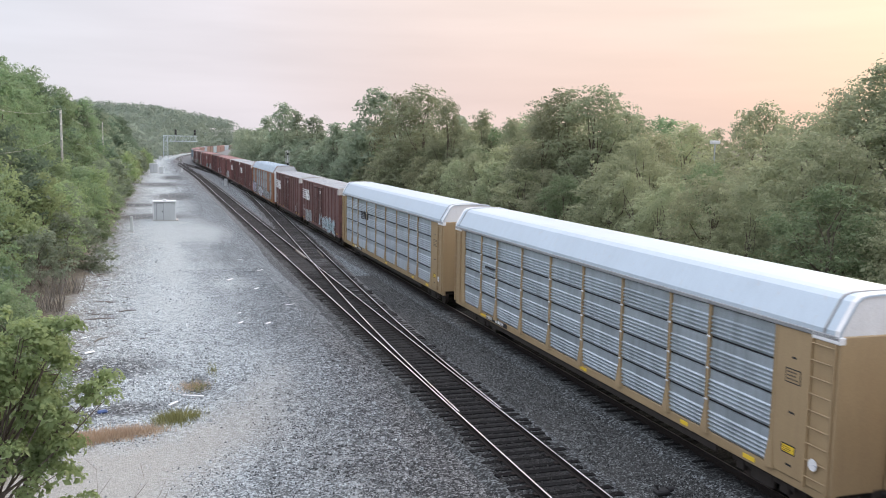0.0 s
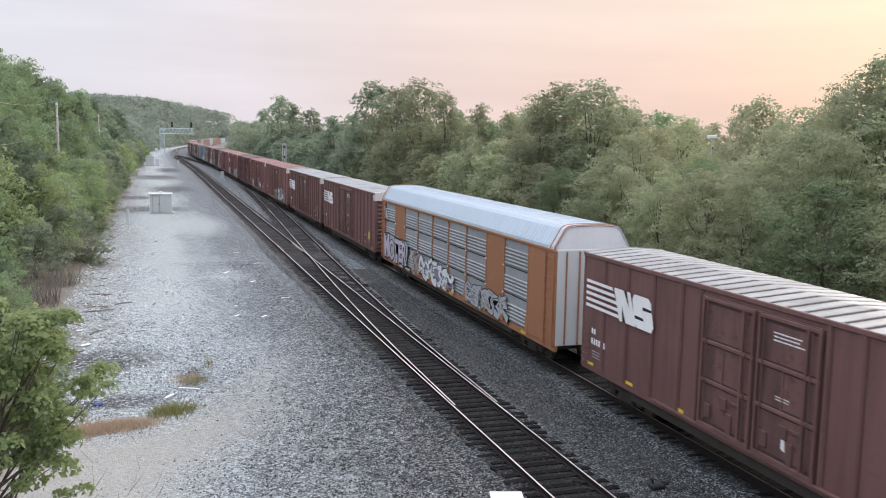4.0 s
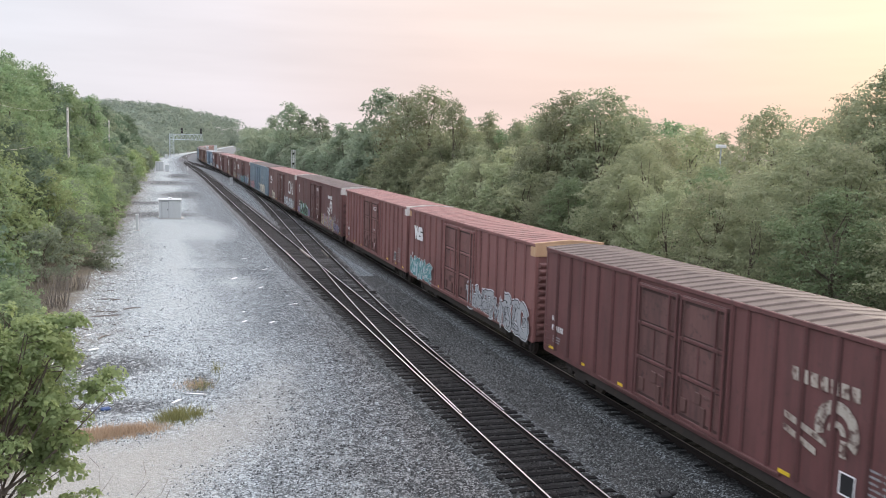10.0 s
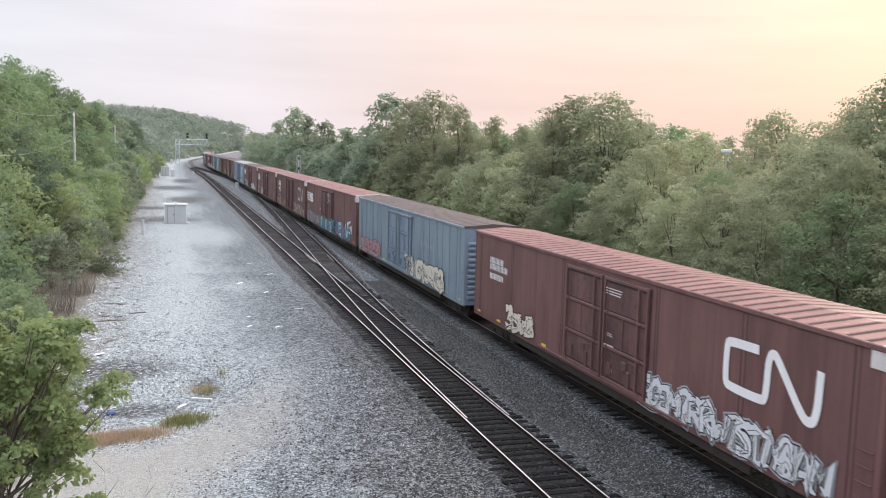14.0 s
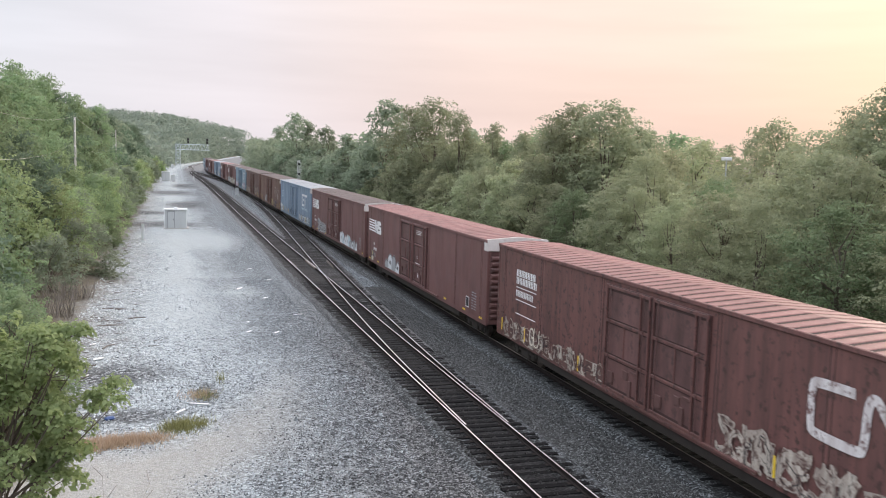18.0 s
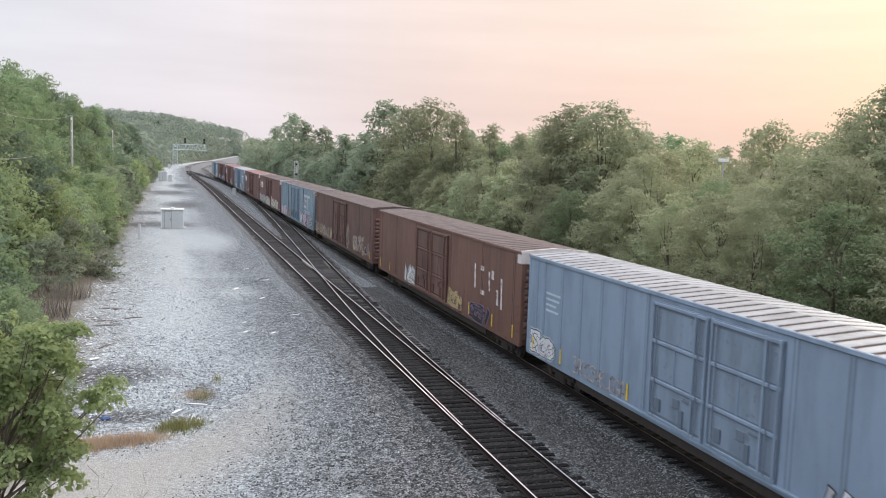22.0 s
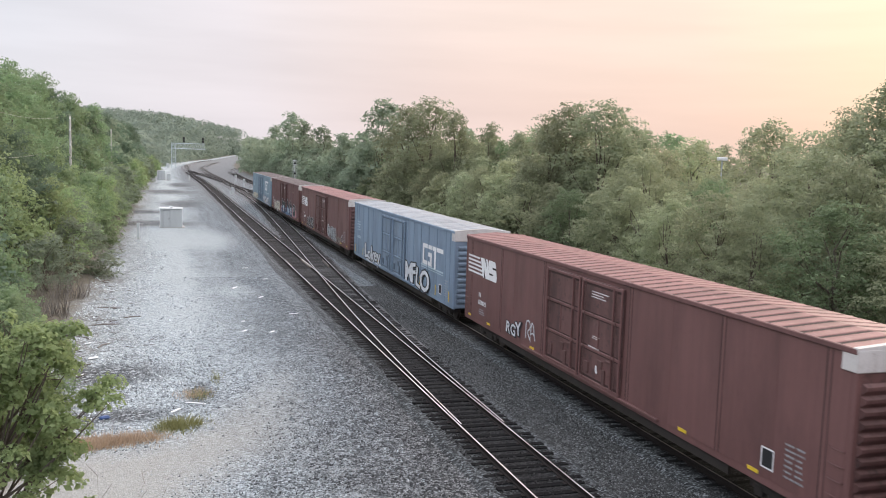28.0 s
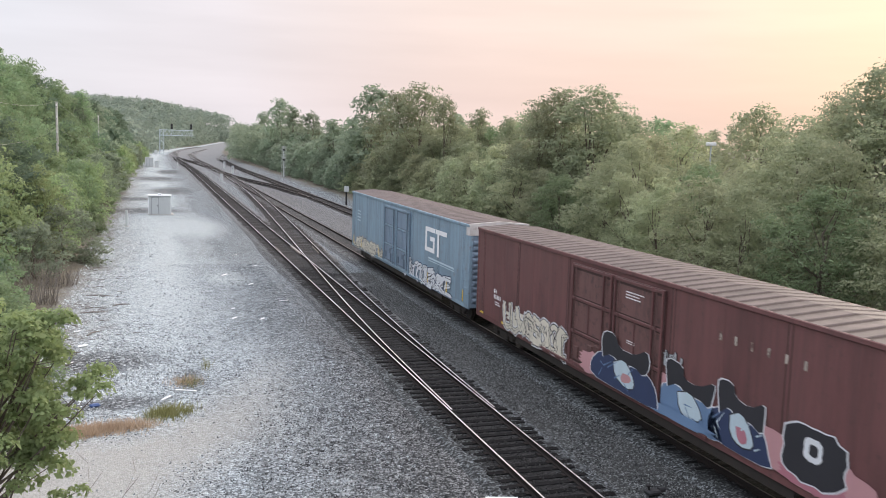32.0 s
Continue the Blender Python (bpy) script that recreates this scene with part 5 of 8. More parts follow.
def boxcar(label, half, paint, roof, gap=1.1, smooth_side=False, white_front=True, white_rear=False, yellow_end=False, eave=5.0, upright=False, shift=0.0, group="freight cars", end_paint=None, band=None):
    car = thing("boxcar", label, "boxcar", group)
    P, R = PAINT[paint], roof
    D = DOOR_AND_END["blue" if "blue" in paint else "brown" if "brown" in paint else "pink" if "pink" in paint else "red"]
    # ends default to this darker paint: shade put into their colour
    end_paint = end_paint or D
    X = 1.50
    kind = (round(half, 2), smooth_side, round(gap, 2), round(eave, 2), shift)
    for s in (-1, 1):
        placed("side_wall", shared(("side_wall", kind, s), lambda: Geo().soft_box(s * X, -half, 1.02, s * (X - 0.06), half, eave - 0.05, 0.01)), P, car)
        placed("side_sill", shared(("side_sill", kind, s), lambda: Geo().sweep([(s * 1.50, 0.86), (s * 1.42, 0.86), (s * 1.42, 1.06), (s * 1.50, 1.06)], -half, half)), P, car)
        placed("eave_rail", shared(("eave_rail", kind, s), lambda: Geo().soft_box(s * 1.46, -half, eave - 0.16, s * 1.56, half, eave - 0.02, 0.02)), P, car)
        # end walls with pressed ribs
        placed("end_wall", shared(("end_wall", kind, s), lambda: Geo().soft_box(-X + 0.02, s * half, 0.9, X - 0.02, s * (half - 0.08), eave, 0.02)), end_paint, car)
        for i in range(11):
            z = 1.25 + i * (eave - 1.9) / 11
            placed("end_rib", shared(("end_rib", kind, s, i), lambda: Geo().add([(-1.36, s * half, z - 0.13), (1.36, s * half, z - 0.13), (1.36, s * half, z + 0.13), (-1.36, s * half, z + 0.13),
                   (-1.26, s * (half + 0.06), z - 0.03), (1.26, s * (half + 0.06), z - 0.03), (1.26, s * (half + 0.06), z + 0.05), (-1.26, s * (half + 0.06), z + 0.05)],
                   [(0, 1, 5, 4), (1, 2, 6, 5), (2, 3, 7, 6), (3, 0, 4, 7), (4, 5, 6, 7)])), end_paint, car)
        # corner posts
        for sx in (-1, 1):
            placed("corner_post", shared(("corner_post", kind, s, sx), lambda: Geo().soft_box(sx * (X + 0.025), s * (half + 0.02), 0.9, sx * (X - 0.14), s * (half - 0.14), eave - 0.02, 0.03)), P, car)
    # roof of separate raised sheets, a darker frame showing as seams between
    placed("roof", shared(("roof", kind), lambda: Geo().sweep([(-1.53, eave - 0.06), (1.53, eave - 0.06), (1.53, eave - 0.03), (0, eave + 0.088), (-1.53, eave - 0.032)], -half, half)), M_ROOF_SEAM, car, "dark roof frame")
    n = int(2 * half / 0.62)
    wide = 2 * half / n

    def sheet():
        g, e = Geo(), wide / 2 - 0.1
        for y, d in ((-e, 0.0), (-e + 0.03, 0.016), (-0.05, 0.012), (e - 0.12, 0.012), (e - 0.03, 0.022), (e, 0.0)):
            g.v += [(-1.55, y, d - 0.07), (-1.53, y, d - 0.03), (0, y, d + 0.09), (1.53, y, d - 0.03)]
        g.f = [(4 * i + k, 4 * i + k + 1, 4 * i + 5 + k, 4 * i + 4 + k) for i in range(5) for k in range(3)]
        return g
    for i in range(n):
        placed("roof_sheet", shared(("roof_sheet", round(wide, 3)), sheet), R, car, "", Matrix.Translation((0, -half + (i + 0.5) * wide, eave)))
    # doors: two plug doors in the middle
    if smooth_side:
        d0, d1, d2, top, low = 3.3 + shift, 0.2 + shift, -2.95 + shift, eave - 0.3, 1.05
    else:
        d0, d1, d2, top, low = 2.45, 0.05, -2.35, eave - 0.28, 1.05
    for a, b in ((d0, d1), (d1, d2)):
        door = placed("plug_door", shared(("plug_door", kind, a), lambda: Geo().soft_box(-1.555, a - 0.04, low, -1.50, b + 0.04, top, 0.015)), D, car)
        lines = []
        w = a - b
        for fy in ((0.04, 0.78, 0.96) if smooth_side else (0.05, 0.78, 0.95)):
            lines.append(("door_post", Geo().soft_box(-1.615, a - fy * w - 0.045, low, -1.55, a - fy * w + 0.045, top, 0.012)))
        lines.append(("door_post", Geo().soft_box(-1.585, a - 0.45 * w - 0.03, low + 0.33 * (top - low), -1.55, a - 0.45 * w + 0.03, low + 0.66 * (top - low), 0.01)))
        for fz in ((0.02, 0.33, 0.66, 0.98) if smooth_side else (0.02, 0.36, 0.66, 0.98)):
            z = low + fz * (top - low)
            lines.append(("door_rail", Geo().soft_box(-1.605, a - 0.06, z - 0.05, -1.55, b + 0.06, z + 0.05, 0.012)))
        for fy in (0.14, 0.86):
            lines.append(("lock_rod", Geo().tube((-1.625, a - fy * w, low + 0.1), (-1.625, a - fy * w, top - 0.1), 0.02, n=6)))
        # flat dark strips paint in the shadow lines beside door posts and rails
        shadow_strips = Geo()
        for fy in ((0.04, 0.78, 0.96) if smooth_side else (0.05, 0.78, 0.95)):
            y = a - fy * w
            shadow_strips.flat([(y + 0.1, low + 0.02), (y + 0.1, top - 0.02), (y - 0.1, top - 0.02), (y - 0.1, low + 0.02)][::-1], -1.56)
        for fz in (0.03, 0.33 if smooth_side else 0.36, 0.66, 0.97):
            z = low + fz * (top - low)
            shadow_strips.flat([(a - 0.06, z + 0.1), (b + 0.06, z + 0.1), (b + 0.06, z - 0.1), (a - 0.06, z - 0.1)][::-1], -1.5615)
        placed("door_groove", shared(("door_groove", kind, a), lambda: shadow_strips), TRIM["blue"] if "blue" in paint else M_EDGE_STRIP, door, "dark strips painted as shadow lines along the door frame")
        for j, (nm, g) in enumerate(lines):
            placed(nm, shared((nm, kind, a, j), lambda: g), TRIM["blue" if "blue" in paint else "red"] if nm == "lock_rod" else P, door)
        if not smooth_side:
            placed("door_gear", shared(("door_gear", kind, a), lambda: Geo().soft_box(-1.60, a - w * 0.56, 1.75, -1.55, a - w * 0.44, 2.1, 0.02)), TRIM["blue" if "blue" in paint else "red"], door, "dark door lock")
        else:
            placed("door_gear", shared(("door_gear", kind, a), lambda: Geo().soft_box(-1.60, a - w * 0.58, 1.7, -1.55, a - w * 0.47, 2.0, 0.02)), TRIM["blue" if "blue" in paint else "red"], door, "dark door lock")
        for j, (fy, z, dy, dz) in enumerate(((0.2, 1.55, 0.16, 0.2), (0.62, 1.45, 0.1, 0.28), (0.7, 2.05, 0.2, 0.05))):
            placed("door_latch", shared(("door_latch", kind, a, j), lambda: Geo().soft_box(-1.61, a - fy * w - dy, z - dz, -1.55, a - fy * w + dy, z + dz, 0.015)), TRIM["blue" if "blue" in paint else "red"], door)
    placed("door_track", shared(("door_track", kind), lambda: Geo().soft_box(-1.60, d0 + 2.4, 0.98, -1.50, d2 - 2.4, 1.06, 0.01)), P, car)
    # side sheets, welded edge to edge, on the long cars
    if smooth_side:
        for a, b in ((d0 + 0.4, half - 0.16), (-half + 0.16, d2 - 0.4)):
            k = max(3, int((b - a) / 2.4))
            w = (b - a) / k
            for i in range(k):
                placed("side_sheet", shared(("side_sheet", round(w, 3), round(eave, 2)), lambda: Geo().soft_box(-1.5045, -w / 2 + 0.006, 1.07, -1.495, w / 2 - 0.006, eave - 0.17, 0.002)), P, car, "", Matrix.Translation((0, a + (i + 0.5) * w, 0)))
    # side posts or panel seams
    at = []
    if smooth_side:
        at = [half - 0.85, half - 4.9, -half + 0.85, -half + 4.9, d0 + 0.35, d2 - 0.35] + ([] if gap > 2 else [half - k * gap for k in range(1, int((half - d0) / gap))] + [-half + k * gap for k in range(1, int((half + d2) / gap))])
        deep = 0.014 if gap > 2 else 0.035
    else:
        k = half - gap
        while k > d0 + 0.35:
            at += [k, -k]
            k -= gap
        at += [d0 + 0.1, d2 - 0.1]
        deep = 0.085
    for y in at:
        # edge strips: grime lines with the posts' shade put into the colour
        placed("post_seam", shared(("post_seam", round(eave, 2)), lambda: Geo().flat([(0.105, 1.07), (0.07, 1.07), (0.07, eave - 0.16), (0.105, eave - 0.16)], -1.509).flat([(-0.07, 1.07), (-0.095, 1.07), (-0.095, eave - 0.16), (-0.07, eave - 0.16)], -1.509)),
               TRIM["blue"] if "blue" in paint else M_EDGE_STRIP, car, "", Matrix.Translation((0, y, 0)))
        placed("side_post", shared(("side_post", round(deep, 3), round(eave, 2)), lambda: Geo().add(
            [(-1.50, -0.075, 1.06), (-1.50 - deep, -0.035, 1.06), (-1.50 - deep, 0.035, 1.06), (-1.50, 0.075, 1.06), (-1.50, -0.075, eave - 0.15), (-1.50 - deep, -0.035, eave - 0.15), (-1.50 - deep, 0.035, eave - 0.15), (-1.50, 0.075, eave - 0.15)],
            [(0, 4, 5, 1), (1, 5, 6, 2), (2, 6, 7, 3), (0, 1, 2, 3), (4, 7, 6, 5)])), P, car, "", Matrix.Translation((0, y, 0)))
    # ladders, reflectors, trucks
    for s, z1 in ((-1, 2.6), (1, 2.2)):
        for i in range(5):
            z = 1.15 + i * (z1 - 1.15) / 4
            placed("grab_iron", shared(("grab_iron",), lambda: Geo().tube((-1.56, -0.22, 0), (-1.56, 0.22, 0), 0.013, n=5).tube((-1.5, -0.22, 0), (-1.56, -0.22, 0), 0.013, n=5).tube((-1.5, 0.22, 0), (-1.56, 0.22, 0), 0.013, n=5)),
                   P, car, "", Matrix.Translation((0, s * (half - 0.4), z)))
    placed("step", shared(("step", kind), lambda: Geo().tube((-1.45, -half + 0.15, 0.9), (-1.45, -half + 0.15, 0.5), 0.015, n=5).tube((-1.45, -half + 0.55, 0.9), (-1.45, -half + 0.55, 0.5), 0.015, n=5).tube((-1.45, -half + 0.15, 0.5), (-1.45, -half + 0.55, 0.5), 0.015, n=5)), M_IRON, car)
    for i, y in enumerate((half - 0.7, half - 3.4, half * 0.35, -half * 0.2, -half * 0.5, -half * 0.75, -half + 0.75)):
        placed("reflector", shared("reflector", lambda: Geo().soft_box(-1.512, -0.22, -0.05, -1.50, 0.22, 0.05, 0.003)), M_YELLOW, car, "yellow reflector strip", Matrix.Translation((-0.003 - 0.03 * upright, y, 1.11 + 0.3 * upright)) @ Matrix.Rotation(radians(90 * upright), 4, "X") @ Matrix.Diagonal((1, 1.0 + 0.3 * upright, 1, 1)))
    underframe(car, half)
    for s in (-1, 1):
        truck(car, s * (half - 2.6))
    mark = M_RUST_BAND if yellow_end else band or M_BAND
    for s, on in ((-1, white_front), (1, False)):
        placed("roof_end", shared(("roof_end", kind, s), lambda: Geo().sweep([(-1.55, eave - 0.1), (1.55, eave - 0.1), (1.55, eave), (0, eave + 0.122), (-1.55, eave)], *sorted((s * (half - 0.12), s * (half + 0.03))))),
               mark if on else R, car, "white roof end" if on and not yellow_end else "")
    for s, on in ((-1, white_front), (1, white_rear)):
        if on:
            h = 0.54 if s < 0 else 0.36
            placed("end_band", shared(("end_band", kind, s), lambda: Geo().soft_box(-1.545, s * (half + 0.035), eave - h - 0.02, 1.545, s * (half - 0.46), eave - 0.04, 0.015)
                                      if s < 0 else Geo().soft_box(-1.545, s * (half + 0.03), eave - 0.5, -1.3, s * (half - 0.3), eave - 0.12, 0.01)), mark, car, "rusty cream end band" if yellow_end else "white high-car end band")
    if smooth_side and white_front and not band:
        g = Geo()
        for i in range(8):
            if i != 2:
                g.box(0.28 + i * 0.125, -half - 0.039, eave - 0.3, 0.36 + i * 0.125, -half - 0.03, eave - 0.12)
        placed("car_number", shared(("band_number", kind), lambda: g), M_IRON, car, "dark stencilled bars on the end band")
    return car


def panel_mesh(w, h):
    """A pressed sheet: five ridges that run along the car, plain above them."""
    prof, n = [(-0.005, 0.0), (-0.01, 0.03 * h)], 5
    for i in range(n):
        z, s = (0.04 + 0.68 * i / n) * h, 0.68 * h / n
        prof += [(-0.01, z), (-0.06, z + 0.30 * s), (-0.06, z + 0.46 * s), (-0.01, z + 0.76 * s)]
    prof += [(-0.012, 0.74 * h), (-0.012, h), (0.02, h), (0.02, 0.0)]
    return Geo().sweep([(x, z) for x, z in prof], -w / 2, w / 2)


def autorack(label, frame_mat, post_ys, solid_bays=(), rows=4, roof_mat=None, panel_mat=None, post_mat=None, door_mat=None):
    car = thing("autorack", label, "rail car", "freight cars")
    half, eave = 13.5, 4.72
    F, roof_mat, panel_mat, post_mat = frame_mat, roof_mat or M_RACK_ROOF, panel_mat or M_PANEL, post_mat or frame_mat
    # arched roof
    prof = []
    for k in (-1, 1):
        side = [(1.56, 0.0), (1.545, 0.12), (1.16, 0.78), (1.02, 0.89), (0.8, 0.935), (0.3, 0.955), (0.1, 0.957)]
        prof += [(k * x, eave + z) for x, z in (side if k < 0 else side[::-1])]
    inner = [(x * 0.98, z - 0.03) for x, z in prof[::-1]]
    part("roof", Geo().sweep(prof + inner, -half, half), roof_mat, car, "pale arched sheet roof", smooth=False).data.polygons.foreach_set("use_smooth", [False] * 30)
    if F is M_ORANGE:                    # fine corrugation across the roof
        for i in range(84):
            w = 0.05
            placed("roof_rib", shared("rack_roof_rib", lambda: Geo().sweep([(x * 1.003, z + 0.014) for x, z in prof] + [(x * 0.99, z - 0.02) for x, z in prof[::-1]], -w, w)), roof_mat, car, "", Matrix.Translation((0, -half + 0.75 + i * 0.31, 0)))
    for y in (-half + 0.5, half - 0.5):
        rib = Geo().sweep([(x * 1.008, z + 0.016) for x, z in prof] + [(x * 0.99, z - 0.02) for x, z in prof[::-1]], -0.04, 0.04)
        placed("roof_hoop", shared("roof_hoop", lambda: rib), M_GALV_DULL if F is not M_ORANGE else F, car, "", Matrix.Translation((0, y, 0)))
    for s in (-1, 1):
        part("side_sill", Geo().soft_box(s * 1.5, -half, 0.78, s * 1.36, half, 1.05, 0.02), F, car)
        part("top_rail", Geo().soft_box(s * 1.50, -half, eave - 0.10, s * 1.58, half, eave + 0.02, 0.02), F if F is M_ORANGE else M_GALV_DULL, car)
        # end panels and doors
        part("end_panel", Geo().soft_box(s * 1.54, -half, 1.0, s * 1.46, post_ys[-1] - 0.03, eave - 0.02, 0.02), F, car, "plain painted end panel")
        part("end_panel", Geo().soft_box(s * 1.54, post_ys[0] + 0.03, 1.0, s * 1.46, half, eave - 0.02, 0.02), F, car, "plain painted end panel")
        door = part("end_door", Geo().soft_box(-1.5, s * half, 1.0, 1.5, s * (half - 0.06), eave + 0.02, 0.03), door_mat or F, car, "tall painted end door")
        for k in range(-2, 3) if door_mat else (0,):
            part("door_fold", Geo().soft_box(k * 0.55 - 0.03, s * half, 1.05, k * 0.55 + 0.03, s * (half + 0.05), eave - 0.05, 0.012), F if not door_mat else M_ORANGE, door)
        cap = [(x, z) for x, z in prof]
        g = Geo()
        n = len(cap)
        g.v = [(x, s * (half - 0.04), z) for x, z in cap] + [(x, s * (half - 0.10), z) for x, z in cap]
        g.f = [tuple(range(n)), tuple(range(n, 2 * n))[::-1]]
        part("roof_end", g, M_WHITE, car, "pale roof end plate")
        part("roof_seal", Geo().sweep([(x * 1.012, z + 0.02) for x, z in prof] + [(x * 0.985, z - 0.05) for x, z in prof[::-1]], s * (half - 0.16), s * (half - 0.02)), M_WHITE if F is not M_ORANGE else F, car, "roof edge band")
    # near-black block: shade inside the car, painted behind the slots
    part("inner_wall", Geo().soft_box(-1.44, -half + 0.1, 1.0, 1.44, half - 0.1, eave - 0.05, 0.02), M_SLOT, car, "near-black block standing in for the shade behind the panels")
    part("far_wall", Geo().soft_box(1.46, -half + 1.9, 1.0, 1.52, half - 1.2, eave - 0.05, 0.02), panel_mat, car)
    h = (eave - 0.1 - 1.06) / rows
    for a, b in zip(post_ys[:-1], post_ys[1:]):
        mid, w = (a + b) / 2, abs(a - b)
        i = post_ys.index(a)
        if i in solid_bays:
            part("solid_panel", Geo().soft_box(-1.53, mid - w / 2, 1.9, -1.48, mid + w / 2, eave - 0.1, 0.01), F, car, "plain painted side panel")
            continue
        for r in range(rows):
            placed("side_panel", shared(("side_panel", round(w, 2), round(h, 2)), lambda: panel_mesh(w - 0.02, h - 0.06)), panel_mat, car, "ridged metal side panel", Matrix.Translation((-1.47, mid, 1.08 + r * h)))
    for y in post_ys:
        g = Geo().add([(-1.47, y - 0.19, 1.0), (-1.60, y - 0.16, 1.0), (-1.60, y + 0.16, 1.0), (-1.47, y + 0.19, 1.0), (-1.47, y - 0.065, 1.8), (-1.55, y - 0.06, 1.8), (-1.55, y + 0.06, 1.8), (-1.47, y + 0.065, 1.8),
                       (-1.47, y - 0.055, eave - 0.14), (-1.55, y - 0.05, eave - 0.14), (-1.55, y + 0.05, eave - 0.14), (-1.47, y + 0.055, eave - 0.14), (-1.47, y - 0.14, eave - 0.04), (-1.56, y - 0.13, eave - 0.04), (-1.56, y + 0.13, eave - 0.04), (-1.47, y + 0.14, eave - 0.04)],
                      [(k * 4 + j, k * 4 + 4 + j, k * 4 + 4 + (j + 1) % 4, k * 4 + (j + 1) % 4) for k in range(3) for j in range(4)] + [(0, 1, 2, 3), (12, 15, 14, 13)])
        part("side_post", g, post_mat, car)
    for y in post_ys[1:-1]:              # pale clips that hold the sheets at the posts
        for r in range(1, rows):
            placed("panel_clip", shared("panel_clip", lambda: Geo().soft_box(-1.562, -0.08, -0.025, -1.545, 0.08, 0.025, 0.004)), M_WHITE, car, "", Matrix.Translation((0.0, y, 1.06 + r * h)))
    for s in (-1, 1):
        for d in (0.1, 0.86):
            part("ladder_stile", Geo().soft_box(-1.615, s * (half - d) - 0.03, 0.95, -1.53, s * (half - d) + 0.03, 4.55, 0.01), F, car)
        for i in range(9):
            placed("ladder_rung", shared("rack_rung", lambda: Geo().tube((-1.60, -0.38, 0), (-1.60, 0.38, 0), 0.016, n=5)), F, car, "", Matrix.Translation((0, s * (half - 0.48), 1.25 + i * 0.4)))
    for i, (y, wd) in enumerate(((half - 4.2, 0.9), (-1.0, 0.5), (-7.5, 0.4), (-half + 3.0, 0.5))):
        part("reflector", Geo().soft_box(-1.512, y - wd / 2, 0.86, -1.50, y + wd / 2, 0.98, 0.003), M_YELLOW, car, "yellow reflector strip")
    part("mark_plate", Geo().flat([(half - 4.5, 1.04), (half - 7.1, 1.04), (half - 7.1, 0.84), (half - 4.5, 0.84)][::-1], -1.516), M_BLACK, car, "black plate with small white marks")
    bars(car, half - 4.6, 1.01, 0.6, 0.15, 1, 5, -1.52, M_WHITE_MARK, "car_mark", True)
    bars(car, half - 5.7, 1.01, 1.0, 0.15, 1, 6, -1.52, M_WHITE_MARK, "car_mark", True)
    underframe(car, half)
    for s in (-1, 1):
        truck(car, s * (half - 2.9))
    return car

TRAIN_CARS = []          # (car, middle along the train, half length)
H86, H60 = 13.25, 9.7


def hitch(car, front, rear, half):
    TRAIN_CARS.append((car, (front + rear) / 2, half))
    return car


def big(label, front, rear, paint, roof, half=13.25, **kw):
    return hitch(boxcar(label, half, paint, roof, gap=kw.pop("gap", 9.0), smooth_side=True, **kw), front, rear, half)


def mid(label, front, rear, paint, roof, **kw):
    return hitch(boxcar(label, H60, paint, roof, **kw), front, rear, H60)


def data_marks(car, half, seed, rear=True, boxed=True):
    """The usual stencilling: number and weights near the rear, a framed plate and notes near the front."""
    if rear:
        y, w = (half - 2.0, 1.3) if half > 12 else (half - 0.75, 1.05)
        bars(car, y, 2.4, 0.28, 0.22, 1, seed, name="car_number", digits=True)
        bars(car, y, 2.05, w, 0.24, 1, seed + 1, name="car_number", digits=True)
        bars(car, y - 0.1, 1.62, 0.8, 0.3, 3, seed + 2, material=SPRAY["silver"])
    bars(car, -half + 2.1, 2.2, 0.35, 0.95, 7, seed + 3, material=SPRAY["silver"])
    bars(car, -half + 1.7, 2.2, 0.3, 0.95, 7, seed + 4, material=SPRAY["silver"])
    if boxed:
        g = Geo()
        y, z = -half + 3.0, 1.85
        for a, b, c, d in ((0, 0, 0.5, 0.04), (0, -0.5, 0.5, 0.04), (0, 0, 0.04, 0.54), (0.46, 0, 0.04, 0.54)):
            g.flat([(y - a, z + b), (y - a - c, z + b), (y - a - c, z + b - d), (y - a, z + b - d)][::-1], -1.53)
        part("data_plate_frame", g, M_WHITE_MARK, car)
        part("data_plate", Geo().flat([(y - 0.04, z - 0.04), (y - 0.46, z - 0.04), (y - 0.46, z - 0.5), (y - 0.04, z - 0.5)][::-1], -1.526), M_BLACK, car, "black data plate")


def door_marks(car, seed, eave=5.0):
    for y in (-0.6,):
        bars(car, y, eave - 0.68, 1.2, 0.28, 3, seed + int(y * 10), -1.565)
        bars(car, y - 0.2, 2.75, 0.5, 0.14, 2, seed + int(y * 7), -1.565)
        bars(car, y + 0.1, 2.35, 1.0, 0.1, 1, seed + int(y * 5), -1.565)
        part("door_notice", Geo().flat([(y - 0.5, 1.75), (y - 0.62, 1.75), (y - 0.66, 1.45), (y - 0.5, 1.5)][::-1], -1.565), M_WHITE_MARK, car, "small white notice")


def emblem_rules(car):
    """Two thin white rules under the frame emblem."""
    for z, h in ((2.56, 0.09), (2.4, 0.04)):
        part("emblem_rule", Geo().flat([(-6.6, z), (-11.0, z), (-11.0, z - h), (-6.6, z - h)][::-1], -1.53), SPRAY["pale"], car)


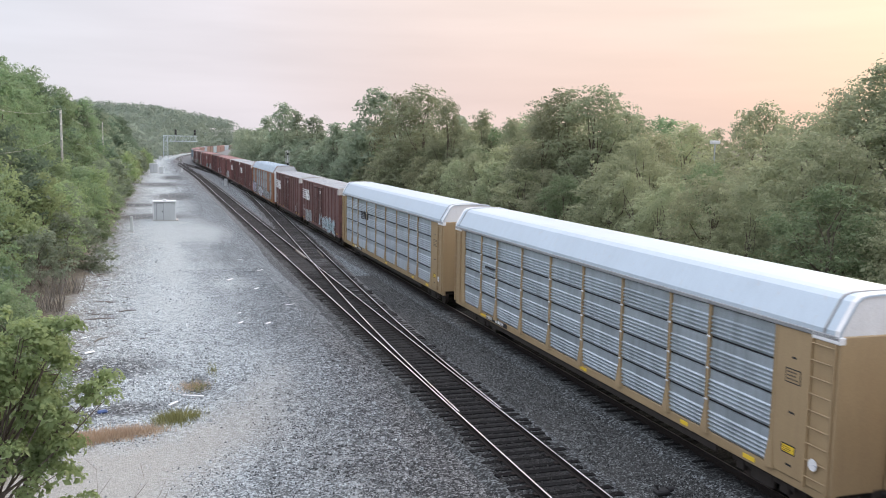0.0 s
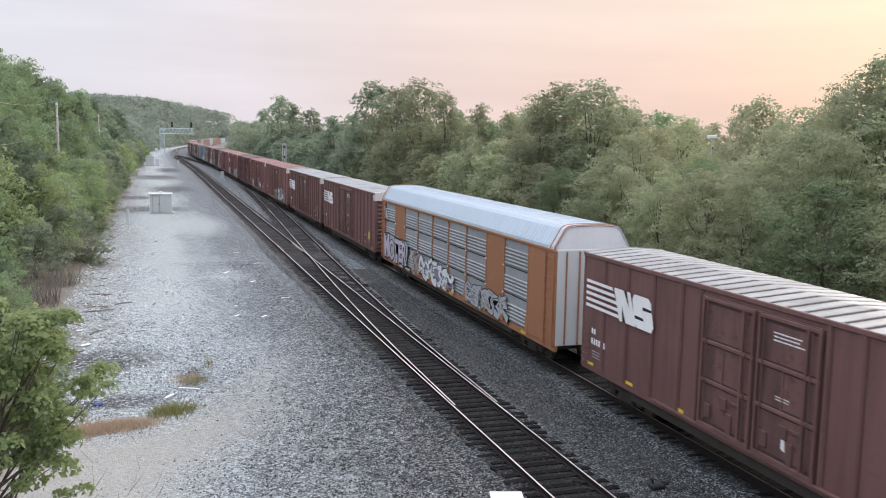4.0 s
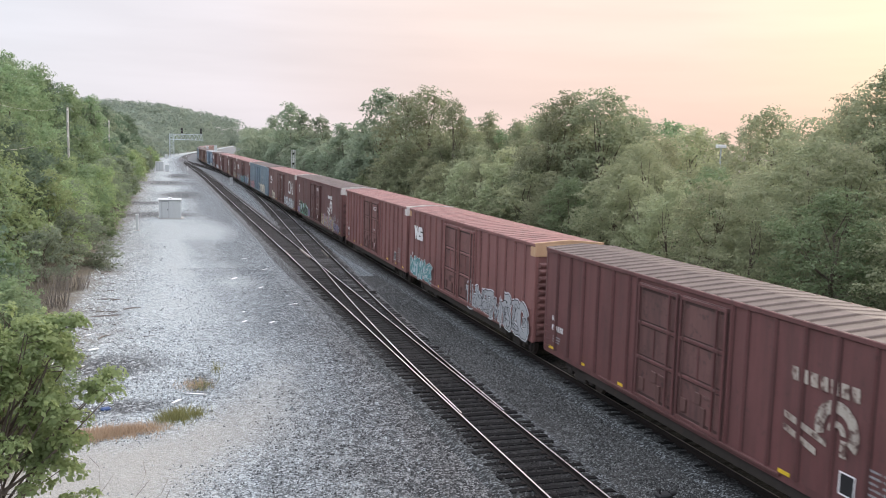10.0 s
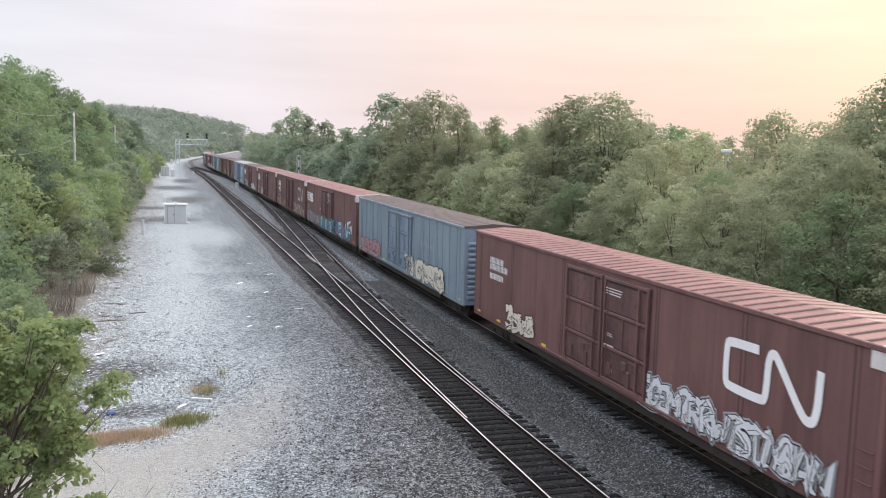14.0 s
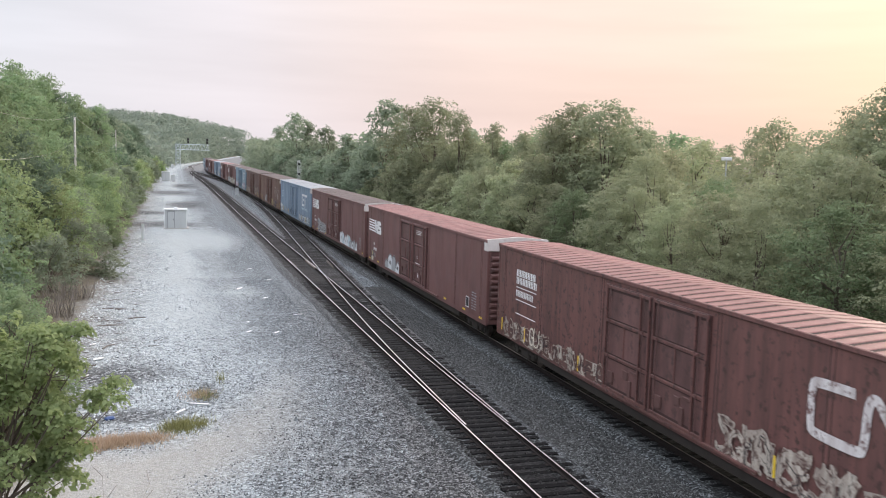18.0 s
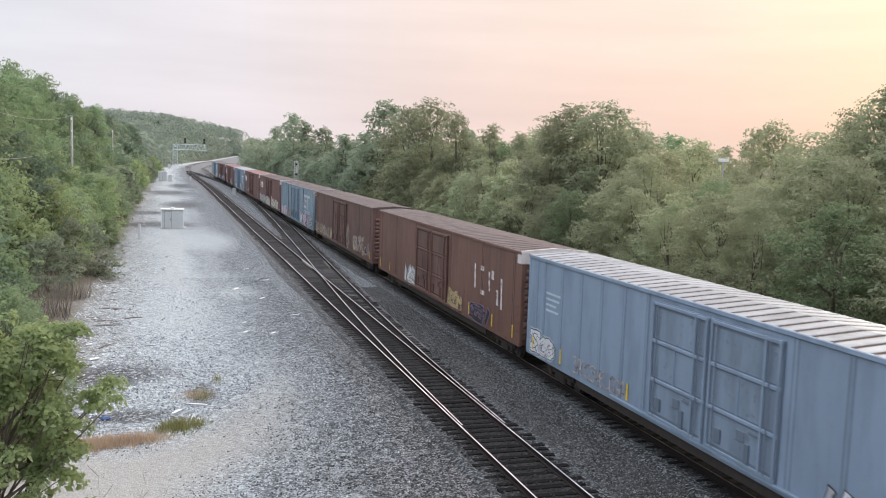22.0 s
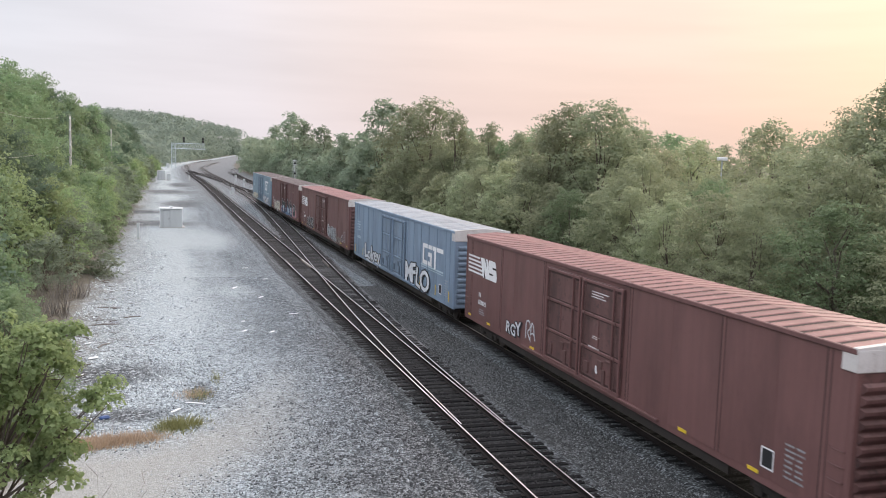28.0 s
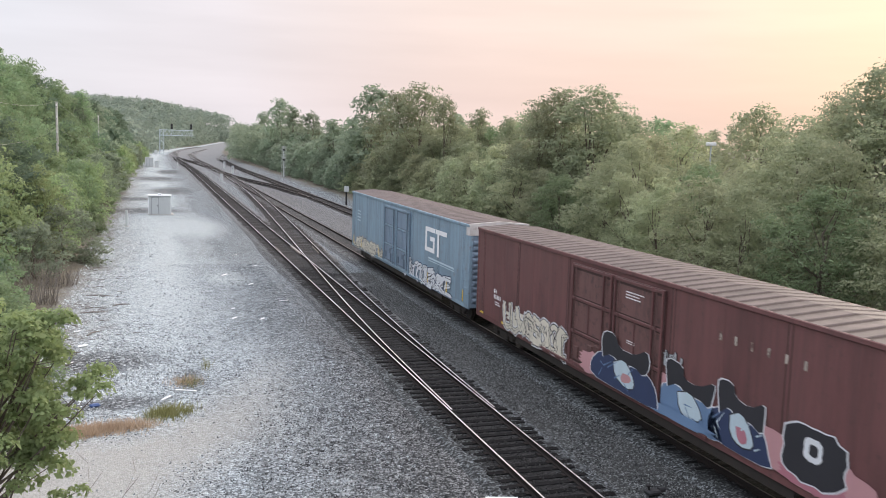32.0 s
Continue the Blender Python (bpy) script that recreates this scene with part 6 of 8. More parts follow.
def build_train():
    G, S = spray_letters, striped_emblem
    tan_posts = [12.15, 9.75, 7.75, 4.85, 2.0, -0.8, -3.65, -6.55, -8.55, -11.35]
    lead = hitch(autorack("tan auto rack car with ridged silver panels and pale roof", M_TAN, tan_posts), -363.0, -334.2, 13.5)
    a1 = hitch(autorack("tan-framed auto rack car with ridged silver panels and pale arched roof", M_TAN, tan_posts), -334.2, -304.7, 13.5)
    a2 = hitch(autorack("tan-framed auto rack car with silver panels and a small dark emblem", M_TAN, tan_posts), -304.7, -276.0, 13.5)
    g = Geo()
    for i in range(5):
        g.flat([(6.7, 3.82 - i * 0.12), (5.75, 3.82 - i * 0.12), (5.65, 3.75 - i * 0.12), (6.7, 3.75 - i * 0.12)][::-1], -1.535)
    g.flat(slanted(5.7, 3.86, 0.6, 0.56, 0.4), -1.535)
    g.flat(slanted(5.0, 3.86, 0.5, 0.56, 0.4), -1.535)
    part("emblem", g, M_BLACK, a2, "small dark striped emblem")
    bars(a1, 9.2, 3.3, 1.9, 0.3, 1, 44, -1.535, M_SLOT, "faded_emblem")
    for rack in (lead, a1, a2):
        for z, k in ((3.95, 0.16), (2.6, 0.2), (1.3, 0.2)):
            part("small_mark", Geo().flat([(-11.95, z), (-11.95 - k, z), (-11.95 - k, z - 0.05), (-11.95, z - 0.05)][::-1], -1.545), M_BLACK, rack)
        for z, w, h, fill in ((3.65, 0.55, 0.36, M_TAN), (1.78, 0.5, 0.24, M_YELLOW)):
            plate = part("data_plate", Geo().flat([(-11.75, z), (-11.75 - w, z), (-11.75 - w, z - h), (-11.75, z - h)][::-1], -1.543), M_BLACK, rack, "small framed data plate")
            part("plate_face", Geo().flat([(-11.78, z - 0.03), (-11.72 - w, z - 0.03), (-11.72 - w, z - h + 0.03), (-11.78, z - h + 0.03)][::-1], -1.547), fill, plate)
            bars(rack, -11.82, z - 0.07, w - 0.16, h - 0.1, 3, 8 + int(10 * z), -1.551, M_BLACK)
        part("round_sticker", Geo().flat([(-12.95 + 0.15 * math.cos(0.628 * i), 1.6 + 0.15 * math.sin(0.628 * i)) for i in range(10)], -1.62, 0.01), M_WHITE, rack, "small white round sticker")
        bars(rack, -13.0, 1.62, 0.1, 0.1, 1, 5, -1.626, SPRAY["blue"])
        for s in (-1, 1):
            part("end_cap", Geo().soft_box(-1.58, s * 12.6, 4.55, -1.4, s * 13.52, 4.73, 0.02), M_WHITE, rack, "white end cap")
    b1 = mid("oxide-red ribbed boxcar with white striped emblem and sprayed lettering", -276.0, -254.6, "oxide", M_ROOF_PALE, gap=1.55)
    S(b1, H60 - 0.45, 4.08, 1.12, -1.588)
    data_marks(b1, H60, 10)
    door_marks(b1, 12)
    G(b1, H60 - 2.6, 1.05, 2.0, 3.4, 5, "silver", "white", 1, -1.58, back="pale")
    G(b1, H60 - 10.2, 1.05, 2.15, 7.6, 8, "pale", "white", 2, -1.58, back="teal")
    b2 = mid("oxide-red ribbed boxcar with white striped emblem and pale roof", -254.6, -233.2, "oxide", M_ROOF_PALE, gap=1.55)
    S(b2, H60 - 0.35, 4.08, 1.12, -1.588)
    data_marks(b2, H60, 20)
    door_marks(b2, 22)
    a3 = hitch(autorack("rusty orange auto rack car with grey ridged panels and sprayed lettering", M_ORANGE, [12.7, 10.1, 7.95, 5.15, 2.35, -0.45, -3.25, -6.05, -8.2, -10.9], solid_bays=(1, 7), rows=3, roof_mat=M_RACK_ROOF, panel_mat=M_GALV_DULL, post_mat=M_ORANGE, door_mat=M_HUT), -233.2, -203.6, 13.5)
    g = Geo()
    fan(g, blob(random.Random(4), 12.8, 6.8, 0.95, 2.75, 40, 0.15), -1.604)
    part("sprayed_backing", g, SPRAY["silver"], a3, "cloud of silver paint")
    spray_word(a3, "MOTER", 12.5, 1.12, 1.85, 5.3, "lilac", "black", -1.612)
    g = Geo()
    ribbon(g, [(12.4, 2.62), (11.6, 2.68), (9.0, 2.62), (7.2, 2.66), (7.0, 2.2), (6.95, 1.2)], 0.07, -1.63)
    part("sprayed_frame", g, SPRAY["black"], a3, "black line round the sprayed word")
    G(a3, 6.2, 1.0, 2.4, 1.3, 2, "worn", "white", 6, -1.58)
    G(a3, 4.8, 1.0, 2.1, 6.0, 6, "white", "black", 7, -1.58, back="violet")
    G(a3, -3.4, 1.0, 2.0, 5.4, 6, "silver", "black", 8, -1.58)
    G(a3, 12.9, 3.5, 4.4, 0.8, 2, "white", "pink", 9, -1.552)
    b3 = mid("clean oxide-red ribbed boxcar with white striped emblem and pale roof", -203.4, -182.6, "oxide_new", M_ROOF_PALE, gap=1.12)
    S(b3, H60 - 0.4, 4.05, 1.05, -1.588)
    data_marks(b3, H60, 30)
    door_marks(b3, 32)
    part("yellow_plate", Geo().soft_box(-1.535, -H60 + 1.9, 1.6, -1.505, -H60 + 1.45, 2.1, 0.004), M_YELLOW, b3, "yellow square plate")
    b4 = mid("clean dark oxide-red boxcar with close ribs and a pale roof", -182.6, -161.6, "oxide_new", M_ROOF_PALE, gap=1.1)
    S(b4, H60 - 0.35, 3.95, 1.05, -1.588)
    data_marks(b4, H60, 40)
    door_marks(b4, 42)
    b5 = mid("oxide-red boxcar with red roof, white end band and white sprayed lettering", -161.2, -139.6, "oxide_pink", M_ROOF_RED, gap=1.1)
    data_marks(b5, H60, 50)
    door_marks(b5, 52)
    G(b5, -2.5, 1.1, 2.5, 4.4, 6, "white", "black", 11, -1.59)
    G(b5, 0.3, 1.1, 2.0, 2.4, 4, "worn", "worn", 12, -1.64)
    G(b5, -7.2, 1.1, 1.8, 1.1, 3, "worn", "white", 112, -1.59)
    b6 = mid("oxide-red boxcar with red roof and white sprayed word", -140.0, -119.5, "oxide_pink", M_ROOF_RED, gap=1.1, white_rear=True)
    data_marks(b6, H60, 60)
    door_marks(b6, 62)
    G(b6, H60 - 4.0, 1.1, 2.1, 1.9, 3, "pale", "white", 13, -1.58)
    G(b6, H60 - 11.7, 1.25, 2.5, 0.8, 1, "silver", "pale", 14, -1.58)
    spray_word(b6, "Kehr", H60 - 12.9, 1.35, 1.0, 2.2, "white", "black", -1.60)
    b7 = mid("dark worn boxcar with faded white ring emblem", -119.5, -98.3, "oxide_dark", M_ROOF_BROWN, gap=1.1, white_front=False)
    wheel_emblem(b7, -4.75, 3.42, 0.98, True)
    data_marks(b7, H60, 70)
    b8 = mid("oxide-red boxcar with rusty cream end band, white emblem and sprayed lettering", -98.3, -78.4, "oxide_pink", M_ROOF_RED, gap=1.1, white_rear=True, yellow_end=True)
    striped_emblem(b8, H60 + 0.2, 4.05, 0.85, -1.6, stripes=False)
    data_marks(b8, H60, 80)
    G(b8, H60 - 0.4, 1.0, 2.3, 4.4, 6, "teal", "white", 15, -1.58, back="pale")
    G(b8, H60 - 11.2, 1.0, 2.3, 7.6, 9, "silver", "white", 16, -1.58)
    b9 = mid("faded red boxcar with close ribs and white corner bands", -78.4, -58.0, "oxide_pink", M_ROOF_RED, gap=1.1, white_rear=True)
    data_marks(b9, H60, 90)
    door_marks(b9, 92)
    c1 = big("long smooth maroon boxcar with white ring emblem and sprayed green word", -57.75, -29.15, "oxide_dark", M_ROOF_BROWN)
    wheel_emblem(c1, -6.55, 3.62, 0.92)
    ringg = Geo()
    ring(ringg, 11.15, 3.72, 0.2, 0.33, 0, 360, -1.53, 16)
    ringg.flat([(11.4, 4.16), (10.9, 4.16), (10.9, 4.1), (11.4, 4.1)][::-1], -1.53)
    ringg.flat([(11.4, 3.34), (10.9, 3.34), (10.9, 3.28), (11.4, 3.28)][::-1], -1.53)
    part("small_emblem", ringg, M_WHITE_MARK, c1, "small white ring emblem")
    spray_word(c1, "Dvide", 10.05, 1.16, 1.45, 4.85, "black", "green", -1.55)
    for k, (y0, y1, z1, col) in enumerate(((12.6, 9.6, 1.75, "violet"), (11.2, 4.6, 2.3, "pale"), (9.4, 7.0, 1.7, "green"), (6.2, 3.5, 1.9, "violet"), (10.6, 5.2, 1.5, "teal"))):
        cloud = Geo()
        fan(cloud, blob(random.Random(60 + k), y0, y1, 1.02, z1, 40, 0.3), -1.5315 - 0.0012 * k)
        part("sprayed_backing", cloud, SPRAY[col], c1, "cloud of sprayed paint")
    G(c1, -3.1, 1.05, 2.15, 6.6, 14, "gold+worn+rose+gold+violet", "cream", 17, -1.54, back="violet")
    G(c1, -9.6, 1.05, 1.75, 2.6, 5, "violet+navy+blue", "lilac", 18)
    bars(c1, -9.9, 2.5, 0.8, 0.6, 4, 103, material=SPRAY["silver"])
    data_marks(c1, H86, 100, boxed=False)
    door_marks(c1, 102)
    cn1 = big("long maroon boxcar with white band emblem and pale sprayed lettering", -29.4, -1.9, "oxide", M_ROOF_RED, shift=-0.65)
    noodle_emblem(cn1, -7.5, 4.08)
    G(cn1, -3.1, 1.05, 2.0, 8.6, 14, "white", "silver", 19)
    G(cn1, 9.0, 1.05, 2.0, 3.2, 4, "cream", "black", 20)
    bars(cn1, 11.1, 3.95, 2.2, 0.62, 2, 110, name="car_lettering", digits=True)
    bars(cn1, 11.1, 3.2, 2.0, 0.3, 1, 113, name="car_number", digits=True)
    door_marks(cn1, 112)
    gb = big("long grey-blue boxcar with ribs, rust stains and sprayed lettering", -1.2, 26.4, "grey_blue", M_ROOF_BROWN, gap=1.3, white_front=False)
    G(gb, H86 - 14.8, 1.05, 2.2, 8.2, 8, "cream", "black", 21, -1.56, back="silver")
    G(gb, H86 - 1.0, 1.05, 2.0, 6.5, 7, "pink", "navy", 22, -1.56)
    for k in range(6):
        bars(gb, H86 - 18.5 - 0.5 * k, 3.4, 0.08, 0.3, 1, 120 + k, -1.56, SPRAY["silver"], name="faded_emblem", digits=True)
    ns2 = big("long maroon boxcar with striped emblem and a band of sprayed lettering", 26.4, 54.4, "oxide_new", M_ROOF_RED)
    S(ns2, H86 - 0.25, 3.95)
    G(ns2, H86 - 0.5, 1.0, 2.1, 8.9, 12, "silver+violet+green+gold+silver+violet", "black", 23, back="violet")
    G(ns2, H86 - 9.4, 1.0, 2.2, 7.6, 11, "teal+pale+teal+blue", "black", 24, -1.645, back="teal")
    G(ns2, H86 - 16.6, 1.0, 2.3, 7.6, 8, "teal+violet+blue+pale", "navy", 25, back="blue")
    G(ns2, H86 - 23.0, 1.6, 2.7, 1.9, 3, "white", "black", 26)
    tag(ns2, -0.2, 4.05, 4.5, 1.05, 27, "white", -1.63)
    tag(ns2, -0.3, 3.6, 4.0, 0.95, 127, "white", -1.63)
    tag(ns2, 12.4, 2.1, 2.6, 0.9, 128)
    tag(ns2, 4.6, 2.2, 2.7, 0.9, 129)
    cn2 = big("long maroon boxcar with peeling paint and worn white band emblem", 54.4, 82.8, "oxide_peel", M_ROOF_RED, shift=-0.65, upright=True)
    noodle_emblem(cn2, -7.62, 4.05, 1.0, True)
    bars(cn2, 11.0, 4.1, 2.3, 0.66, 2, 130, name="car_lettering", digits=True)
    bars(cn2, 11.0, 3.2, 2.1, 0.3, 1, 133, name="car_number", digits=True)
    for z in (3.35, 2.8, 2.2):
        part("lettering_rule", Geo().flat([(11.0, z), (8.8, z), (8.8, z - 0.04), (11.0, z - 0.04)][::-1], -1.53), M_WHITE_MARK, cn2)
    G(cn2, 12.2, 1.05, 1.75, 9.6, 18, "worn+oxide+worn+oxide", "worn", 28)
    tag(cn2, 9.4, 1.1, 1.9, 1.0, 228, "cream", -1.548, 0.07)
    G(cn2, -4.2, 1.05, 2.1, 7.0, 12, "worn", "white", 29)
    G(cn2, -11.0, 1.05, 1.9, 1.6, 4, "worn", "silver", 30)
    ns3 = big("long maroon boxcar with striped emblem and silver sprayed lettering", 82.8, 110.5, "oxide_new", M_ROOF_RED)
    S(ns3, H86 - 0.35, 4.05)
    data_marks(ns3, H86, 140)
    door_marks(ns3, 142)
    for k, (y0, y1, z0, z1, col) in enumerate(((12.0, 11.1, 1.0, 1.85, "black"), (11.92, 11.18, 1.04, 1.4, "cream"), (11.85, 11.25, 1.42, 1.8, "worn"), (11.75, 11.4, 1.5, 1.68, "gold"))):
        lump = Geo()
        fan(lump, blob(random.Random(40 + k), y0, y1, z0, z1, 22, 0.16), -1.5345 - 0.002 * k)
        part("sprayed_shape", lump, SPRAY[col], ns3, "small cream sprayed lump")
    dome_letters(ns3, 7.5, 1.08, 1.0, 4.0, 4, ("silver", "white"), "black", 31)
    ns4 = big("long maroon boxcar with striped emblem and white sprayed lettering", 110.5, 138.3, "oxide_new", M_ROOF_BROWN)
    S(ns4, H86 - 0.4, 4.05)
    data_marks(ns4, H86, 150, boxed=False)
    door_marks(ns4, 152)
    G(ns4, H86 - 4.0, 1.1, 2.1, 4.4, 6, "silver", "white", 32)
    part("sprayed_backing", Geo().flat([(-2.3, 1.03), (-2.35, 2.1), (-3.1, 1.75), (-4.2, 1.5), (-8.0, 1.2), (-10.6, 1.03)][::-1], -1.532), SPRAY["silver"], ns4, "cloud of sprayed paint")
    dome_letters(ns4, -2.5, 1.05, 1.15, 5.2, 6, ("white", "white", "pale"), "silver", 33)
    dome_letters(ns4, -7.5, 1.05, 0.85, 3.0, 4, ("silver", "white"), "black", 133, -1.544)
    gt1 = big("long sky-blue boxcar with white frame emblem", 138.3, 165.8, "blue", M_ROOF_PALE, upright=True, gap=1.62)
    frame_emblem(gt1, H86 - 20.1, 4.1)
    emblem_rules(gt1)
    G(gt1, -4.6, 1.05, 1.7, 8.0, 12, "silver+white+pale", "black", 34)
    G(gt1, 12.7, 1.1, 1.9, 2.0, 3, "white", "pale", 35)
    tag(gt1, 8.8, 1.1, 1.7, 4.0, 135, "worn")
    bars(gt1, 11.4, 3.7, 1.3, 0.9, 4, 160, material=SPRAY["pale"], name="car_lettering")
    cn3 = big("long rusty brown boxcar with flaking white emblem", 165.8, 193.0, "brown", M_ROOF_BROWN, upright=True)
    for k, (d, z, w, h) in enumerate(((20.5, 3.75, 0.2, 1.2), (21.4, 3.75, 0.45, 0.22), (21.5, 2.6, 0.5, 0.22), (22.5, 3.6, 0.2, 0.9), (22.9, 3.7, 0.3, 0.4), (23.6, 2.9, 0.25, 0.7), (24.1, 3.5, 0.2, 1.4))):
        part("flaked_emblem", Geo().flat(slanted(H86 - d, z, w, h, 0.05), -1.53), M_WORN_MARK, cn3, "flaking white emblem patch")
    G(cn3, 5.9, 1.1, 1.95, 2.3, 3, "white", "pale", 36)
    G(cn3, -3.1, 1.05, 1.9, 2.2, 4, "gold", "worn", 37)
    G(cn3, -6.7, 1.05, 1.8, 2.4, 4, "black", "violet", 38)
    b10 = big("long patched brown boxcar with dull sprayed lettering", 193.3, 221.9, "brown_patch", M_ROOF_BROWN, white_front=False, upright=True, half=12.8)
    G(b10, H86 - 0.4, 1.1, 2.1, 4.0, 7, "worn", "worn", 39)
    G(b10, H86 - 4.6, 1.1, 2.0, 5.0, 8, "worn", "silver", 40)
    G(b10, H86 - 16.3, 1.1, 2.9, 1.2, 3, "worn", "worn", 41)
    G(b10, H86 - 19.0, 1.3, 2.4, 4.0, 5, "worn", "pale", 42)
    data_marks(b10, H86, 170, rear=False)
    gt2 = big("long stained blue boxcar with white frame emblem and blue sprayed lettering", 221.6, 249.6, "blue_old", M_ROOF_BROWN, upright=True, end_paint=M_SHADED_END, band=M_STAINED_BAND)
    frame_emblem(gt2, -6.6, 4.24, 4.2, 1.4, worn=True)
    emblem_rules(gt2)
    for y in (-6.15, 6.1):
        part("seam_strip", Geo().soft_box(-1.535, y - 0.09, 1.05, -1.50, y + 0.09, 4.85, 0.006), M_RUST_STRIP, gt2, "rusty vertical seam strip")
    rnd = random.Random(77)
    for y in (-5.9, -6.8, -8.1, -9.9, -10.6, -12.3, 3.4, 8.3):
        part("rust_patch", Geo().soft_box(-1.5655, y - rnd.uniform(0.1, 0.35), 4.83, -1.555, y, 4.99, 0.003), M_RUST_STRIP, gt2, "rusted patch on the eave")
    G(gt2, -3.4, 1.05, 2.25, 3.9, 4, "blue+white+navy+lilac", "white", 43, back="violet")
    G(gt2, -7.2, 1.05, 2.2, 3.9, 4, "lilac+navy+rose+violet", "white", 143, back="violet")
    spray_word(gt2, "D30", -11.05, 1.2, 1.15, 1.75, "pale", "black", -1.545)
    G(gt2, 12.4, 1.0, 1.95, 5.0, 6, "lilac+white+rose", "white", 44, back="lilac")
    G(gt2, 7.4, 1.0, 1.8, 4.2, 6, "worn", "pale", 144)
    tag(gt2, 2.0, 1.3, 2.0, 1.0, 145, "black", -1.64, 0.06)
    tag(gt2, -0.4, 1.3, 2.0, 1.2, 146, "black", -1.64, 0.06)
    ns5 = big("long maroon boxcar with striped emblem over pale blue sprayed lettering", 249.6, 277.2, "oxide_new", M_ROOF_BROWN)
    S(ns5, H86 - 1.1, 4.1)
    G(ns5, H86 - 0.3, 1.0, 2.2, 9.5, 9, "cream+pale+silver", "black", 45, back="pale")
    G(ns5, H86 - 10.0, 1.0, 2.2, 6.0, 6, "cream", "navy", 46, -1.64, back="pale")
    G(ns5, H86 - 16.2, 1.0, 2.2, 8.2, 8, "cream", "black", 47, back="pale")
    ns6 = big("long clean maroon boxcar with striped emblem and small white tags", 277.2, 305.1, "oxide_new", M_ROOF_RED)
    S(ns6, H86 - 0.35, 4.1)
    data_marks(ns6, H86, 180)
    door_marks(ns6, 182)
    spray_word(ns6, "RGY", 7.5, 1.28, 0.72, 1.7, "white", "black", -1.54)
    tag(ns6, 5.3, 1.35, 2.2, 0.9, 49, "white", -1.54, 0.06)
    gt3 = big("long clean sky-blue boxcar with white frame emblem and white sprayed words", 305.2, 333.2, "blue", M_ROOF_PALE, upright=True, gap=1.62, half=12.85)
    frame_emblem(gt3, -6.9, 3.78, 4.0, 1.2)
    emblem_rules(gt3)
    spray_word(gt3, "Lokey", 8.65, 1.14, 1.32, 5.0, "white", "black", -1.545)
    g = Geo()
    ribbon(g, [(8.6, 1.2), (8.2, 1.04), (6.6, 1.0), (4.4, 1.03), (3.4, 1.12)], [0.06, 0.16, 0.2, 0.18, 0.06], -1.536)
    part("sprayed_swoosh", g, SPRAY["white"], gt3, "white swoosh under the sprayed word")
    spray_word(gt3, "MFLO", -3.2, 1.05, 1.5, 5.1, "white", "black", -1.545)
    bars(gt3, 11.6, 3.6, 1.2, 0.8, 4, 190, material=SPRAY["pale"], name="car_lettering")
    bars(gt3, 11.6, 2.5, 1.3, 0.22, 1, 191, material=SPRAY["pale"], name="car_number", digits=True)
    data_marks(gt3, H86, 192, rear=False)
    ns7 = big("long clean maroon boxcar with striped emblem and silver sprayed lettering", 333.35, 361.85, "oxide_new", M_ROOF_RED, white_rear=True)
    S(ns7, H86 - 0.4, 4.0)
    data_marks(ns7, H86, 200)
    door_marks(ns7, 202)
    G(ns7, 8.9, 1.1, 2.15, 3.9, 6, "black", "white", 50)
    for r0, r1, col in ((0.0, 0.52, "silver"), (0.2, 0.26, "black"), (0.5, 0.56, "white")):
        eye = Geo()
        ring(eye, -3.95, 1.72, r0, r1, 0, 360, -1.545 - 0.004 * r0 - 0.001 * (r1 < 0.3), 22)
        part("sprayed_ring", eye, SPRAY[col], ns7, "round silver sprayed bubble")
    G(ns7, -4.5, 1.05, 2.15, 3.2, 4, "silver", "white", 51)
    G(ns7, -7.9, 1.05, 1.55, 1.8, 4, "worn", "white", 52)
    u1 = big("long maroon boxcar with large navy, blue and pink sprayed lettering", 361.9, 390.3, "oxide_dark", M_ROOF_BROWN)
    bars(u1, 11.0, 2.45, 0.3, 0.2, 1, 209, name="car_number", digits=True)
    bars(u1, 11.0, 2.2, 1.05, 0.2, 1, 210, name="car_number", digits=True)
    bars(u1, 10.9, 1.9, 0.7, 0.2, 2, 211)
    door_marks(u1, 212)
    G(u1, H86 - 3.6, 1.05, 2.1, 6.0, 7, "cream", "white", 53, back="cream")
    for k, (y0, y1, z1, col) in enumerate(((2.4, -0.6, 1.9, "pink"), (-0.4, -5.6, 2.3, "pink"), (-5.0, -11.9, 2.2, "pink"), (1.2, -6.2, 1.35, "blue"), (-8.2, -10.6, 1.6, "rose"))):
        cloud = Geo()
        fan(cloud, blob(random.Random(90 + k), y0, y1, 1.02, z1, 44, 0.25), (-1.635 if k in (0, 3) else -1.5315) - 0.001 * k)
        part("sprayed_backing", cloud, SPRAY[col], u1, "cloud of sprayed paint")
    crest_letter(u1, 1.0, 1.03, 3.8, 1.8, "black", "navy", "pink", 5, -1.645)
    crest_letter(u1, -2.9, 1.03, 3.0, 1.72, "black", "blue", "pale", 6)
    crest_letter(u1, -5.5, 1.03, 2.5, 1.82, "black", "navy", "rose", 7)
    G(u1, -3.0, 2.45, 2.95, 0.8, 3, "silver", "black", 58)
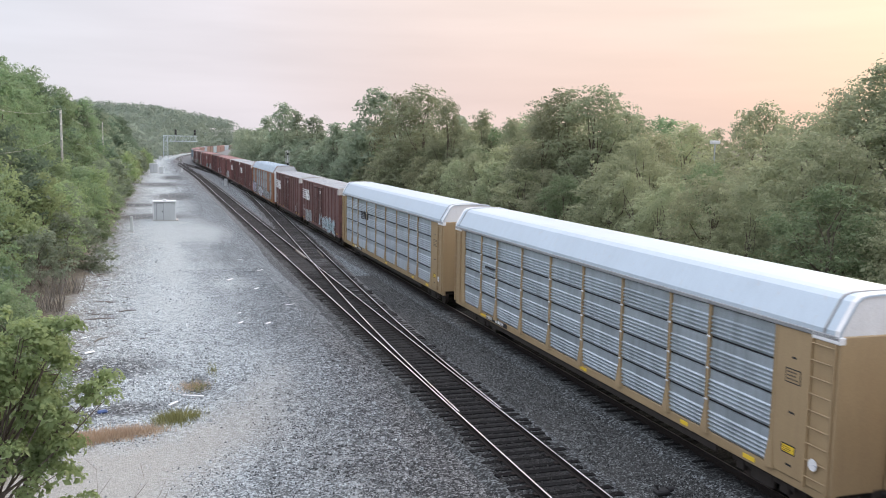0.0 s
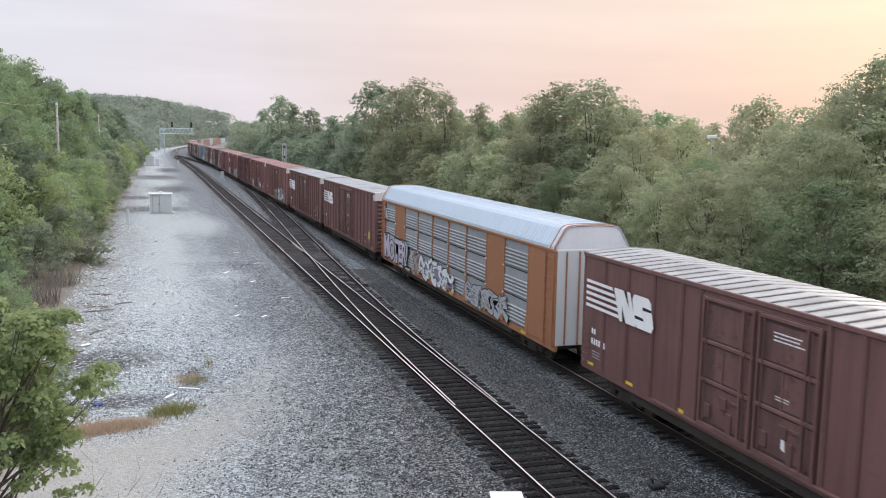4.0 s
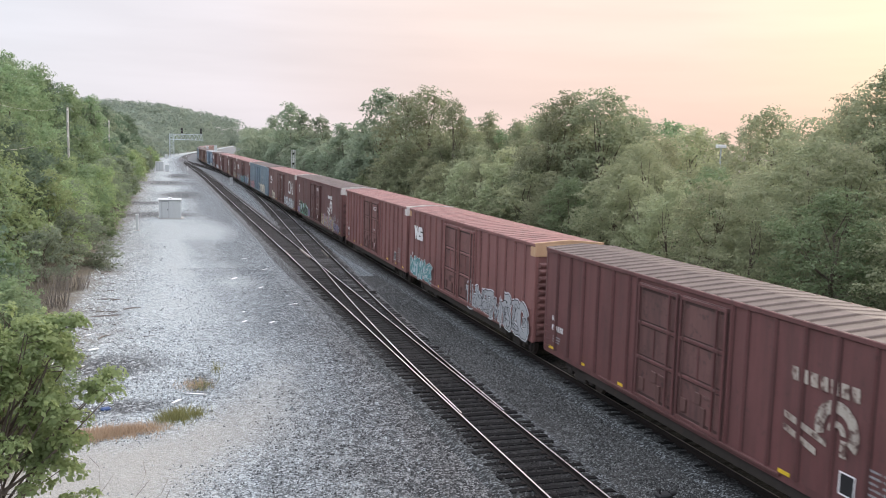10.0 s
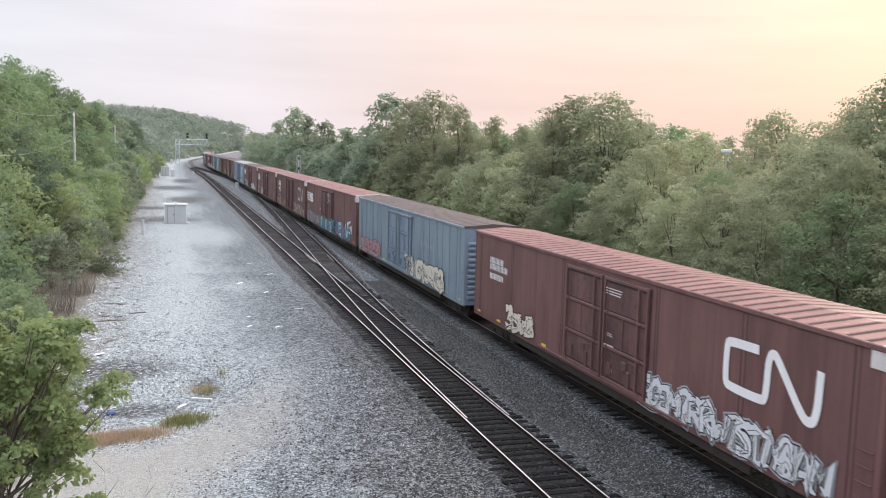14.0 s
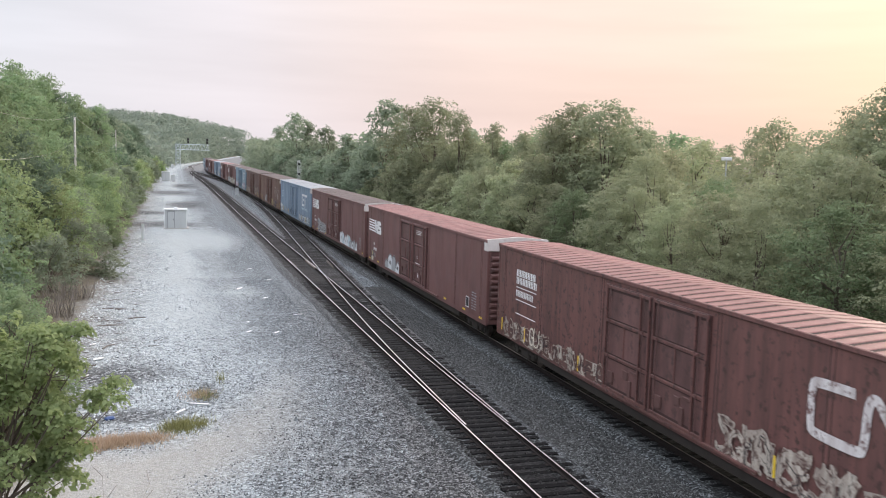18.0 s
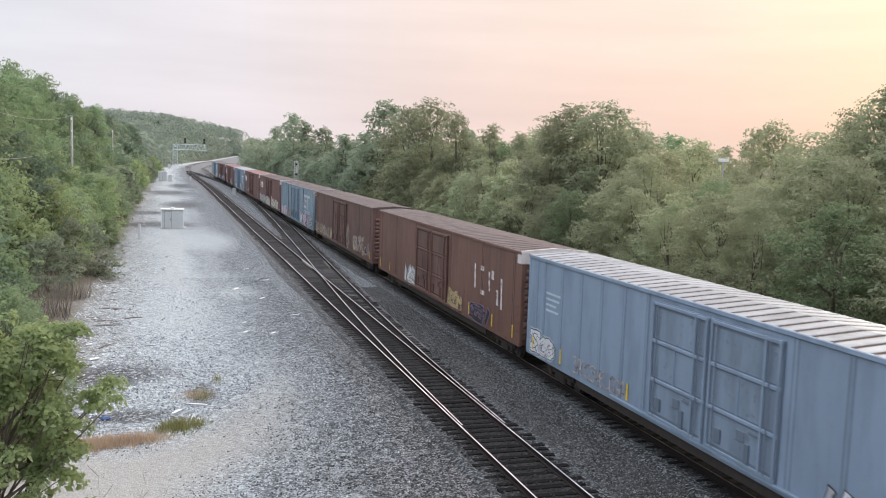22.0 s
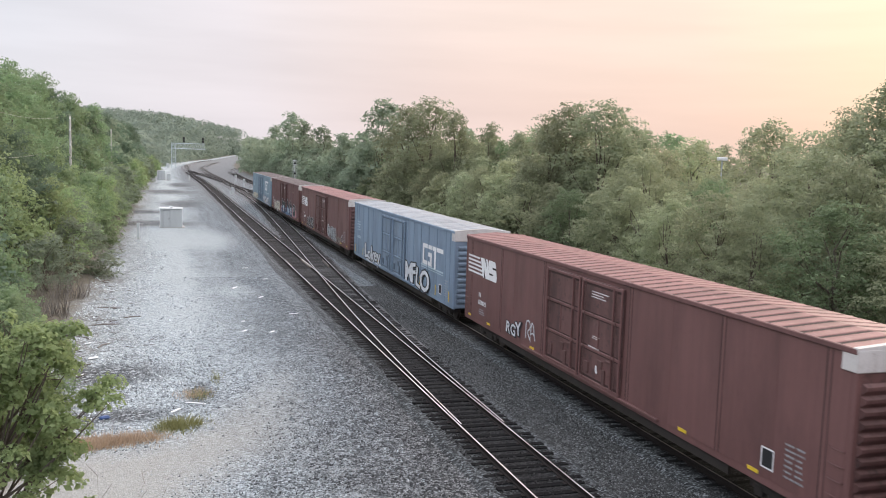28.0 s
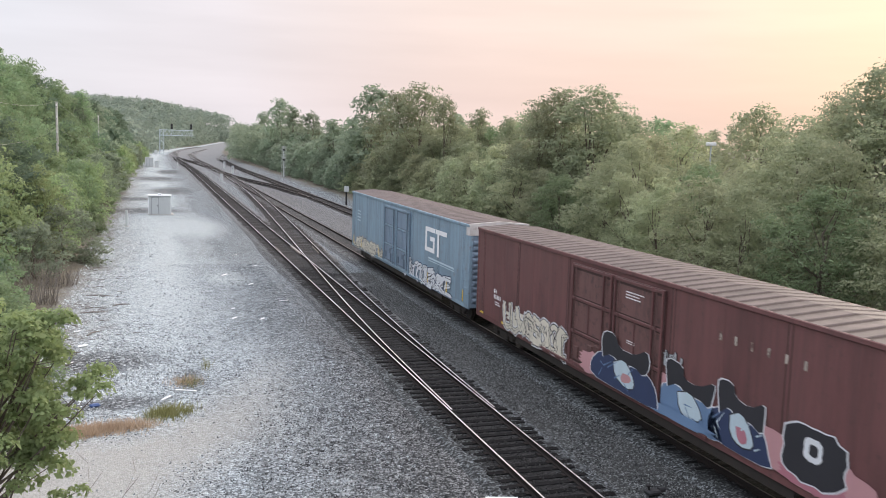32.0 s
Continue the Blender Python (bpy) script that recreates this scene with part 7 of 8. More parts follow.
    for k, (a, b, col) in enumerate((((-8.3, -10.6, 1.15, 2.65), 0.12, "white"), ((-8.36, -10.54, 1.19, 2.61), 0.12, "black"), ((-9.1, -9.75, 1.75, 2.35), 0.1, "white"), ((-9.3, -9.6, 1.9, 2.2), 0.1, "black"))):
        lump = Geo()
        fan(lump, blob(random.Random(70), *a, 30, b), -1.5395 - 0.002 * k)
        part("sprayed_shape", lump, SPRAY[col], u1, "round dark sprayed shape")
    for k in range(6):
        bars(u1, -5.6 - 0.66 * k, 4.06, 0.08, 0.26, 1, 220 + k, material=SPRAY["worn"], name="faded_emblem", digits=True)
    gt4 = big("long dull blue boxcar with white frame emblem ending the train", 390.0, 417.6, "blue_old", M_ROOF_BROWN, upright=True)
    frame_emblem(gt4, H86 - 19.2, 4.2)
    emblem_rules(gt4)
    G(gt4, H86 - 14.6, 1.0, 1.9, 9.0, 10, "white", "navy", 56)
    G(gt4, H86 - 0.8, 1.0, 1.8, 8.5, 9, "cream", "silver", 57)
    bars(gt4, 11.4, 3.7, 1.3, 0.9, 4, 230, material=SPRAY["pale"], name="car_lettering")


build_train()

# ---- trees and undergrowth ----
def leaf_cloud(rng, clumps, count, leaf, jitter=0.6, up=0.6, corners=4):
    """Small pointed leaves over the surfaces of many clumps; returns points and faces."""
    c = np.array([k[:3] for k in clumps])
    r = np.array([k[3] for k in clumps])
    pick = rng.choice(len(clumps), count, p=r ** 2 / np.sum(r ** 2))
    d = rng.normal(size=(count, 3))
    d /= np.linalg.norm(d, axis=1, keepdims=True)
    d[:, 2] = np.where(d[:, 2] < -0.4, -d[:, 2] * 0.6, d[:, 2])
    pos = c[pick] + d * (r[pick] * rng.uniform(0.62, 1.12, count))[:, None] * np.array([1.0, 1.0, 0.82])
    n = d + rng.normal(scale=jitter, size=(count, 3)) + np.array([0, 0, up])
    n /= np.linalg.norm(n, axis=1, keepdims=True)
    t = np.cross(n, rng.normal(size=(count, 3)))
    t /= np.linalg.norm(t, axis=1, keepdims=True)
    b = np.cross(n, t)
    s = (leaf * np.exp(rng.normal(0, 0.3, count)))[:, None]
    v = np.stack([pos - t * s * 0.5, pos + b * s * 0.32 + n * s * 0.08, pos + t * s * 0.55 - n * s * 0.1, pos - b * s * 0.32 + n * s * 0.08][:corners], 1).reshape(-1, 3)
    f = np.arange(count * corners).reshape(-1, corners)
    return v, f


def quick_mesh(name, v, f):
    me = bpy.data.meshes.new(name)
    me.vertices.add(len(v))
    me.vertices.foreach_set("co", np.asarray(v, np.float32).ravel())
    me.loops.add(f.size)
    me.loops.foreach_set("vertex_index", f.ravel().astype(np.int32))
    me.polygons.add(len(f))
    me.polygons.foreach_set("loop_start", (np.arange(len(f)) * f.shape[1]).astype(np.int32))
    me.update(calc_edges=True)
    return me


def crown_mesh(key, seed, w, z0, z1, lobes, count, leaf, top=0.75):
    """A crown of boughs inside an egg shape, each bough a flattened heap of small leafy clumps with gaps between."""
    if key not in KEPT:
        rng = np.random.default_rng(seed)
        out, clumps = [], []
        for i in range(lobes):
            u = (i + rng.uniform(0, 1)) / lobes
            rad = w / 2 * (math.sin(math.pi * min(1.0, 0.12 + 0.88 * u) ** top) ** 0.6) * math.sqrt(rng.uniform(0.12, 1.0)) * 0.86
            a, r = rng.uniform(0, 6.283), w * rng.uniform(0.11, 0.19) * (1.1 - 0.25 * u)
            x, y, z = rad * math.cos(a), rad * math.sin(a), z0 + (z1 - z0) * (0.05 + 0.89 * u)
            out.append((x, y, z, r))
            for k in range(9):
                d = rng.normal(size=3)
                d /= np.linalg.norm(d)
                q = r * rng.uniform(0.35, 1.0)
                clumps.append((x + d[0] * q * 1.15, y + d[1] * q * 1.15, z + d[2] * q * 1.0, r * rng.uniform(0.3, 0.58)))
        v, f = leaf_cloud(rng, clumps, count, leaf, corners=3 if leaf > 0.3 else 4)
        KEPT[key] = (quick_mesh("crown", v, f), out)
    return KEPT[key]


def trunk_geo(seed, h, r, out, limbs):
    rnd, g = random.Random(seed), Geo()
    p, top = Vector((0, 0, -0.5)), h * 0.8
    pts = [Vector((rnd.uniform(-0.12, 0.12) * i, rnd.uniform(-0.12, 0.12) * i, -0.5 + (top + 0.5) * i / 5)) for i in range(6)]
    for i in range(5):
        g.tube(pts[i], pts[i + 1], r * (1 - i * 0.17), r * (1 - (i + 1) * 0.17), 7, False)
    for c in rnd.sample(out, min(limbs, len(out))):
        e = Vector(c[:3])
        k = min(0.75, max(0.15, (e.z * 0.55) / max(top, 0.1)))
        i = min(4, int(k * 5))
        s = pts[i].lerp(pts[i + 1], k * 5 - i)
        m = s.lerp(e, 0.5) + Vector((rnd.uniform(-0.3, 0.3), rnd.uniform(-0.3, 0.3), -0.1 * (e - s).length))
        g.tube(s, m, r * 0.38, r * 0.24, 5, False)
        g.tube(m, e, r * 0.24, r * 0.08, 5, False)
    return g


KINDS = {   # width, crown from, crown to, boughs, leaves, leaf size, trunk radius
    "near_thicket": (6.8, 0.2, 8.0, 56, 13500, 0.135, 0.14),
    "thicket": (6.8, 0.2, 8.0, 52, 6800, 0.195, 0.14),
    "tall": (8.8, 1.6, 15.4, 96, 14500, 0.215, 0.24),
    "bush": (4.4, 0.0, 3.4, 22, 5200, 0.12, 0.07),
    "far_thicket": (7.6, 0.2, 8.0, 34, 2700, 0.54, 0.14),
    "far_tall": (9.6, 0.6, 15.4, 60, 5200, 0.58, 0.24),
}


def plant(kind, variant, material, x, y, z, size, turn, label, category="tree", group="", wide=1.0, name="tree"):
    w, z0, z1, clumps, count, leaf, r = KINDS[kind]
    me, out = crown_mesh((kind, variant), 100 * len(kind) + variant * 7 + len(kind), w, z0, z1, clumps, count, leaf)
    m = Matrix.Translation((x, y, z)) @ Matrix.Rotation(radians(turn), 4, "Z") @ Matrix.Diagonal((size * wide, size * wide, size, 1))
    t = thing(name, label, category, group, m)
    placed("trunk", shared(("trunk", kind, variant), lambda: trunk_geo(variant, z1, r, out, 9)), M_BARK, t)
    placed("crown", me, material, t)
    return t


def right_woods():
    rnd = random.Random(21)
    olive = "olive-green leafy tree in the dense wood beside the tracks"
    for x, step, h0, h1, y0 in ((34.4, 5.0, 6.6, 8.0, 24), (38.5, 5.6, 8.2, 9.6, 26), (43.0, 6.8, 8.8, 10.6, 30), (52.0, 8.5, 9.5, 11.5, 36)):
        y = y0
        while y < 345:
            far = y > 135
            h = rnd.uniform(h0, h1)
            xx = x + rnd.uniform(-1.6, 1.6) + max(0, y - 250) * 0.03
            if abs(math.atan2(xx, y) - math.atan2(45.6, 66.3)) < 0.06 and y < 66:      # kept low by bearing so the camera sees the floodlight
                h = min(h, 7.2)
            # past y 150 the greyer leaves carry the haze in their colour
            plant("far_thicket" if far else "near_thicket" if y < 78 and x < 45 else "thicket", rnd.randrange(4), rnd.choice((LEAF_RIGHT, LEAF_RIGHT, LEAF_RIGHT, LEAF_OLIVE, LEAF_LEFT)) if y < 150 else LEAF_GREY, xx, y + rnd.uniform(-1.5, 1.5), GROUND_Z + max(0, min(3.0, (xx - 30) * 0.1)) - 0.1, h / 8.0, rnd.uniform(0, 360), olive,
                  group="wood on the far side", wide=rnd.uniform(0.95, 1.25))
            y += step * (1.0 if not far else 1.5)
            if x > 45 and y > 220:
                break
    for y in range(96, 345, 4):          # low growth along the foot of the wood
        x = 31.9 + rnd.uniform(-0.6, 0.8) + max(0, y - 250) * 0.03
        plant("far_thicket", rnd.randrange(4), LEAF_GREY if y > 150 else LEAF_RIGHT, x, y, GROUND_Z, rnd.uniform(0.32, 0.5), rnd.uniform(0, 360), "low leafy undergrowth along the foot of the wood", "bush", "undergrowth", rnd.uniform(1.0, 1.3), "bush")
    rng, clumps = np.random.default_rng(9), []
    for y in range(300, 760, 6):
        for k in range(4):
            x0, top = flow(THIRD, y) + 6 + 7 * k + rnd.uniform(-2, 2), rnd.uniform(9.0, 13.5)
            for z in np.arange(1.5, top, 2.4):
                clumps.append((x0 + rnd.uniform(-2, 2), y + rnd.uniform(-3, 3), z, rnd.uniform(1.6, 3.0)))
    v, f = leaf_cloud(rng, clumps, 70000, 1.1, 0.3, 0.5, 3)
    # same greyer leaf colour standing in for haze
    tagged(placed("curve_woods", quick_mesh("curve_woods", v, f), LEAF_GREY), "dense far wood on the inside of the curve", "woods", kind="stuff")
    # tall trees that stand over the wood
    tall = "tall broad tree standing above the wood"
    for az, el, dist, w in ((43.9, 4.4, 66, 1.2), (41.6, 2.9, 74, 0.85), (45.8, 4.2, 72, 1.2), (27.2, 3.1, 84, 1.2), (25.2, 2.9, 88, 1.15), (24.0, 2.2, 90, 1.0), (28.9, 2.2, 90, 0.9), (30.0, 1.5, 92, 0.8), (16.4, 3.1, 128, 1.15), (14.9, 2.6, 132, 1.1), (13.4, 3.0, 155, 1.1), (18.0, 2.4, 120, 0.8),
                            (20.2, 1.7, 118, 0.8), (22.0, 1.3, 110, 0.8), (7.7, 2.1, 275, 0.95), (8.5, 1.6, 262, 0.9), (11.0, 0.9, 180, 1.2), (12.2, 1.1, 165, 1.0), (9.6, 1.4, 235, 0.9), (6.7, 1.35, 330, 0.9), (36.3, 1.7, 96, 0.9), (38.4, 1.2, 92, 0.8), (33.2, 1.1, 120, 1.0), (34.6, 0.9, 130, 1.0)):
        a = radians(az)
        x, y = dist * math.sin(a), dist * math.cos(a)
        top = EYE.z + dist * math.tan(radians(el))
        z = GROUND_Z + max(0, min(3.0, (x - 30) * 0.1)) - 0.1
        # distant crowns again take the haze as a greyer leaf colour
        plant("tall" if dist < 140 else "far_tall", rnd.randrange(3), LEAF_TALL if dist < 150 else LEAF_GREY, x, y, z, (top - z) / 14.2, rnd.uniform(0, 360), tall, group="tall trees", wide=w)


def left_woods():
    rnd = random.Random(22)
    lab = "fresh green leafy tree at the edge of the yard"
    for x, step, h0, h1, y0, kind in ((-6.8, 5.0, 5.0, 6.4, 66, "thicket"), (-10.6, 5.6, 7.5, 9.5, 44, "thicket"), (-14.5, 7.0, 13.2, 15.4, 62, "tall"), (-21.0, 9.0, 14.0, 16.0, 80, "tall")):
        y = y0
        while y < 330:
            far = y > 135
            h = rnd.uniform(h0, h1)
            xx = x + rnd.uniform(-1.2, 1.2) + min(3.0, max(0, y - 120) * 0.015)
            if y < 172 and abs(math.degrees(math.atan2(xx, y)) + 3.0) < 1.3:      # height cut along the camera's line to the second pole
                h = min(h, 6.6)
            mix = (LEAF_LIME, LEAF_LIME, LEAF_LEFT, LEAF_GREY) if x > -8 else (LEAF_LEFT, LEAF_LIME, LEAF_LEFT, LEAF_DEEP) if x > -12 else (LEAF_LEFT, LEAF_LEFT, LEAF_DEEP)
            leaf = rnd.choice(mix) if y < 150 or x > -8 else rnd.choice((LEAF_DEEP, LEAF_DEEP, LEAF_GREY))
            plant(("far_" if far else "") + kind, rnd.randrange(3), leaf, xx, y + rnd.uniform(-1.5, 1.5), GROUND_Z + min(2.0, max(0, -3.5 - xx) * 0.12) - 0.1, h / (8.0 if kind == "thicket" else 15.0), rnd.uniform(0, 360),
                  lab, group="wood beside the yard", wide=rnd.uniform(0.85, 1.1))
            y += step * (1.0 if not far else 1.5)
    for az, el, dist in ((-8.4, 4.2, 112), (-6.8, 3.6, 125), (-5.4, 2.7, 132), (-4.0, 2.1, 160), (-10.5, 4.4, 108)):
        x, y = dist * math.sin(radians(az)), dist * math.cos(radians(az))
        top, z = EYE.z + dist * math.tan(radians(el)), GROUND_Z + min(2.0, max(0, -3.5 - x) * 0.12) - 0.1
        plant("tall", rnd.randrange(3), LEAF_LEFT, x, y, z, (top - z) / 14.6, rnd.uniform(0, 360), "tall fresh green tree above the edge of the yard", group="tall trees", wide=0.85)
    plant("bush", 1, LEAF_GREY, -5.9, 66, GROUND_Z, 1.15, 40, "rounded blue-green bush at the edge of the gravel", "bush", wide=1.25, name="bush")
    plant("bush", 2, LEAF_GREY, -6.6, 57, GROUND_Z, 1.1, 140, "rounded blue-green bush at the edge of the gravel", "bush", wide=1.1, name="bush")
    for i, (x, y, s) in enumerate(((-7.4, 49, 1.05), (-6.2, 40, 0.95), (-7.6, 36, 1.2), (-5.0, 34.0, 1.05), (-4.6, 30.5, 0.8), (-8.5, 43, 1.3), (-5.4, 84, 0.8), (-5.2, 108, 0.9))):
        plant("bush", i % 3, LEAF_LEFT, x, y, GROUND_Z, s, 77 * i, "green scrub bush beside the gravel yard", "bush", "scrub bushes", 1.05, "bush")


def far_hill():
    """Wooded rise that closes the view along the line, on the outer side of the curve."""
    rng = np.random.default_rng(5)
    clumps = []
    for i in range(1500):
        az = radians(rng.uniform(-7.0, 9.0))
        dist = rng.uniform(340, 1000)
        x, y = dist * math.sin(az), dist * math.cos(az)
        if x > flow(MAIN, y) - 12 or (x > -7 and y < 480):
            continue
        deg = math.degrees(az)
        el = 2.15 - 0.17 * max(0, deg + 0.5) + 0.02 * max(0.0, -deg)
        lift = min(1.0, max(0.0, (dist - 430) / 350))
        top = max(13.0, EYE.z + dist * math.tan(radians(el * (0.45 + 0.55 * lift)))) * rng.uniform(0.82, 1.03)
        r = rng.uniform(2.6, 5.0)
        for z in np.arange(1.0, max(1.5, top - r), r * 1.4):
            clumps.append((x + rng.uniform(-3, 3), y + rng.uniform(-3, 3), z, r))
        clumps.append((x, y, top - r, r))
    for y in range(425, 960, 7):         # edge of the wood, close along the outside of the curve
        for k in range(3):
            x, top = flow(MAIN, y) - 11 - 7 * k + rng.uniform(-2, 2), rng.uniform(8.0, 12.0) + 2.0 * k
            for z in np.arange(0.6, top, 2.6):
                clumps.append((x + rng.uniform(-2, 2), y + rng.uniform(-4, 4), z, rng.uniform(1.8, 3.2)))
    for x in range(30, 230, 6):          # and across its far end
        for k in range(3):
            for z in np.arange(0.6, rng.uniform(11.0, 15.0), 3.2):
                clumps.append((x + rng.uniform(-3, 3), 862 + 9 * k + rng.uniform(-4, 4), z, rng.uniform(2.4, 4.0)))
    v, f = leaf_cloud(rng, clumps, 190000, 1.9, 0.25, 0.4, 3)
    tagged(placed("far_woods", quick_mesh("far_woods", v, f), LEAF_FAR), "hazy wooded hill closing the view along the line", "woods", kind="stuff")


def near_tree():
    """Young tree close to the camera, its crown below eye level."""
    rng, rnd = np.random.default_rng(31), random.Random(31)
    t = thing("near_tree", "bright green young tree with spreading leafy branches", "tree", m=Matrix.Translation((-2.55, 17.0, GROUND_Z)))
    g, tips = Geo(), []
    base = Vector((-0.5, 0, -0.3))
    for i in range(46):
        a, up, out = rnd.uniform(0, 6.283), rnd.uniform(-0.95, 1.0), rnd.uniform(0.45, 1.0)
        reach = 1.75 * out * math.sqrt(max(0.05, 1 - up * up * 0.8))
        end = Vector((reach * math.cos(a), reach * math.sin(a), 4.62 + 1.3 * up))
        s = base.lerp(Vector((-0.3, 0, end.z * 0.75)), rnd.uniform(0.7, 1.0))
        m = s.lerp(end, 0.5) + Vector((0, 0, -0.12))
        g.tube(s, m, 0.03, 0.018, 6, False)
        g.tube(m, end, 0.018, 0.007, 5, False)
        for j in range(4):
            k = m.lerp(end, rnd.uniform(0.1, 1.0))
            e = k + Vector((rnd.uniform(-0.4, 0.4), rnd.uniform(-0.4, 0.4), rnd.uniform(-0.1, 0.35)))
            g.tube(k, e, 0.009, 0.004, 4, False)
            tips.append((e.x, e.y, e.z, rnd.uniform(0.15, 0.28)))
        tips.append((end.x, end.y, end.z, 0.25))
    for a, z in ((0.3, 2.5), (-0.5, 2.2), (0.9, 2.9)):
        e = Vector((1.25 * math.cos(a), 1.25 * math.sin(a), z))
        g.tube((-0.4, 0, z - 0.5), e, 0.02, 0.006, 5, False)
        tips += [(e.x, e.y, e.z, 0.2), (e.x - 0.35, e.y, e.z - 0.05, 0.18)]
    g.tube(base, (-0.3, 0, 4.2), 0.10, 0.045, 8, False)
    part("trunk", g, M_BARK, t, "thin grey-brown trunk and branches")
    v, f = leaf_cloud(rng, tips, 21000, 0.088)
    placed("crown", quick_mesh("crown", v, f), LEAF_NEAR, t)
    # leafless shoots in front of it
    d = thing("bare_shrub", "leafless grey-brown shrub with thin twigs", "shrub", m=Matrix.Translation((-1.6, 17.3, GROUND_Z)) @ Matrix.Diagonal((1.2, 1.2, 1.35, 1)))
    g = Geo()
    for i in range(26):
        a, up = rnd.uniform(-0.9, 0.9), rnd.uniform(0.02, 0.3)
        p = Vector((rnd.uniform(-0.6, 0.0), rnd.uniform(-0.3, 0.3), 0.1))
        for k in range(6):
            q = p + Vector((0.26 * math.cos(a), 0.26 * math.sin(a), up + rnd.uniform(-0.12, 0.15)))
            g.tube(p, q, 0.013 - 0.0018 * k, 0.0112 - 0.0018 * k, 4, False)
            if k > 1:
                b = a + rnd.choice((-0.9, 0.9))
                e = q + Vector((0.22 * math.cos(b), 0.22 * math.sin(b), rnd.uniform(0.0, 0.25)))
                g.tube(q, e, 0.006, 0.003, 4, False)
            a += rnd.uniform(-0.5, 0.5)
            p = q
    part("branchwork", g, M_TWIG, d)


def twiggy(x, y, h, seed):
    rnd, g = random.Random(seed), Geo()
    for i in range(60):
        a = rnd.uniform(0, 6.283)
        p = Vector((rnd.uniform(-0.9, 0.9), rnd.uniform(-0.9, 0.9), 0))
        for k in range(4):
            q = p + Vector((0.25 * h / 3 * math.cos(a), 0.25 * h / 3 * math.sin(a), h / 4 * rnd.uniform(0.6, 1.1)))
            a += rnd.uniform(-0.7, 0.7)
            g.tube(p, q, 0.022 - 0.005 * k, 0.017 - 0.005 * k, 4, False)
            p = q
    d = thing("dry_brush", "dry brown leafless brush at the edge of the trees", "brush", "dry brush", Matrix.Translation((x, y, GROUND_Z)))
    part("branchwork", g, M_TWIG, d)


def grass(name, label, material, spots, seed, blade=0.28):
    rng = np.random.default_rng(seed)
    vs = []
    for x, y, rx, ry, n in spots:
        p = np.stack([x + rng.normal(0, rx, n), y + rng.normal(0, ry, n), np.full(n, GROUND_Z - 0.02)], 1)
        a = rng.uniform(0, 6.283, n)
        h = blade * rng.uniform(0.5, 1.3, n)
        d = np.stack([np.cos(a), np.sin(a), np.zeros(n)], 1)
        lean = rng.normal(0, 0.12, (n, 3))
        lean[:, 2] = h
        vs.append(np.stack([p - d * 0.012, p + d * 0.012, p + lean], 1))
    v = np.concatenate(vs)
    f = np.arange(len(v) * 3).reshape(-1, 3)
    tagged(placed(name, quick_mesh(name, v.reshape(-1, 3), f), material), label, "grass", kind="stuff")


right_woods()
left_woods()
far_hill()
near_tree()
for i, (x, y, h) in enumerate(((-5.6, 50, 2.6), (-6.6, 46, 3.0), (-5.2, 56, 1.8), (-4.9, 42, 1.6), (-6.0, 38, 2.2))):
    twiggy(x, y, h, 60 + i)
grass("dry_grass", "strip of dry straw-coloured grass beside the lane", LEAF_DRY, [(-3.0 + 0.3 * i, 28.4 + 0.06 * i, 0.32, 0.26, 420 - 25 * i) for i in range(9)] + [(1.1, 33.7, 0.3, 0.3, 260), (-0.4, 28.9, 0.4, 0.15, 120)], 41, 0.27)
grass("weeds", "tufts of green weeds on the gravel", LEAF_WEED, [(0.45, 29.9, 0.26, 0.3, 700), (0.0, 29.7, 0.2, 0.2, 150), (1.0, 30.2, 0.2, 0.25, 160), (1.3, 33.5, 0.2, 0.5, 120), (2.0, 36.0, 0.12, 0.5, 70)], 42, 0.32)

# ---- trackside equipment ----
def bungalow(x0, x1, y, depth, h, label):
    t = thing("signal_bungalow", label, "equipment hut", "equipment huts", Matrix.Translation(((x0 + x1) / 2, y + depth / 2, GROUND_Z)))
    w = (x1 - x0) / 2
    part("plinth", Geo().soft_box(-w - 0.12, -depth / 2 - 0.12, -0.15, w + 0.3, depth / 2 + 0.3, 0.12, 0.03), M_CONCRETE, t, "concrete plinth")
    part("wall", Geo().soft_box(-w, -depth / 2, 0.12, w, depth / 2, h, 0.02), M_HUT, t, "off-white metal walls")
    part("roof", Geo().soft_box(-w - 0.1, -depth / 2 - 0.1, h, w + 0.1, depth / 2 + 0.1, h + 0.1, 0.03), M_HUT, t)
    part("roof_vent", Geo().soft_box(-0.18, -0.2, h + 0.1, 0.22, 0.2, h + 0.28, 0.05), M_WHITE, t)
    d = part("door", Geo().soft_box(-w + 0.35, -depth / 2 - 0.03, 0.16, -w + 1.05, -depth / 2, h - 0.16, 0.01), M_HUT, t)
    part("handle", Geo().soft_box(-w + 0.93, -depth / 2 - 0.06, 1.0, -w + 0.99, -depth / 2 - 0.03, 1.16, 0.008), M_IRON, d)
    for a, b, c, e in ((-w + 0.30, -w + 0.35, 0.14, h - 0.1), (-w + 1.05, -w + 1.10, 0.14, h - 0.1), (-w + 0.35, -w + 1.05, h - 0.16, h - 0.1)):
        part("door_frame", Geo().soft_box(a, -depth / 2 - 0.045, c, b, -depth / 2, e, 0.006), M_GALV_DULL, t)
    for k in (-1, 1):
        part("corner_trim", Geo().soft_box(k * w - 0.04 * k, -depth / 2 - 0.015, 0.12, k * (w + 0.012), -depth / 2 + 0.06, h, 0.008), M_WHITE, t)
    return t


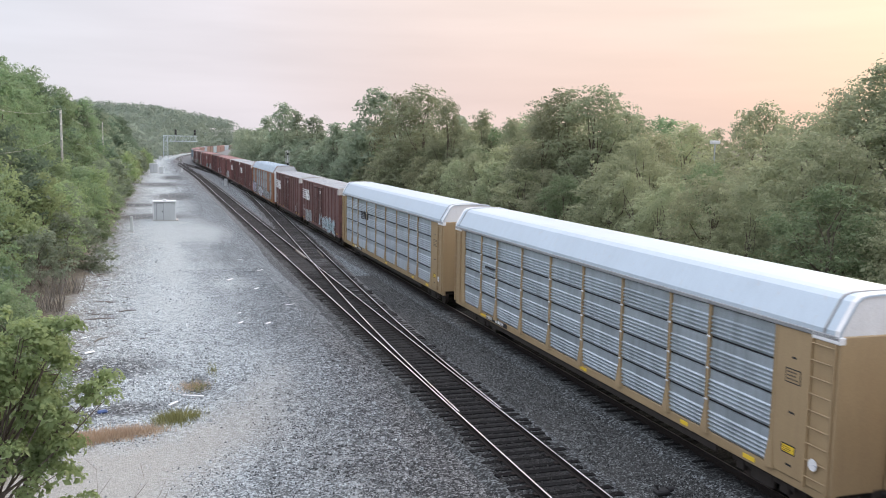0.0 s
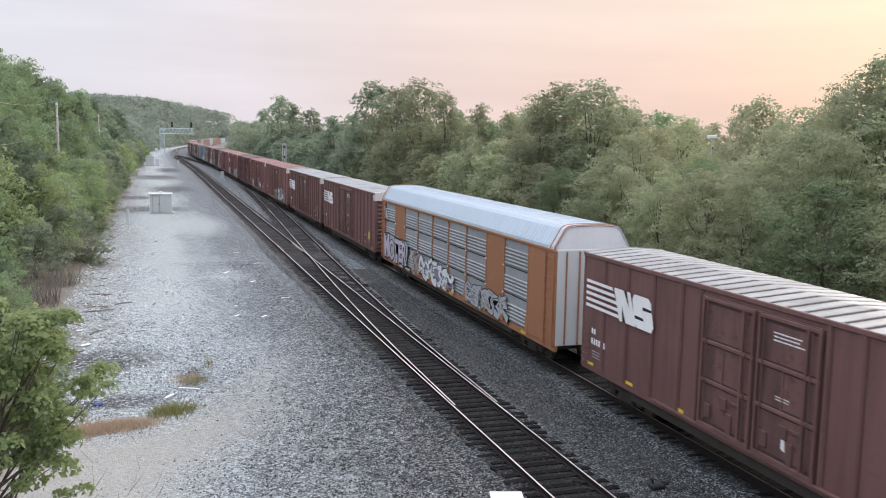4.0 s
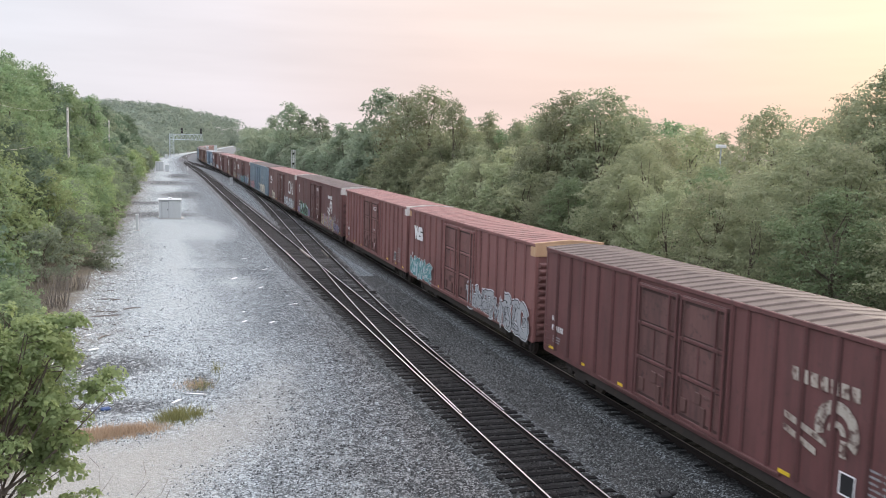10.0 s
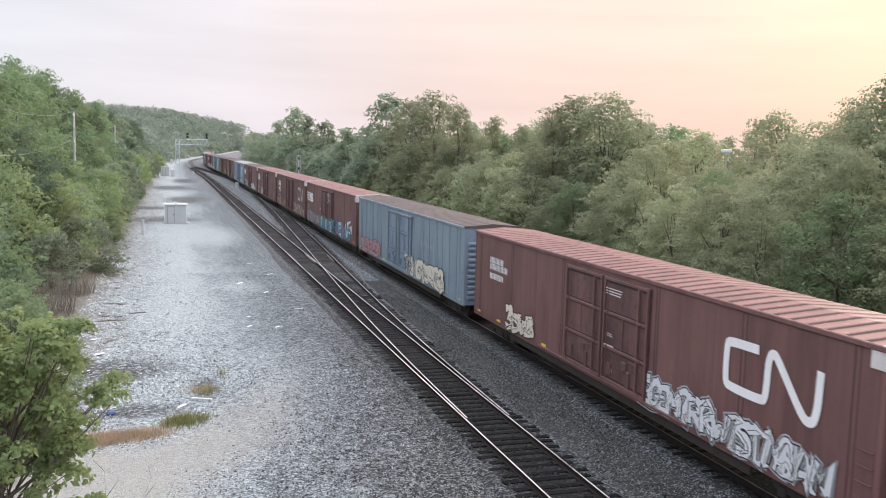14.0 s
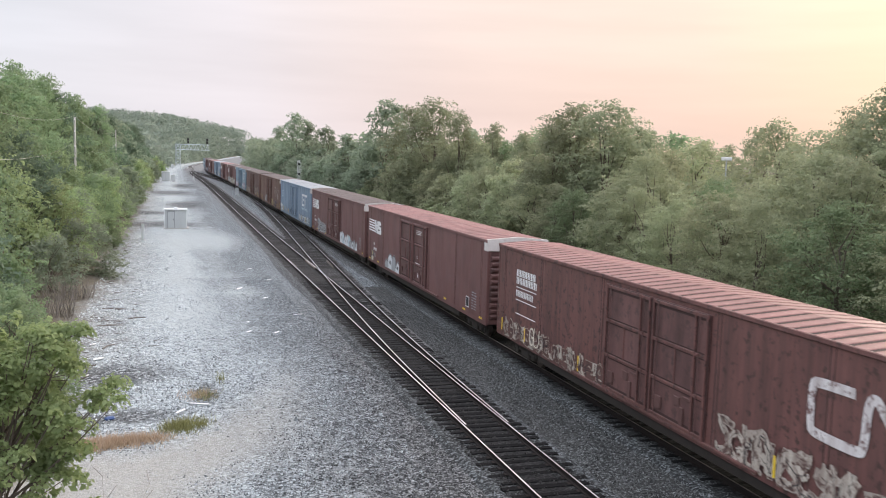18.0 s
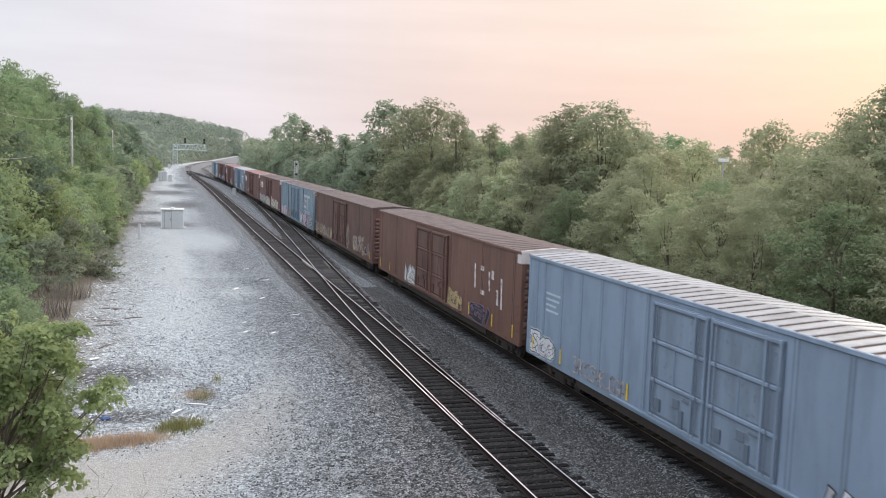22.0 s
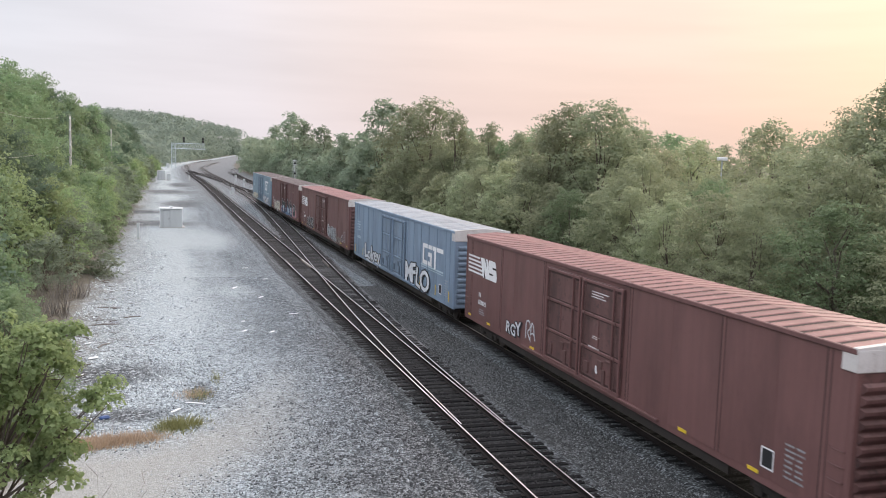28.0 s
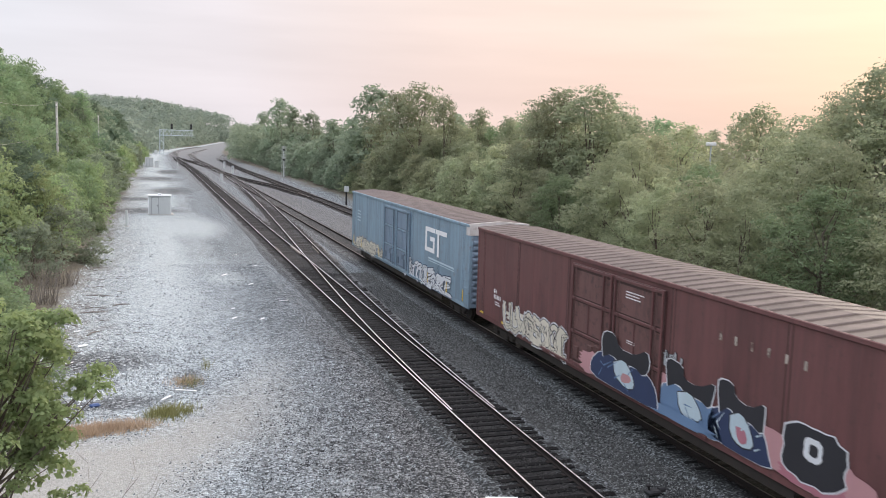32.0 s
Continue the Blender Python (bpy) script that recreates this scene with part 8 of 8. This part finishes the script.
M_CONCRETE = weathered("concrete", (0.42, 0.41, 0.39), 0.9, streak=0.4, spots=(0.28, 0.27, 0.25))
M_POLE = weathered("weathered_pole", (0.52, 0.51, 0.49), 0.9, streak=0.6, second=(0.33, 0.31, 0.29))
M_PLASTIC = weathered("bright_litter", (0.8, 0.8, 0.8), 0.5, streak=0.1)
M_BLUE = weathered("blue_plastic", (0.05, 0.09, 0.22), 0.5, streak=0.2)


def gantry():
    t = thing("signal_gantry", "grey lattice cantilever signal gantry over the tracks", "signal gantry", m=Matrix.Translation((4.1, 407, GROUND_Z)))
    mast, arm = Geo(), Geo()
    for sx in (-0.9, 0.9):
        for sy in (-0.6, 0.6):
            part("mast_leg", Geo().tube((sx, sy, 0), (sx, sy, 10.6), 0.12, n=6), M_GALV, t)
    for i in range(8):
        z = i * 1.3
        for sy in (-0.6, 0.6):
            part("mast_brace", Geo().tube((-0.9, sy, z), (0.9, sy, z + 1.3), 0.06, n=5).tube((0.9, sy, z), (-0.9, sy, z + 1.3), 0.06, n=5), M_GALV, t)
    for z in (8.3, 10.6):
        for sy in (-0.6, 0.6):
            part("arm_chord", Geo().tube((-0.9, sy, z), (13.2, sy, z), 0.13, n=6), M_GALV, t)
    for i in range(9):
        x = -0.9 + i * 1.56
        for sy in (-0.6, 0.6):
            part("arm_brace", Geo().tube((x, sy, 8.3), (x + 0.78, sy, 10.6), 0.06, n=5).tube((x + 0.78, sy, 10.6), (x + 1.56, sy, 8.3), 0.06, n=5), M_GALV, t)
    part("walkway", Geo().soft_box(-0.9, -0.5, 8.35, 13.2, 0.5, 8.45, 0.01), M_GALV_DULL, t)
    for x in (4.2, 12.2):
        s = part("signal_mast", Geo().tube((x, -0.7, 8.4), (x, -0.7, 13.2), 0.09, n=6), M_GALV, t)
        for z in (11.6, 12.8):
            part("signal_head", Geo().soft_box(x - 0.45, -0.85, z - 0.55, x + 0.45, -0.7, z + 0.55, 0.2), M_BLACK, s, "black signal head")
            part("hood", Geo().tube((x, -1.05, z), (x, -0.85, z), 0.14, n=10), M_BLACK, s)
    part("case", Geo().soft_box(-3.0, -0.7, 0, -1.8, 0.5, 1.9, 0.05), M_HUT, t)


def mast_signal():
    t = thing("mast_signal", "tall grey railway signal mast with ladder cage", "railway signal", m=Matrix.Translation((28.0, 201.6, GROUND_Z)))
    part("mast", Geo().tube((0, 0, 0), (0, 0, 7.2), 0.1, n=8), M_HUT, t)
    for sx in (-0.35, 0.35):
        part("ladder_rail", Geo().tube((sx, 0.45, 0.3), (sx, 0.45, 7.1), 0.035, n=5), M_HUT, t)
    for i in range(16):
        part("ladder_rung", Geo().tube((-0.35, 0.45, 0.6 + i * 0.42), (0.35, 0.45, 0.6 + i * 0.42), 0.02, n=4), M_HUT, t)
    for z in (2.4, 4.6, 7.0):
        part("cage_hoop", Geo().tube((-0.42, -0.5, z), (0.42, -0.5, z), 0.035, n=5).tube((-0.42, -0.5, z), (-0.42, 0.45, z), 0.035, n=5).tube((0.42, -0.5, z), (0.42, 0.45, z), 0.035, n=5), M_HUT, t)
    for sx in (-0.42, 0.42):
        part("cage_bar", Geo().tube((sx, -0.5, 2.4), (sx, -0.5, 7.0), 0.03, n=5), M_HUT, t)
    for z in (4.1, 6.3):
        part("signal_head", Geo().soft_box(-0.2, -0.35, z - 0.22, 0.2, -0.2, z + 0.22, 0.1), M_BLACK, t, "black signal head")
    part("base", Geo().soft_box(-0.4, -0.4, -0.1, 0.4, 0.4, 0.25, 0.04), M_CONCRETE, t)


def small_post(name, label, category, x, y, h, w, material, cap=None):
    t = thing(name, label, category, m=Matrix.Translation((x, y, GROUND_Z)))
    part("body", Geo().soft_box(-w / 2, -w / 2, -0.1, w / 2, w / 2, h, 0.04), material, t)
    part("cap", Geo().soft_box(-w / 2 - 0.03, -w / 2 - 0.03, h, w / 2 + 0.03, w / 2 + 0.03, h + 0.06, 0.02), cap or material, t)
    part("foot", Geo().soft_box(-w / 2 - 0.1, -w / 2 - 0.1, -0.12, w / 2 + 0.1, w / 2 + 0.1, 0.06, 0.02), M_CONCRETE, t)
    return t


def dwarf(x, y, h):
    t = thing("dwarf_signal", "low pale dwarf signal beside the crossover", "railway signal", "dwarf signals", Matrix.Translation((x, y, GROUND_Z)))
    part("stand", Geo().soft_box(-0.22, -0.22, -0.1, 0.22, 0.22, h * 0.45, 0.03), M_HUT, t)
    part("signal_head", Geo().soft_box(-0.28, -0.2, h * 0.45, 0.28, 0.2, h, 0.06), M_HUT, t)
    for z in (0.62, 0.84):
        part("lens", Geo().tube((0, -0.26, h * z), (0, -0.2, h * z), 0.1, n=10), M_BLACK, t)


def utility_pole(x, y, h):
    t = thing("utility_pole", "weathered wooden utility pole among the trees", "utility pole", "utility poles", Matrix.Translation((x, y, GROUND_Z)))
    part("pole", Geo().tube((0, 0, -0.5), (0, 0, h), 0.17, 0.11, 9), M_POLE, t)
    for z in (h - 0.4, h - 1.6, h - 3.1):
        part("bracket", Geo().soft_box(-0.06, -0.3, z - 0.05, 0.06, 0.12, z + 0.05, 0.02), M_GALV_DULL, t)
        part("insulator", Geo().tube((0, -0.3, z + 0.05), (0, -0.3, z + 0.24), 0.07, 0.05, 8), M_WHITE, t, "white insulator")


def wire(a, b, sag, n=14):
    g, a, b = Geo(), Vector(a), Vector(b)
    pts = [a.lerp(b, i / n) - Vector((0, 0, sag * 4 * (i / n) * (1 - i / n))) for i in range(n + 1)]
    for p in pts:
        g.v += [(p.x - 0.007, p.y, p.z), (p.x + 0.004, p.y, p.z + 0.006), (p.x + 0.004, p.y, p.z - 0.006)]
    g.f = [(3 * i + k, 3 * i + (k + 1) % 3, 3 * i + 3 + (k + 1) % 3, 3 * i + 3 + k) for i in range(n) for k in range(3)]
    tagged(part("overhead_wire", g, M_POLE), "thin sagging overhead wire between poles", "wire", "overhead wires")


def flood_light():
    t = thing("light_pole", "pale floodlight on a pole behind the wood", "street lamp", m=Matrix.Translation((45.6, 66.3, 1.0)))
    part("pole", Geo().tube((0, 0, -0.5), (0, 0, 8.2), 0.09, 0.06, 8), M_GALV, t)
    part("lamp_head", Geo().soft_box(-0.42, -0.2, 8.2, 0.42, 0.2, 8.5, 0.04), M_WHITE, t, "pale box lamp head")


def litter():
    rnd = random.Random(77)
    for x, y, w, d in ((5.2, 45.0, 0.35, 0.12), (7.0, 50.0, 0.5, 0.14), (1.1, 32.6, 0.75, 0.16), (4.5, 60.0, 0.4, 0.2), (6.0, 70.0, 0.4, 0.2), (4.0, 48.0, 0.3, 0.1), (5.8, 56.0, 0.3, 0.12), (-2.9, 40.5, 0.4, 0.3), (-3.4, 43.5, 0.35, 0.25),
                       (3.9, 45.5, 0.25, 0.1), (6.9, 64.0, 0.4, 0.1), (0.4, 31.8, 0.35, 0.1), (-3.2, 37.5, 0.3, 0.2)):
        g = Geo().soft_box(-w / 2, -d / 2, 0, w / 2, d / 2, 0.035, 0.01)
        g.v = [(a, b, c + 0.04 * math.sin(a * 9 + b * 5)) for a, b, c in g.v]
        tagged(part("litter", g, M_PLASTIC, m=pose(x, y, GROUND_Z + 0.03, 0, 0, rnd.uniform(-40, 40))), "scrap of pale litter lying on the gravel", "litter", "litter")
    g = Geo().soft_box(-0.17, -0.1, 0, 0.17, 0.1, 0.13, 0.05)
    tagged(part("blue_rag", g, M_BLUE, m=pose(-1.9, 31.4, GROUND_Z - 0.03, 0, 0, 20)), "crumpled blue plastic among the stones", "litter")
    tagged(part("white_board", Geo().soft_box(-0.42, -0.3, 0, 0.42, 0.3, 0.04, 0.01), M_WHITE, m=pose(8.42, 20.2, GROUND_Z + 0.14, 0, 0, -15)), "flat white board lying beside the track", "board")
    for x, y, l, a in ((-3.6, 39.0, 1.5, 20), (-3.9, 45.0, 1.2, -30), (-2.9, 48.0, 1.4, 5), (-2.6, 43.0, 1.0, 60), (-3.0, 53.0, 1.3, -10), (-1.6, 50.0, 0.9, 15)):
        tagged(part("driftwood", Geo().tube((-l / 2, 0, 0.04), (0, 0.08, 0.07), 0.03, 0.04, 6).tube((0, 0.08, 0.07), (l / 2, 0, 0.05), 0.04, 0.02, 6), M_TWIG, m=pose(x, y, GROUND_Z, 0, 0, a)), "broken grey branch lying on the gravel", "branch", "fallen branches")


bungalow(-0.4, 2.0, 105.4, 2.2, 2.15, "off-white metal signal bungalow with a door on a concrete plinth")
bungalow(-1.7, 0.4, 255.0, 2.2, 2.5, "small grey-white signal bungalow far down the yard")
cab = thing("signal_cabinet", "small off-white equipment cabinet beside the far hut", "equipment cabinet", m=Matrix.Translation((1.25, 253.6, GROUND_Z)))
part("body", Geo().soft_box(-0.5, -0.4, 0.1, 0.5, 0.4, 1.75, 0.03), M_HUT, cab)
part("roof", Geo().soft_box(-0.56, -0.46, 1.75, 0.56, 0.46, 1.83, 0.02), M_HUT, cab)
part("plinth", Geo().soft_box(-0.6, -0.5, -0.15, 0.6, 0.5, 0.1, 0.02), M_CONCRETE, cab)
gantry()
mast_signal()
small_post("marker_post", "short grey-white post beside the hut", "post", -2.4, 92.6, 1.55, 0.26, M_HUT)
small_post("junction_box", "white junction box on a foot beside the crossover", "junction box", 13.3, 185.1, 1.4, 0.62, M_HUT)
small_post("marker_post", "short white marker post beside the main track", "post", 6.9, 264.4, 1.2, 0.3, M_HUT)
small_post("control_box", "white control box on a dark post beside the siding", "control box", 25.4, 121.0, 1.9, 0.2, M_IRON)
tagged(part("box_head", Geo().soft_box(-0.3, -0.2, 0, 0.3, 0.2, 0.75, 0.04), M_HUT, m=Matrix.Translation((25.4, 121.0, GROUND_Z + 1.96))), "white metal box on a post", "control box")
dwarf(18.8, 224.5, 1.8)
dwarf(19.3, 258.0, 1.8)
for x, y in ((-9.2, 28.0), (-9.2, 100.0), (-9.0, 172.0)):
    utility_pole(x, y, 12.0)
for k, z in ((0.0, 11.84), (0.0, 9.14)):
    wire((-9.2 + k, 28, z), (-9.2 + k, 100, z), 1.3)
    wire((-9.2 + k, 100, z), (-9.0 + k, 172, z), 1.3)
flood_light()
litter()
sw = thing("switch_machine", "low black switch machine beside the rails", "switch machine", m=pose(12.62, 19.95, -0.27, 0, 0, 4) @ Matrix.Diagonal((0.58, 0.58, 0.62, 1)))
part("case", Geo().soft_box(-0.35, -0.25, 0, 0.3, 0.25, 0.22, 0.06), M_BLACK, sw)
part("motor", Geo().tube((0.3, 0, 0.16), (0.62, 0, 0.16), 0.12, n=12), M_BLACK, sw)
part("crank", Geo().tube((-0.2, 0, 0.2), (-0.28, 0, 0.42), 0.05, n=7).soft_box(-0.38, -0.08, 0.38, -0.18, 0.08, 0.46, 0.02), M_IRON, sw)


# ---- motion ----
def rail_place(u):
    """The point and heading on the train's track at u metres along it (u = y where it is straight)."""
    if u < 170:
        return Vector((flow(TRAIN, u), u, 0.0))
    y, left = 170.0, u - 170.0
    while left > 0:
        d = min(4.0, left)
        sl = (flow(TRAIN, y + 2) - flow(TRAIN, y - 2)) / 4
        y += d / math.sqrt(1 + sl * sl)
        left -= d
    return Vector((flow(TRAIN, y), y, 0.0))


def travelled(t):
    """Metres that the train has moved at t seconds, from its place at 16 s."""
    q = t - 16.0
    return 21.8834 * q - 0.005027 * q ** 2 - 0.0001233 * q ** 3 + 0.00003128 * q ** 4


def motions():
    for car, middle, half in TRAIN_CARS:
        rows = []
        for i in range(65):
            t = i * 0.5
            u = middle - travelled(t)
            a, b = rail_place(u - half + 2.7), rail_place(u + half - 2.7)
            way = b - a
            rows.append((t, pose(*((a + b) / 2), 0, 0, -math.degrees(math.atan2(way.x, way.y)))))
        walk(car, rows)


motions()
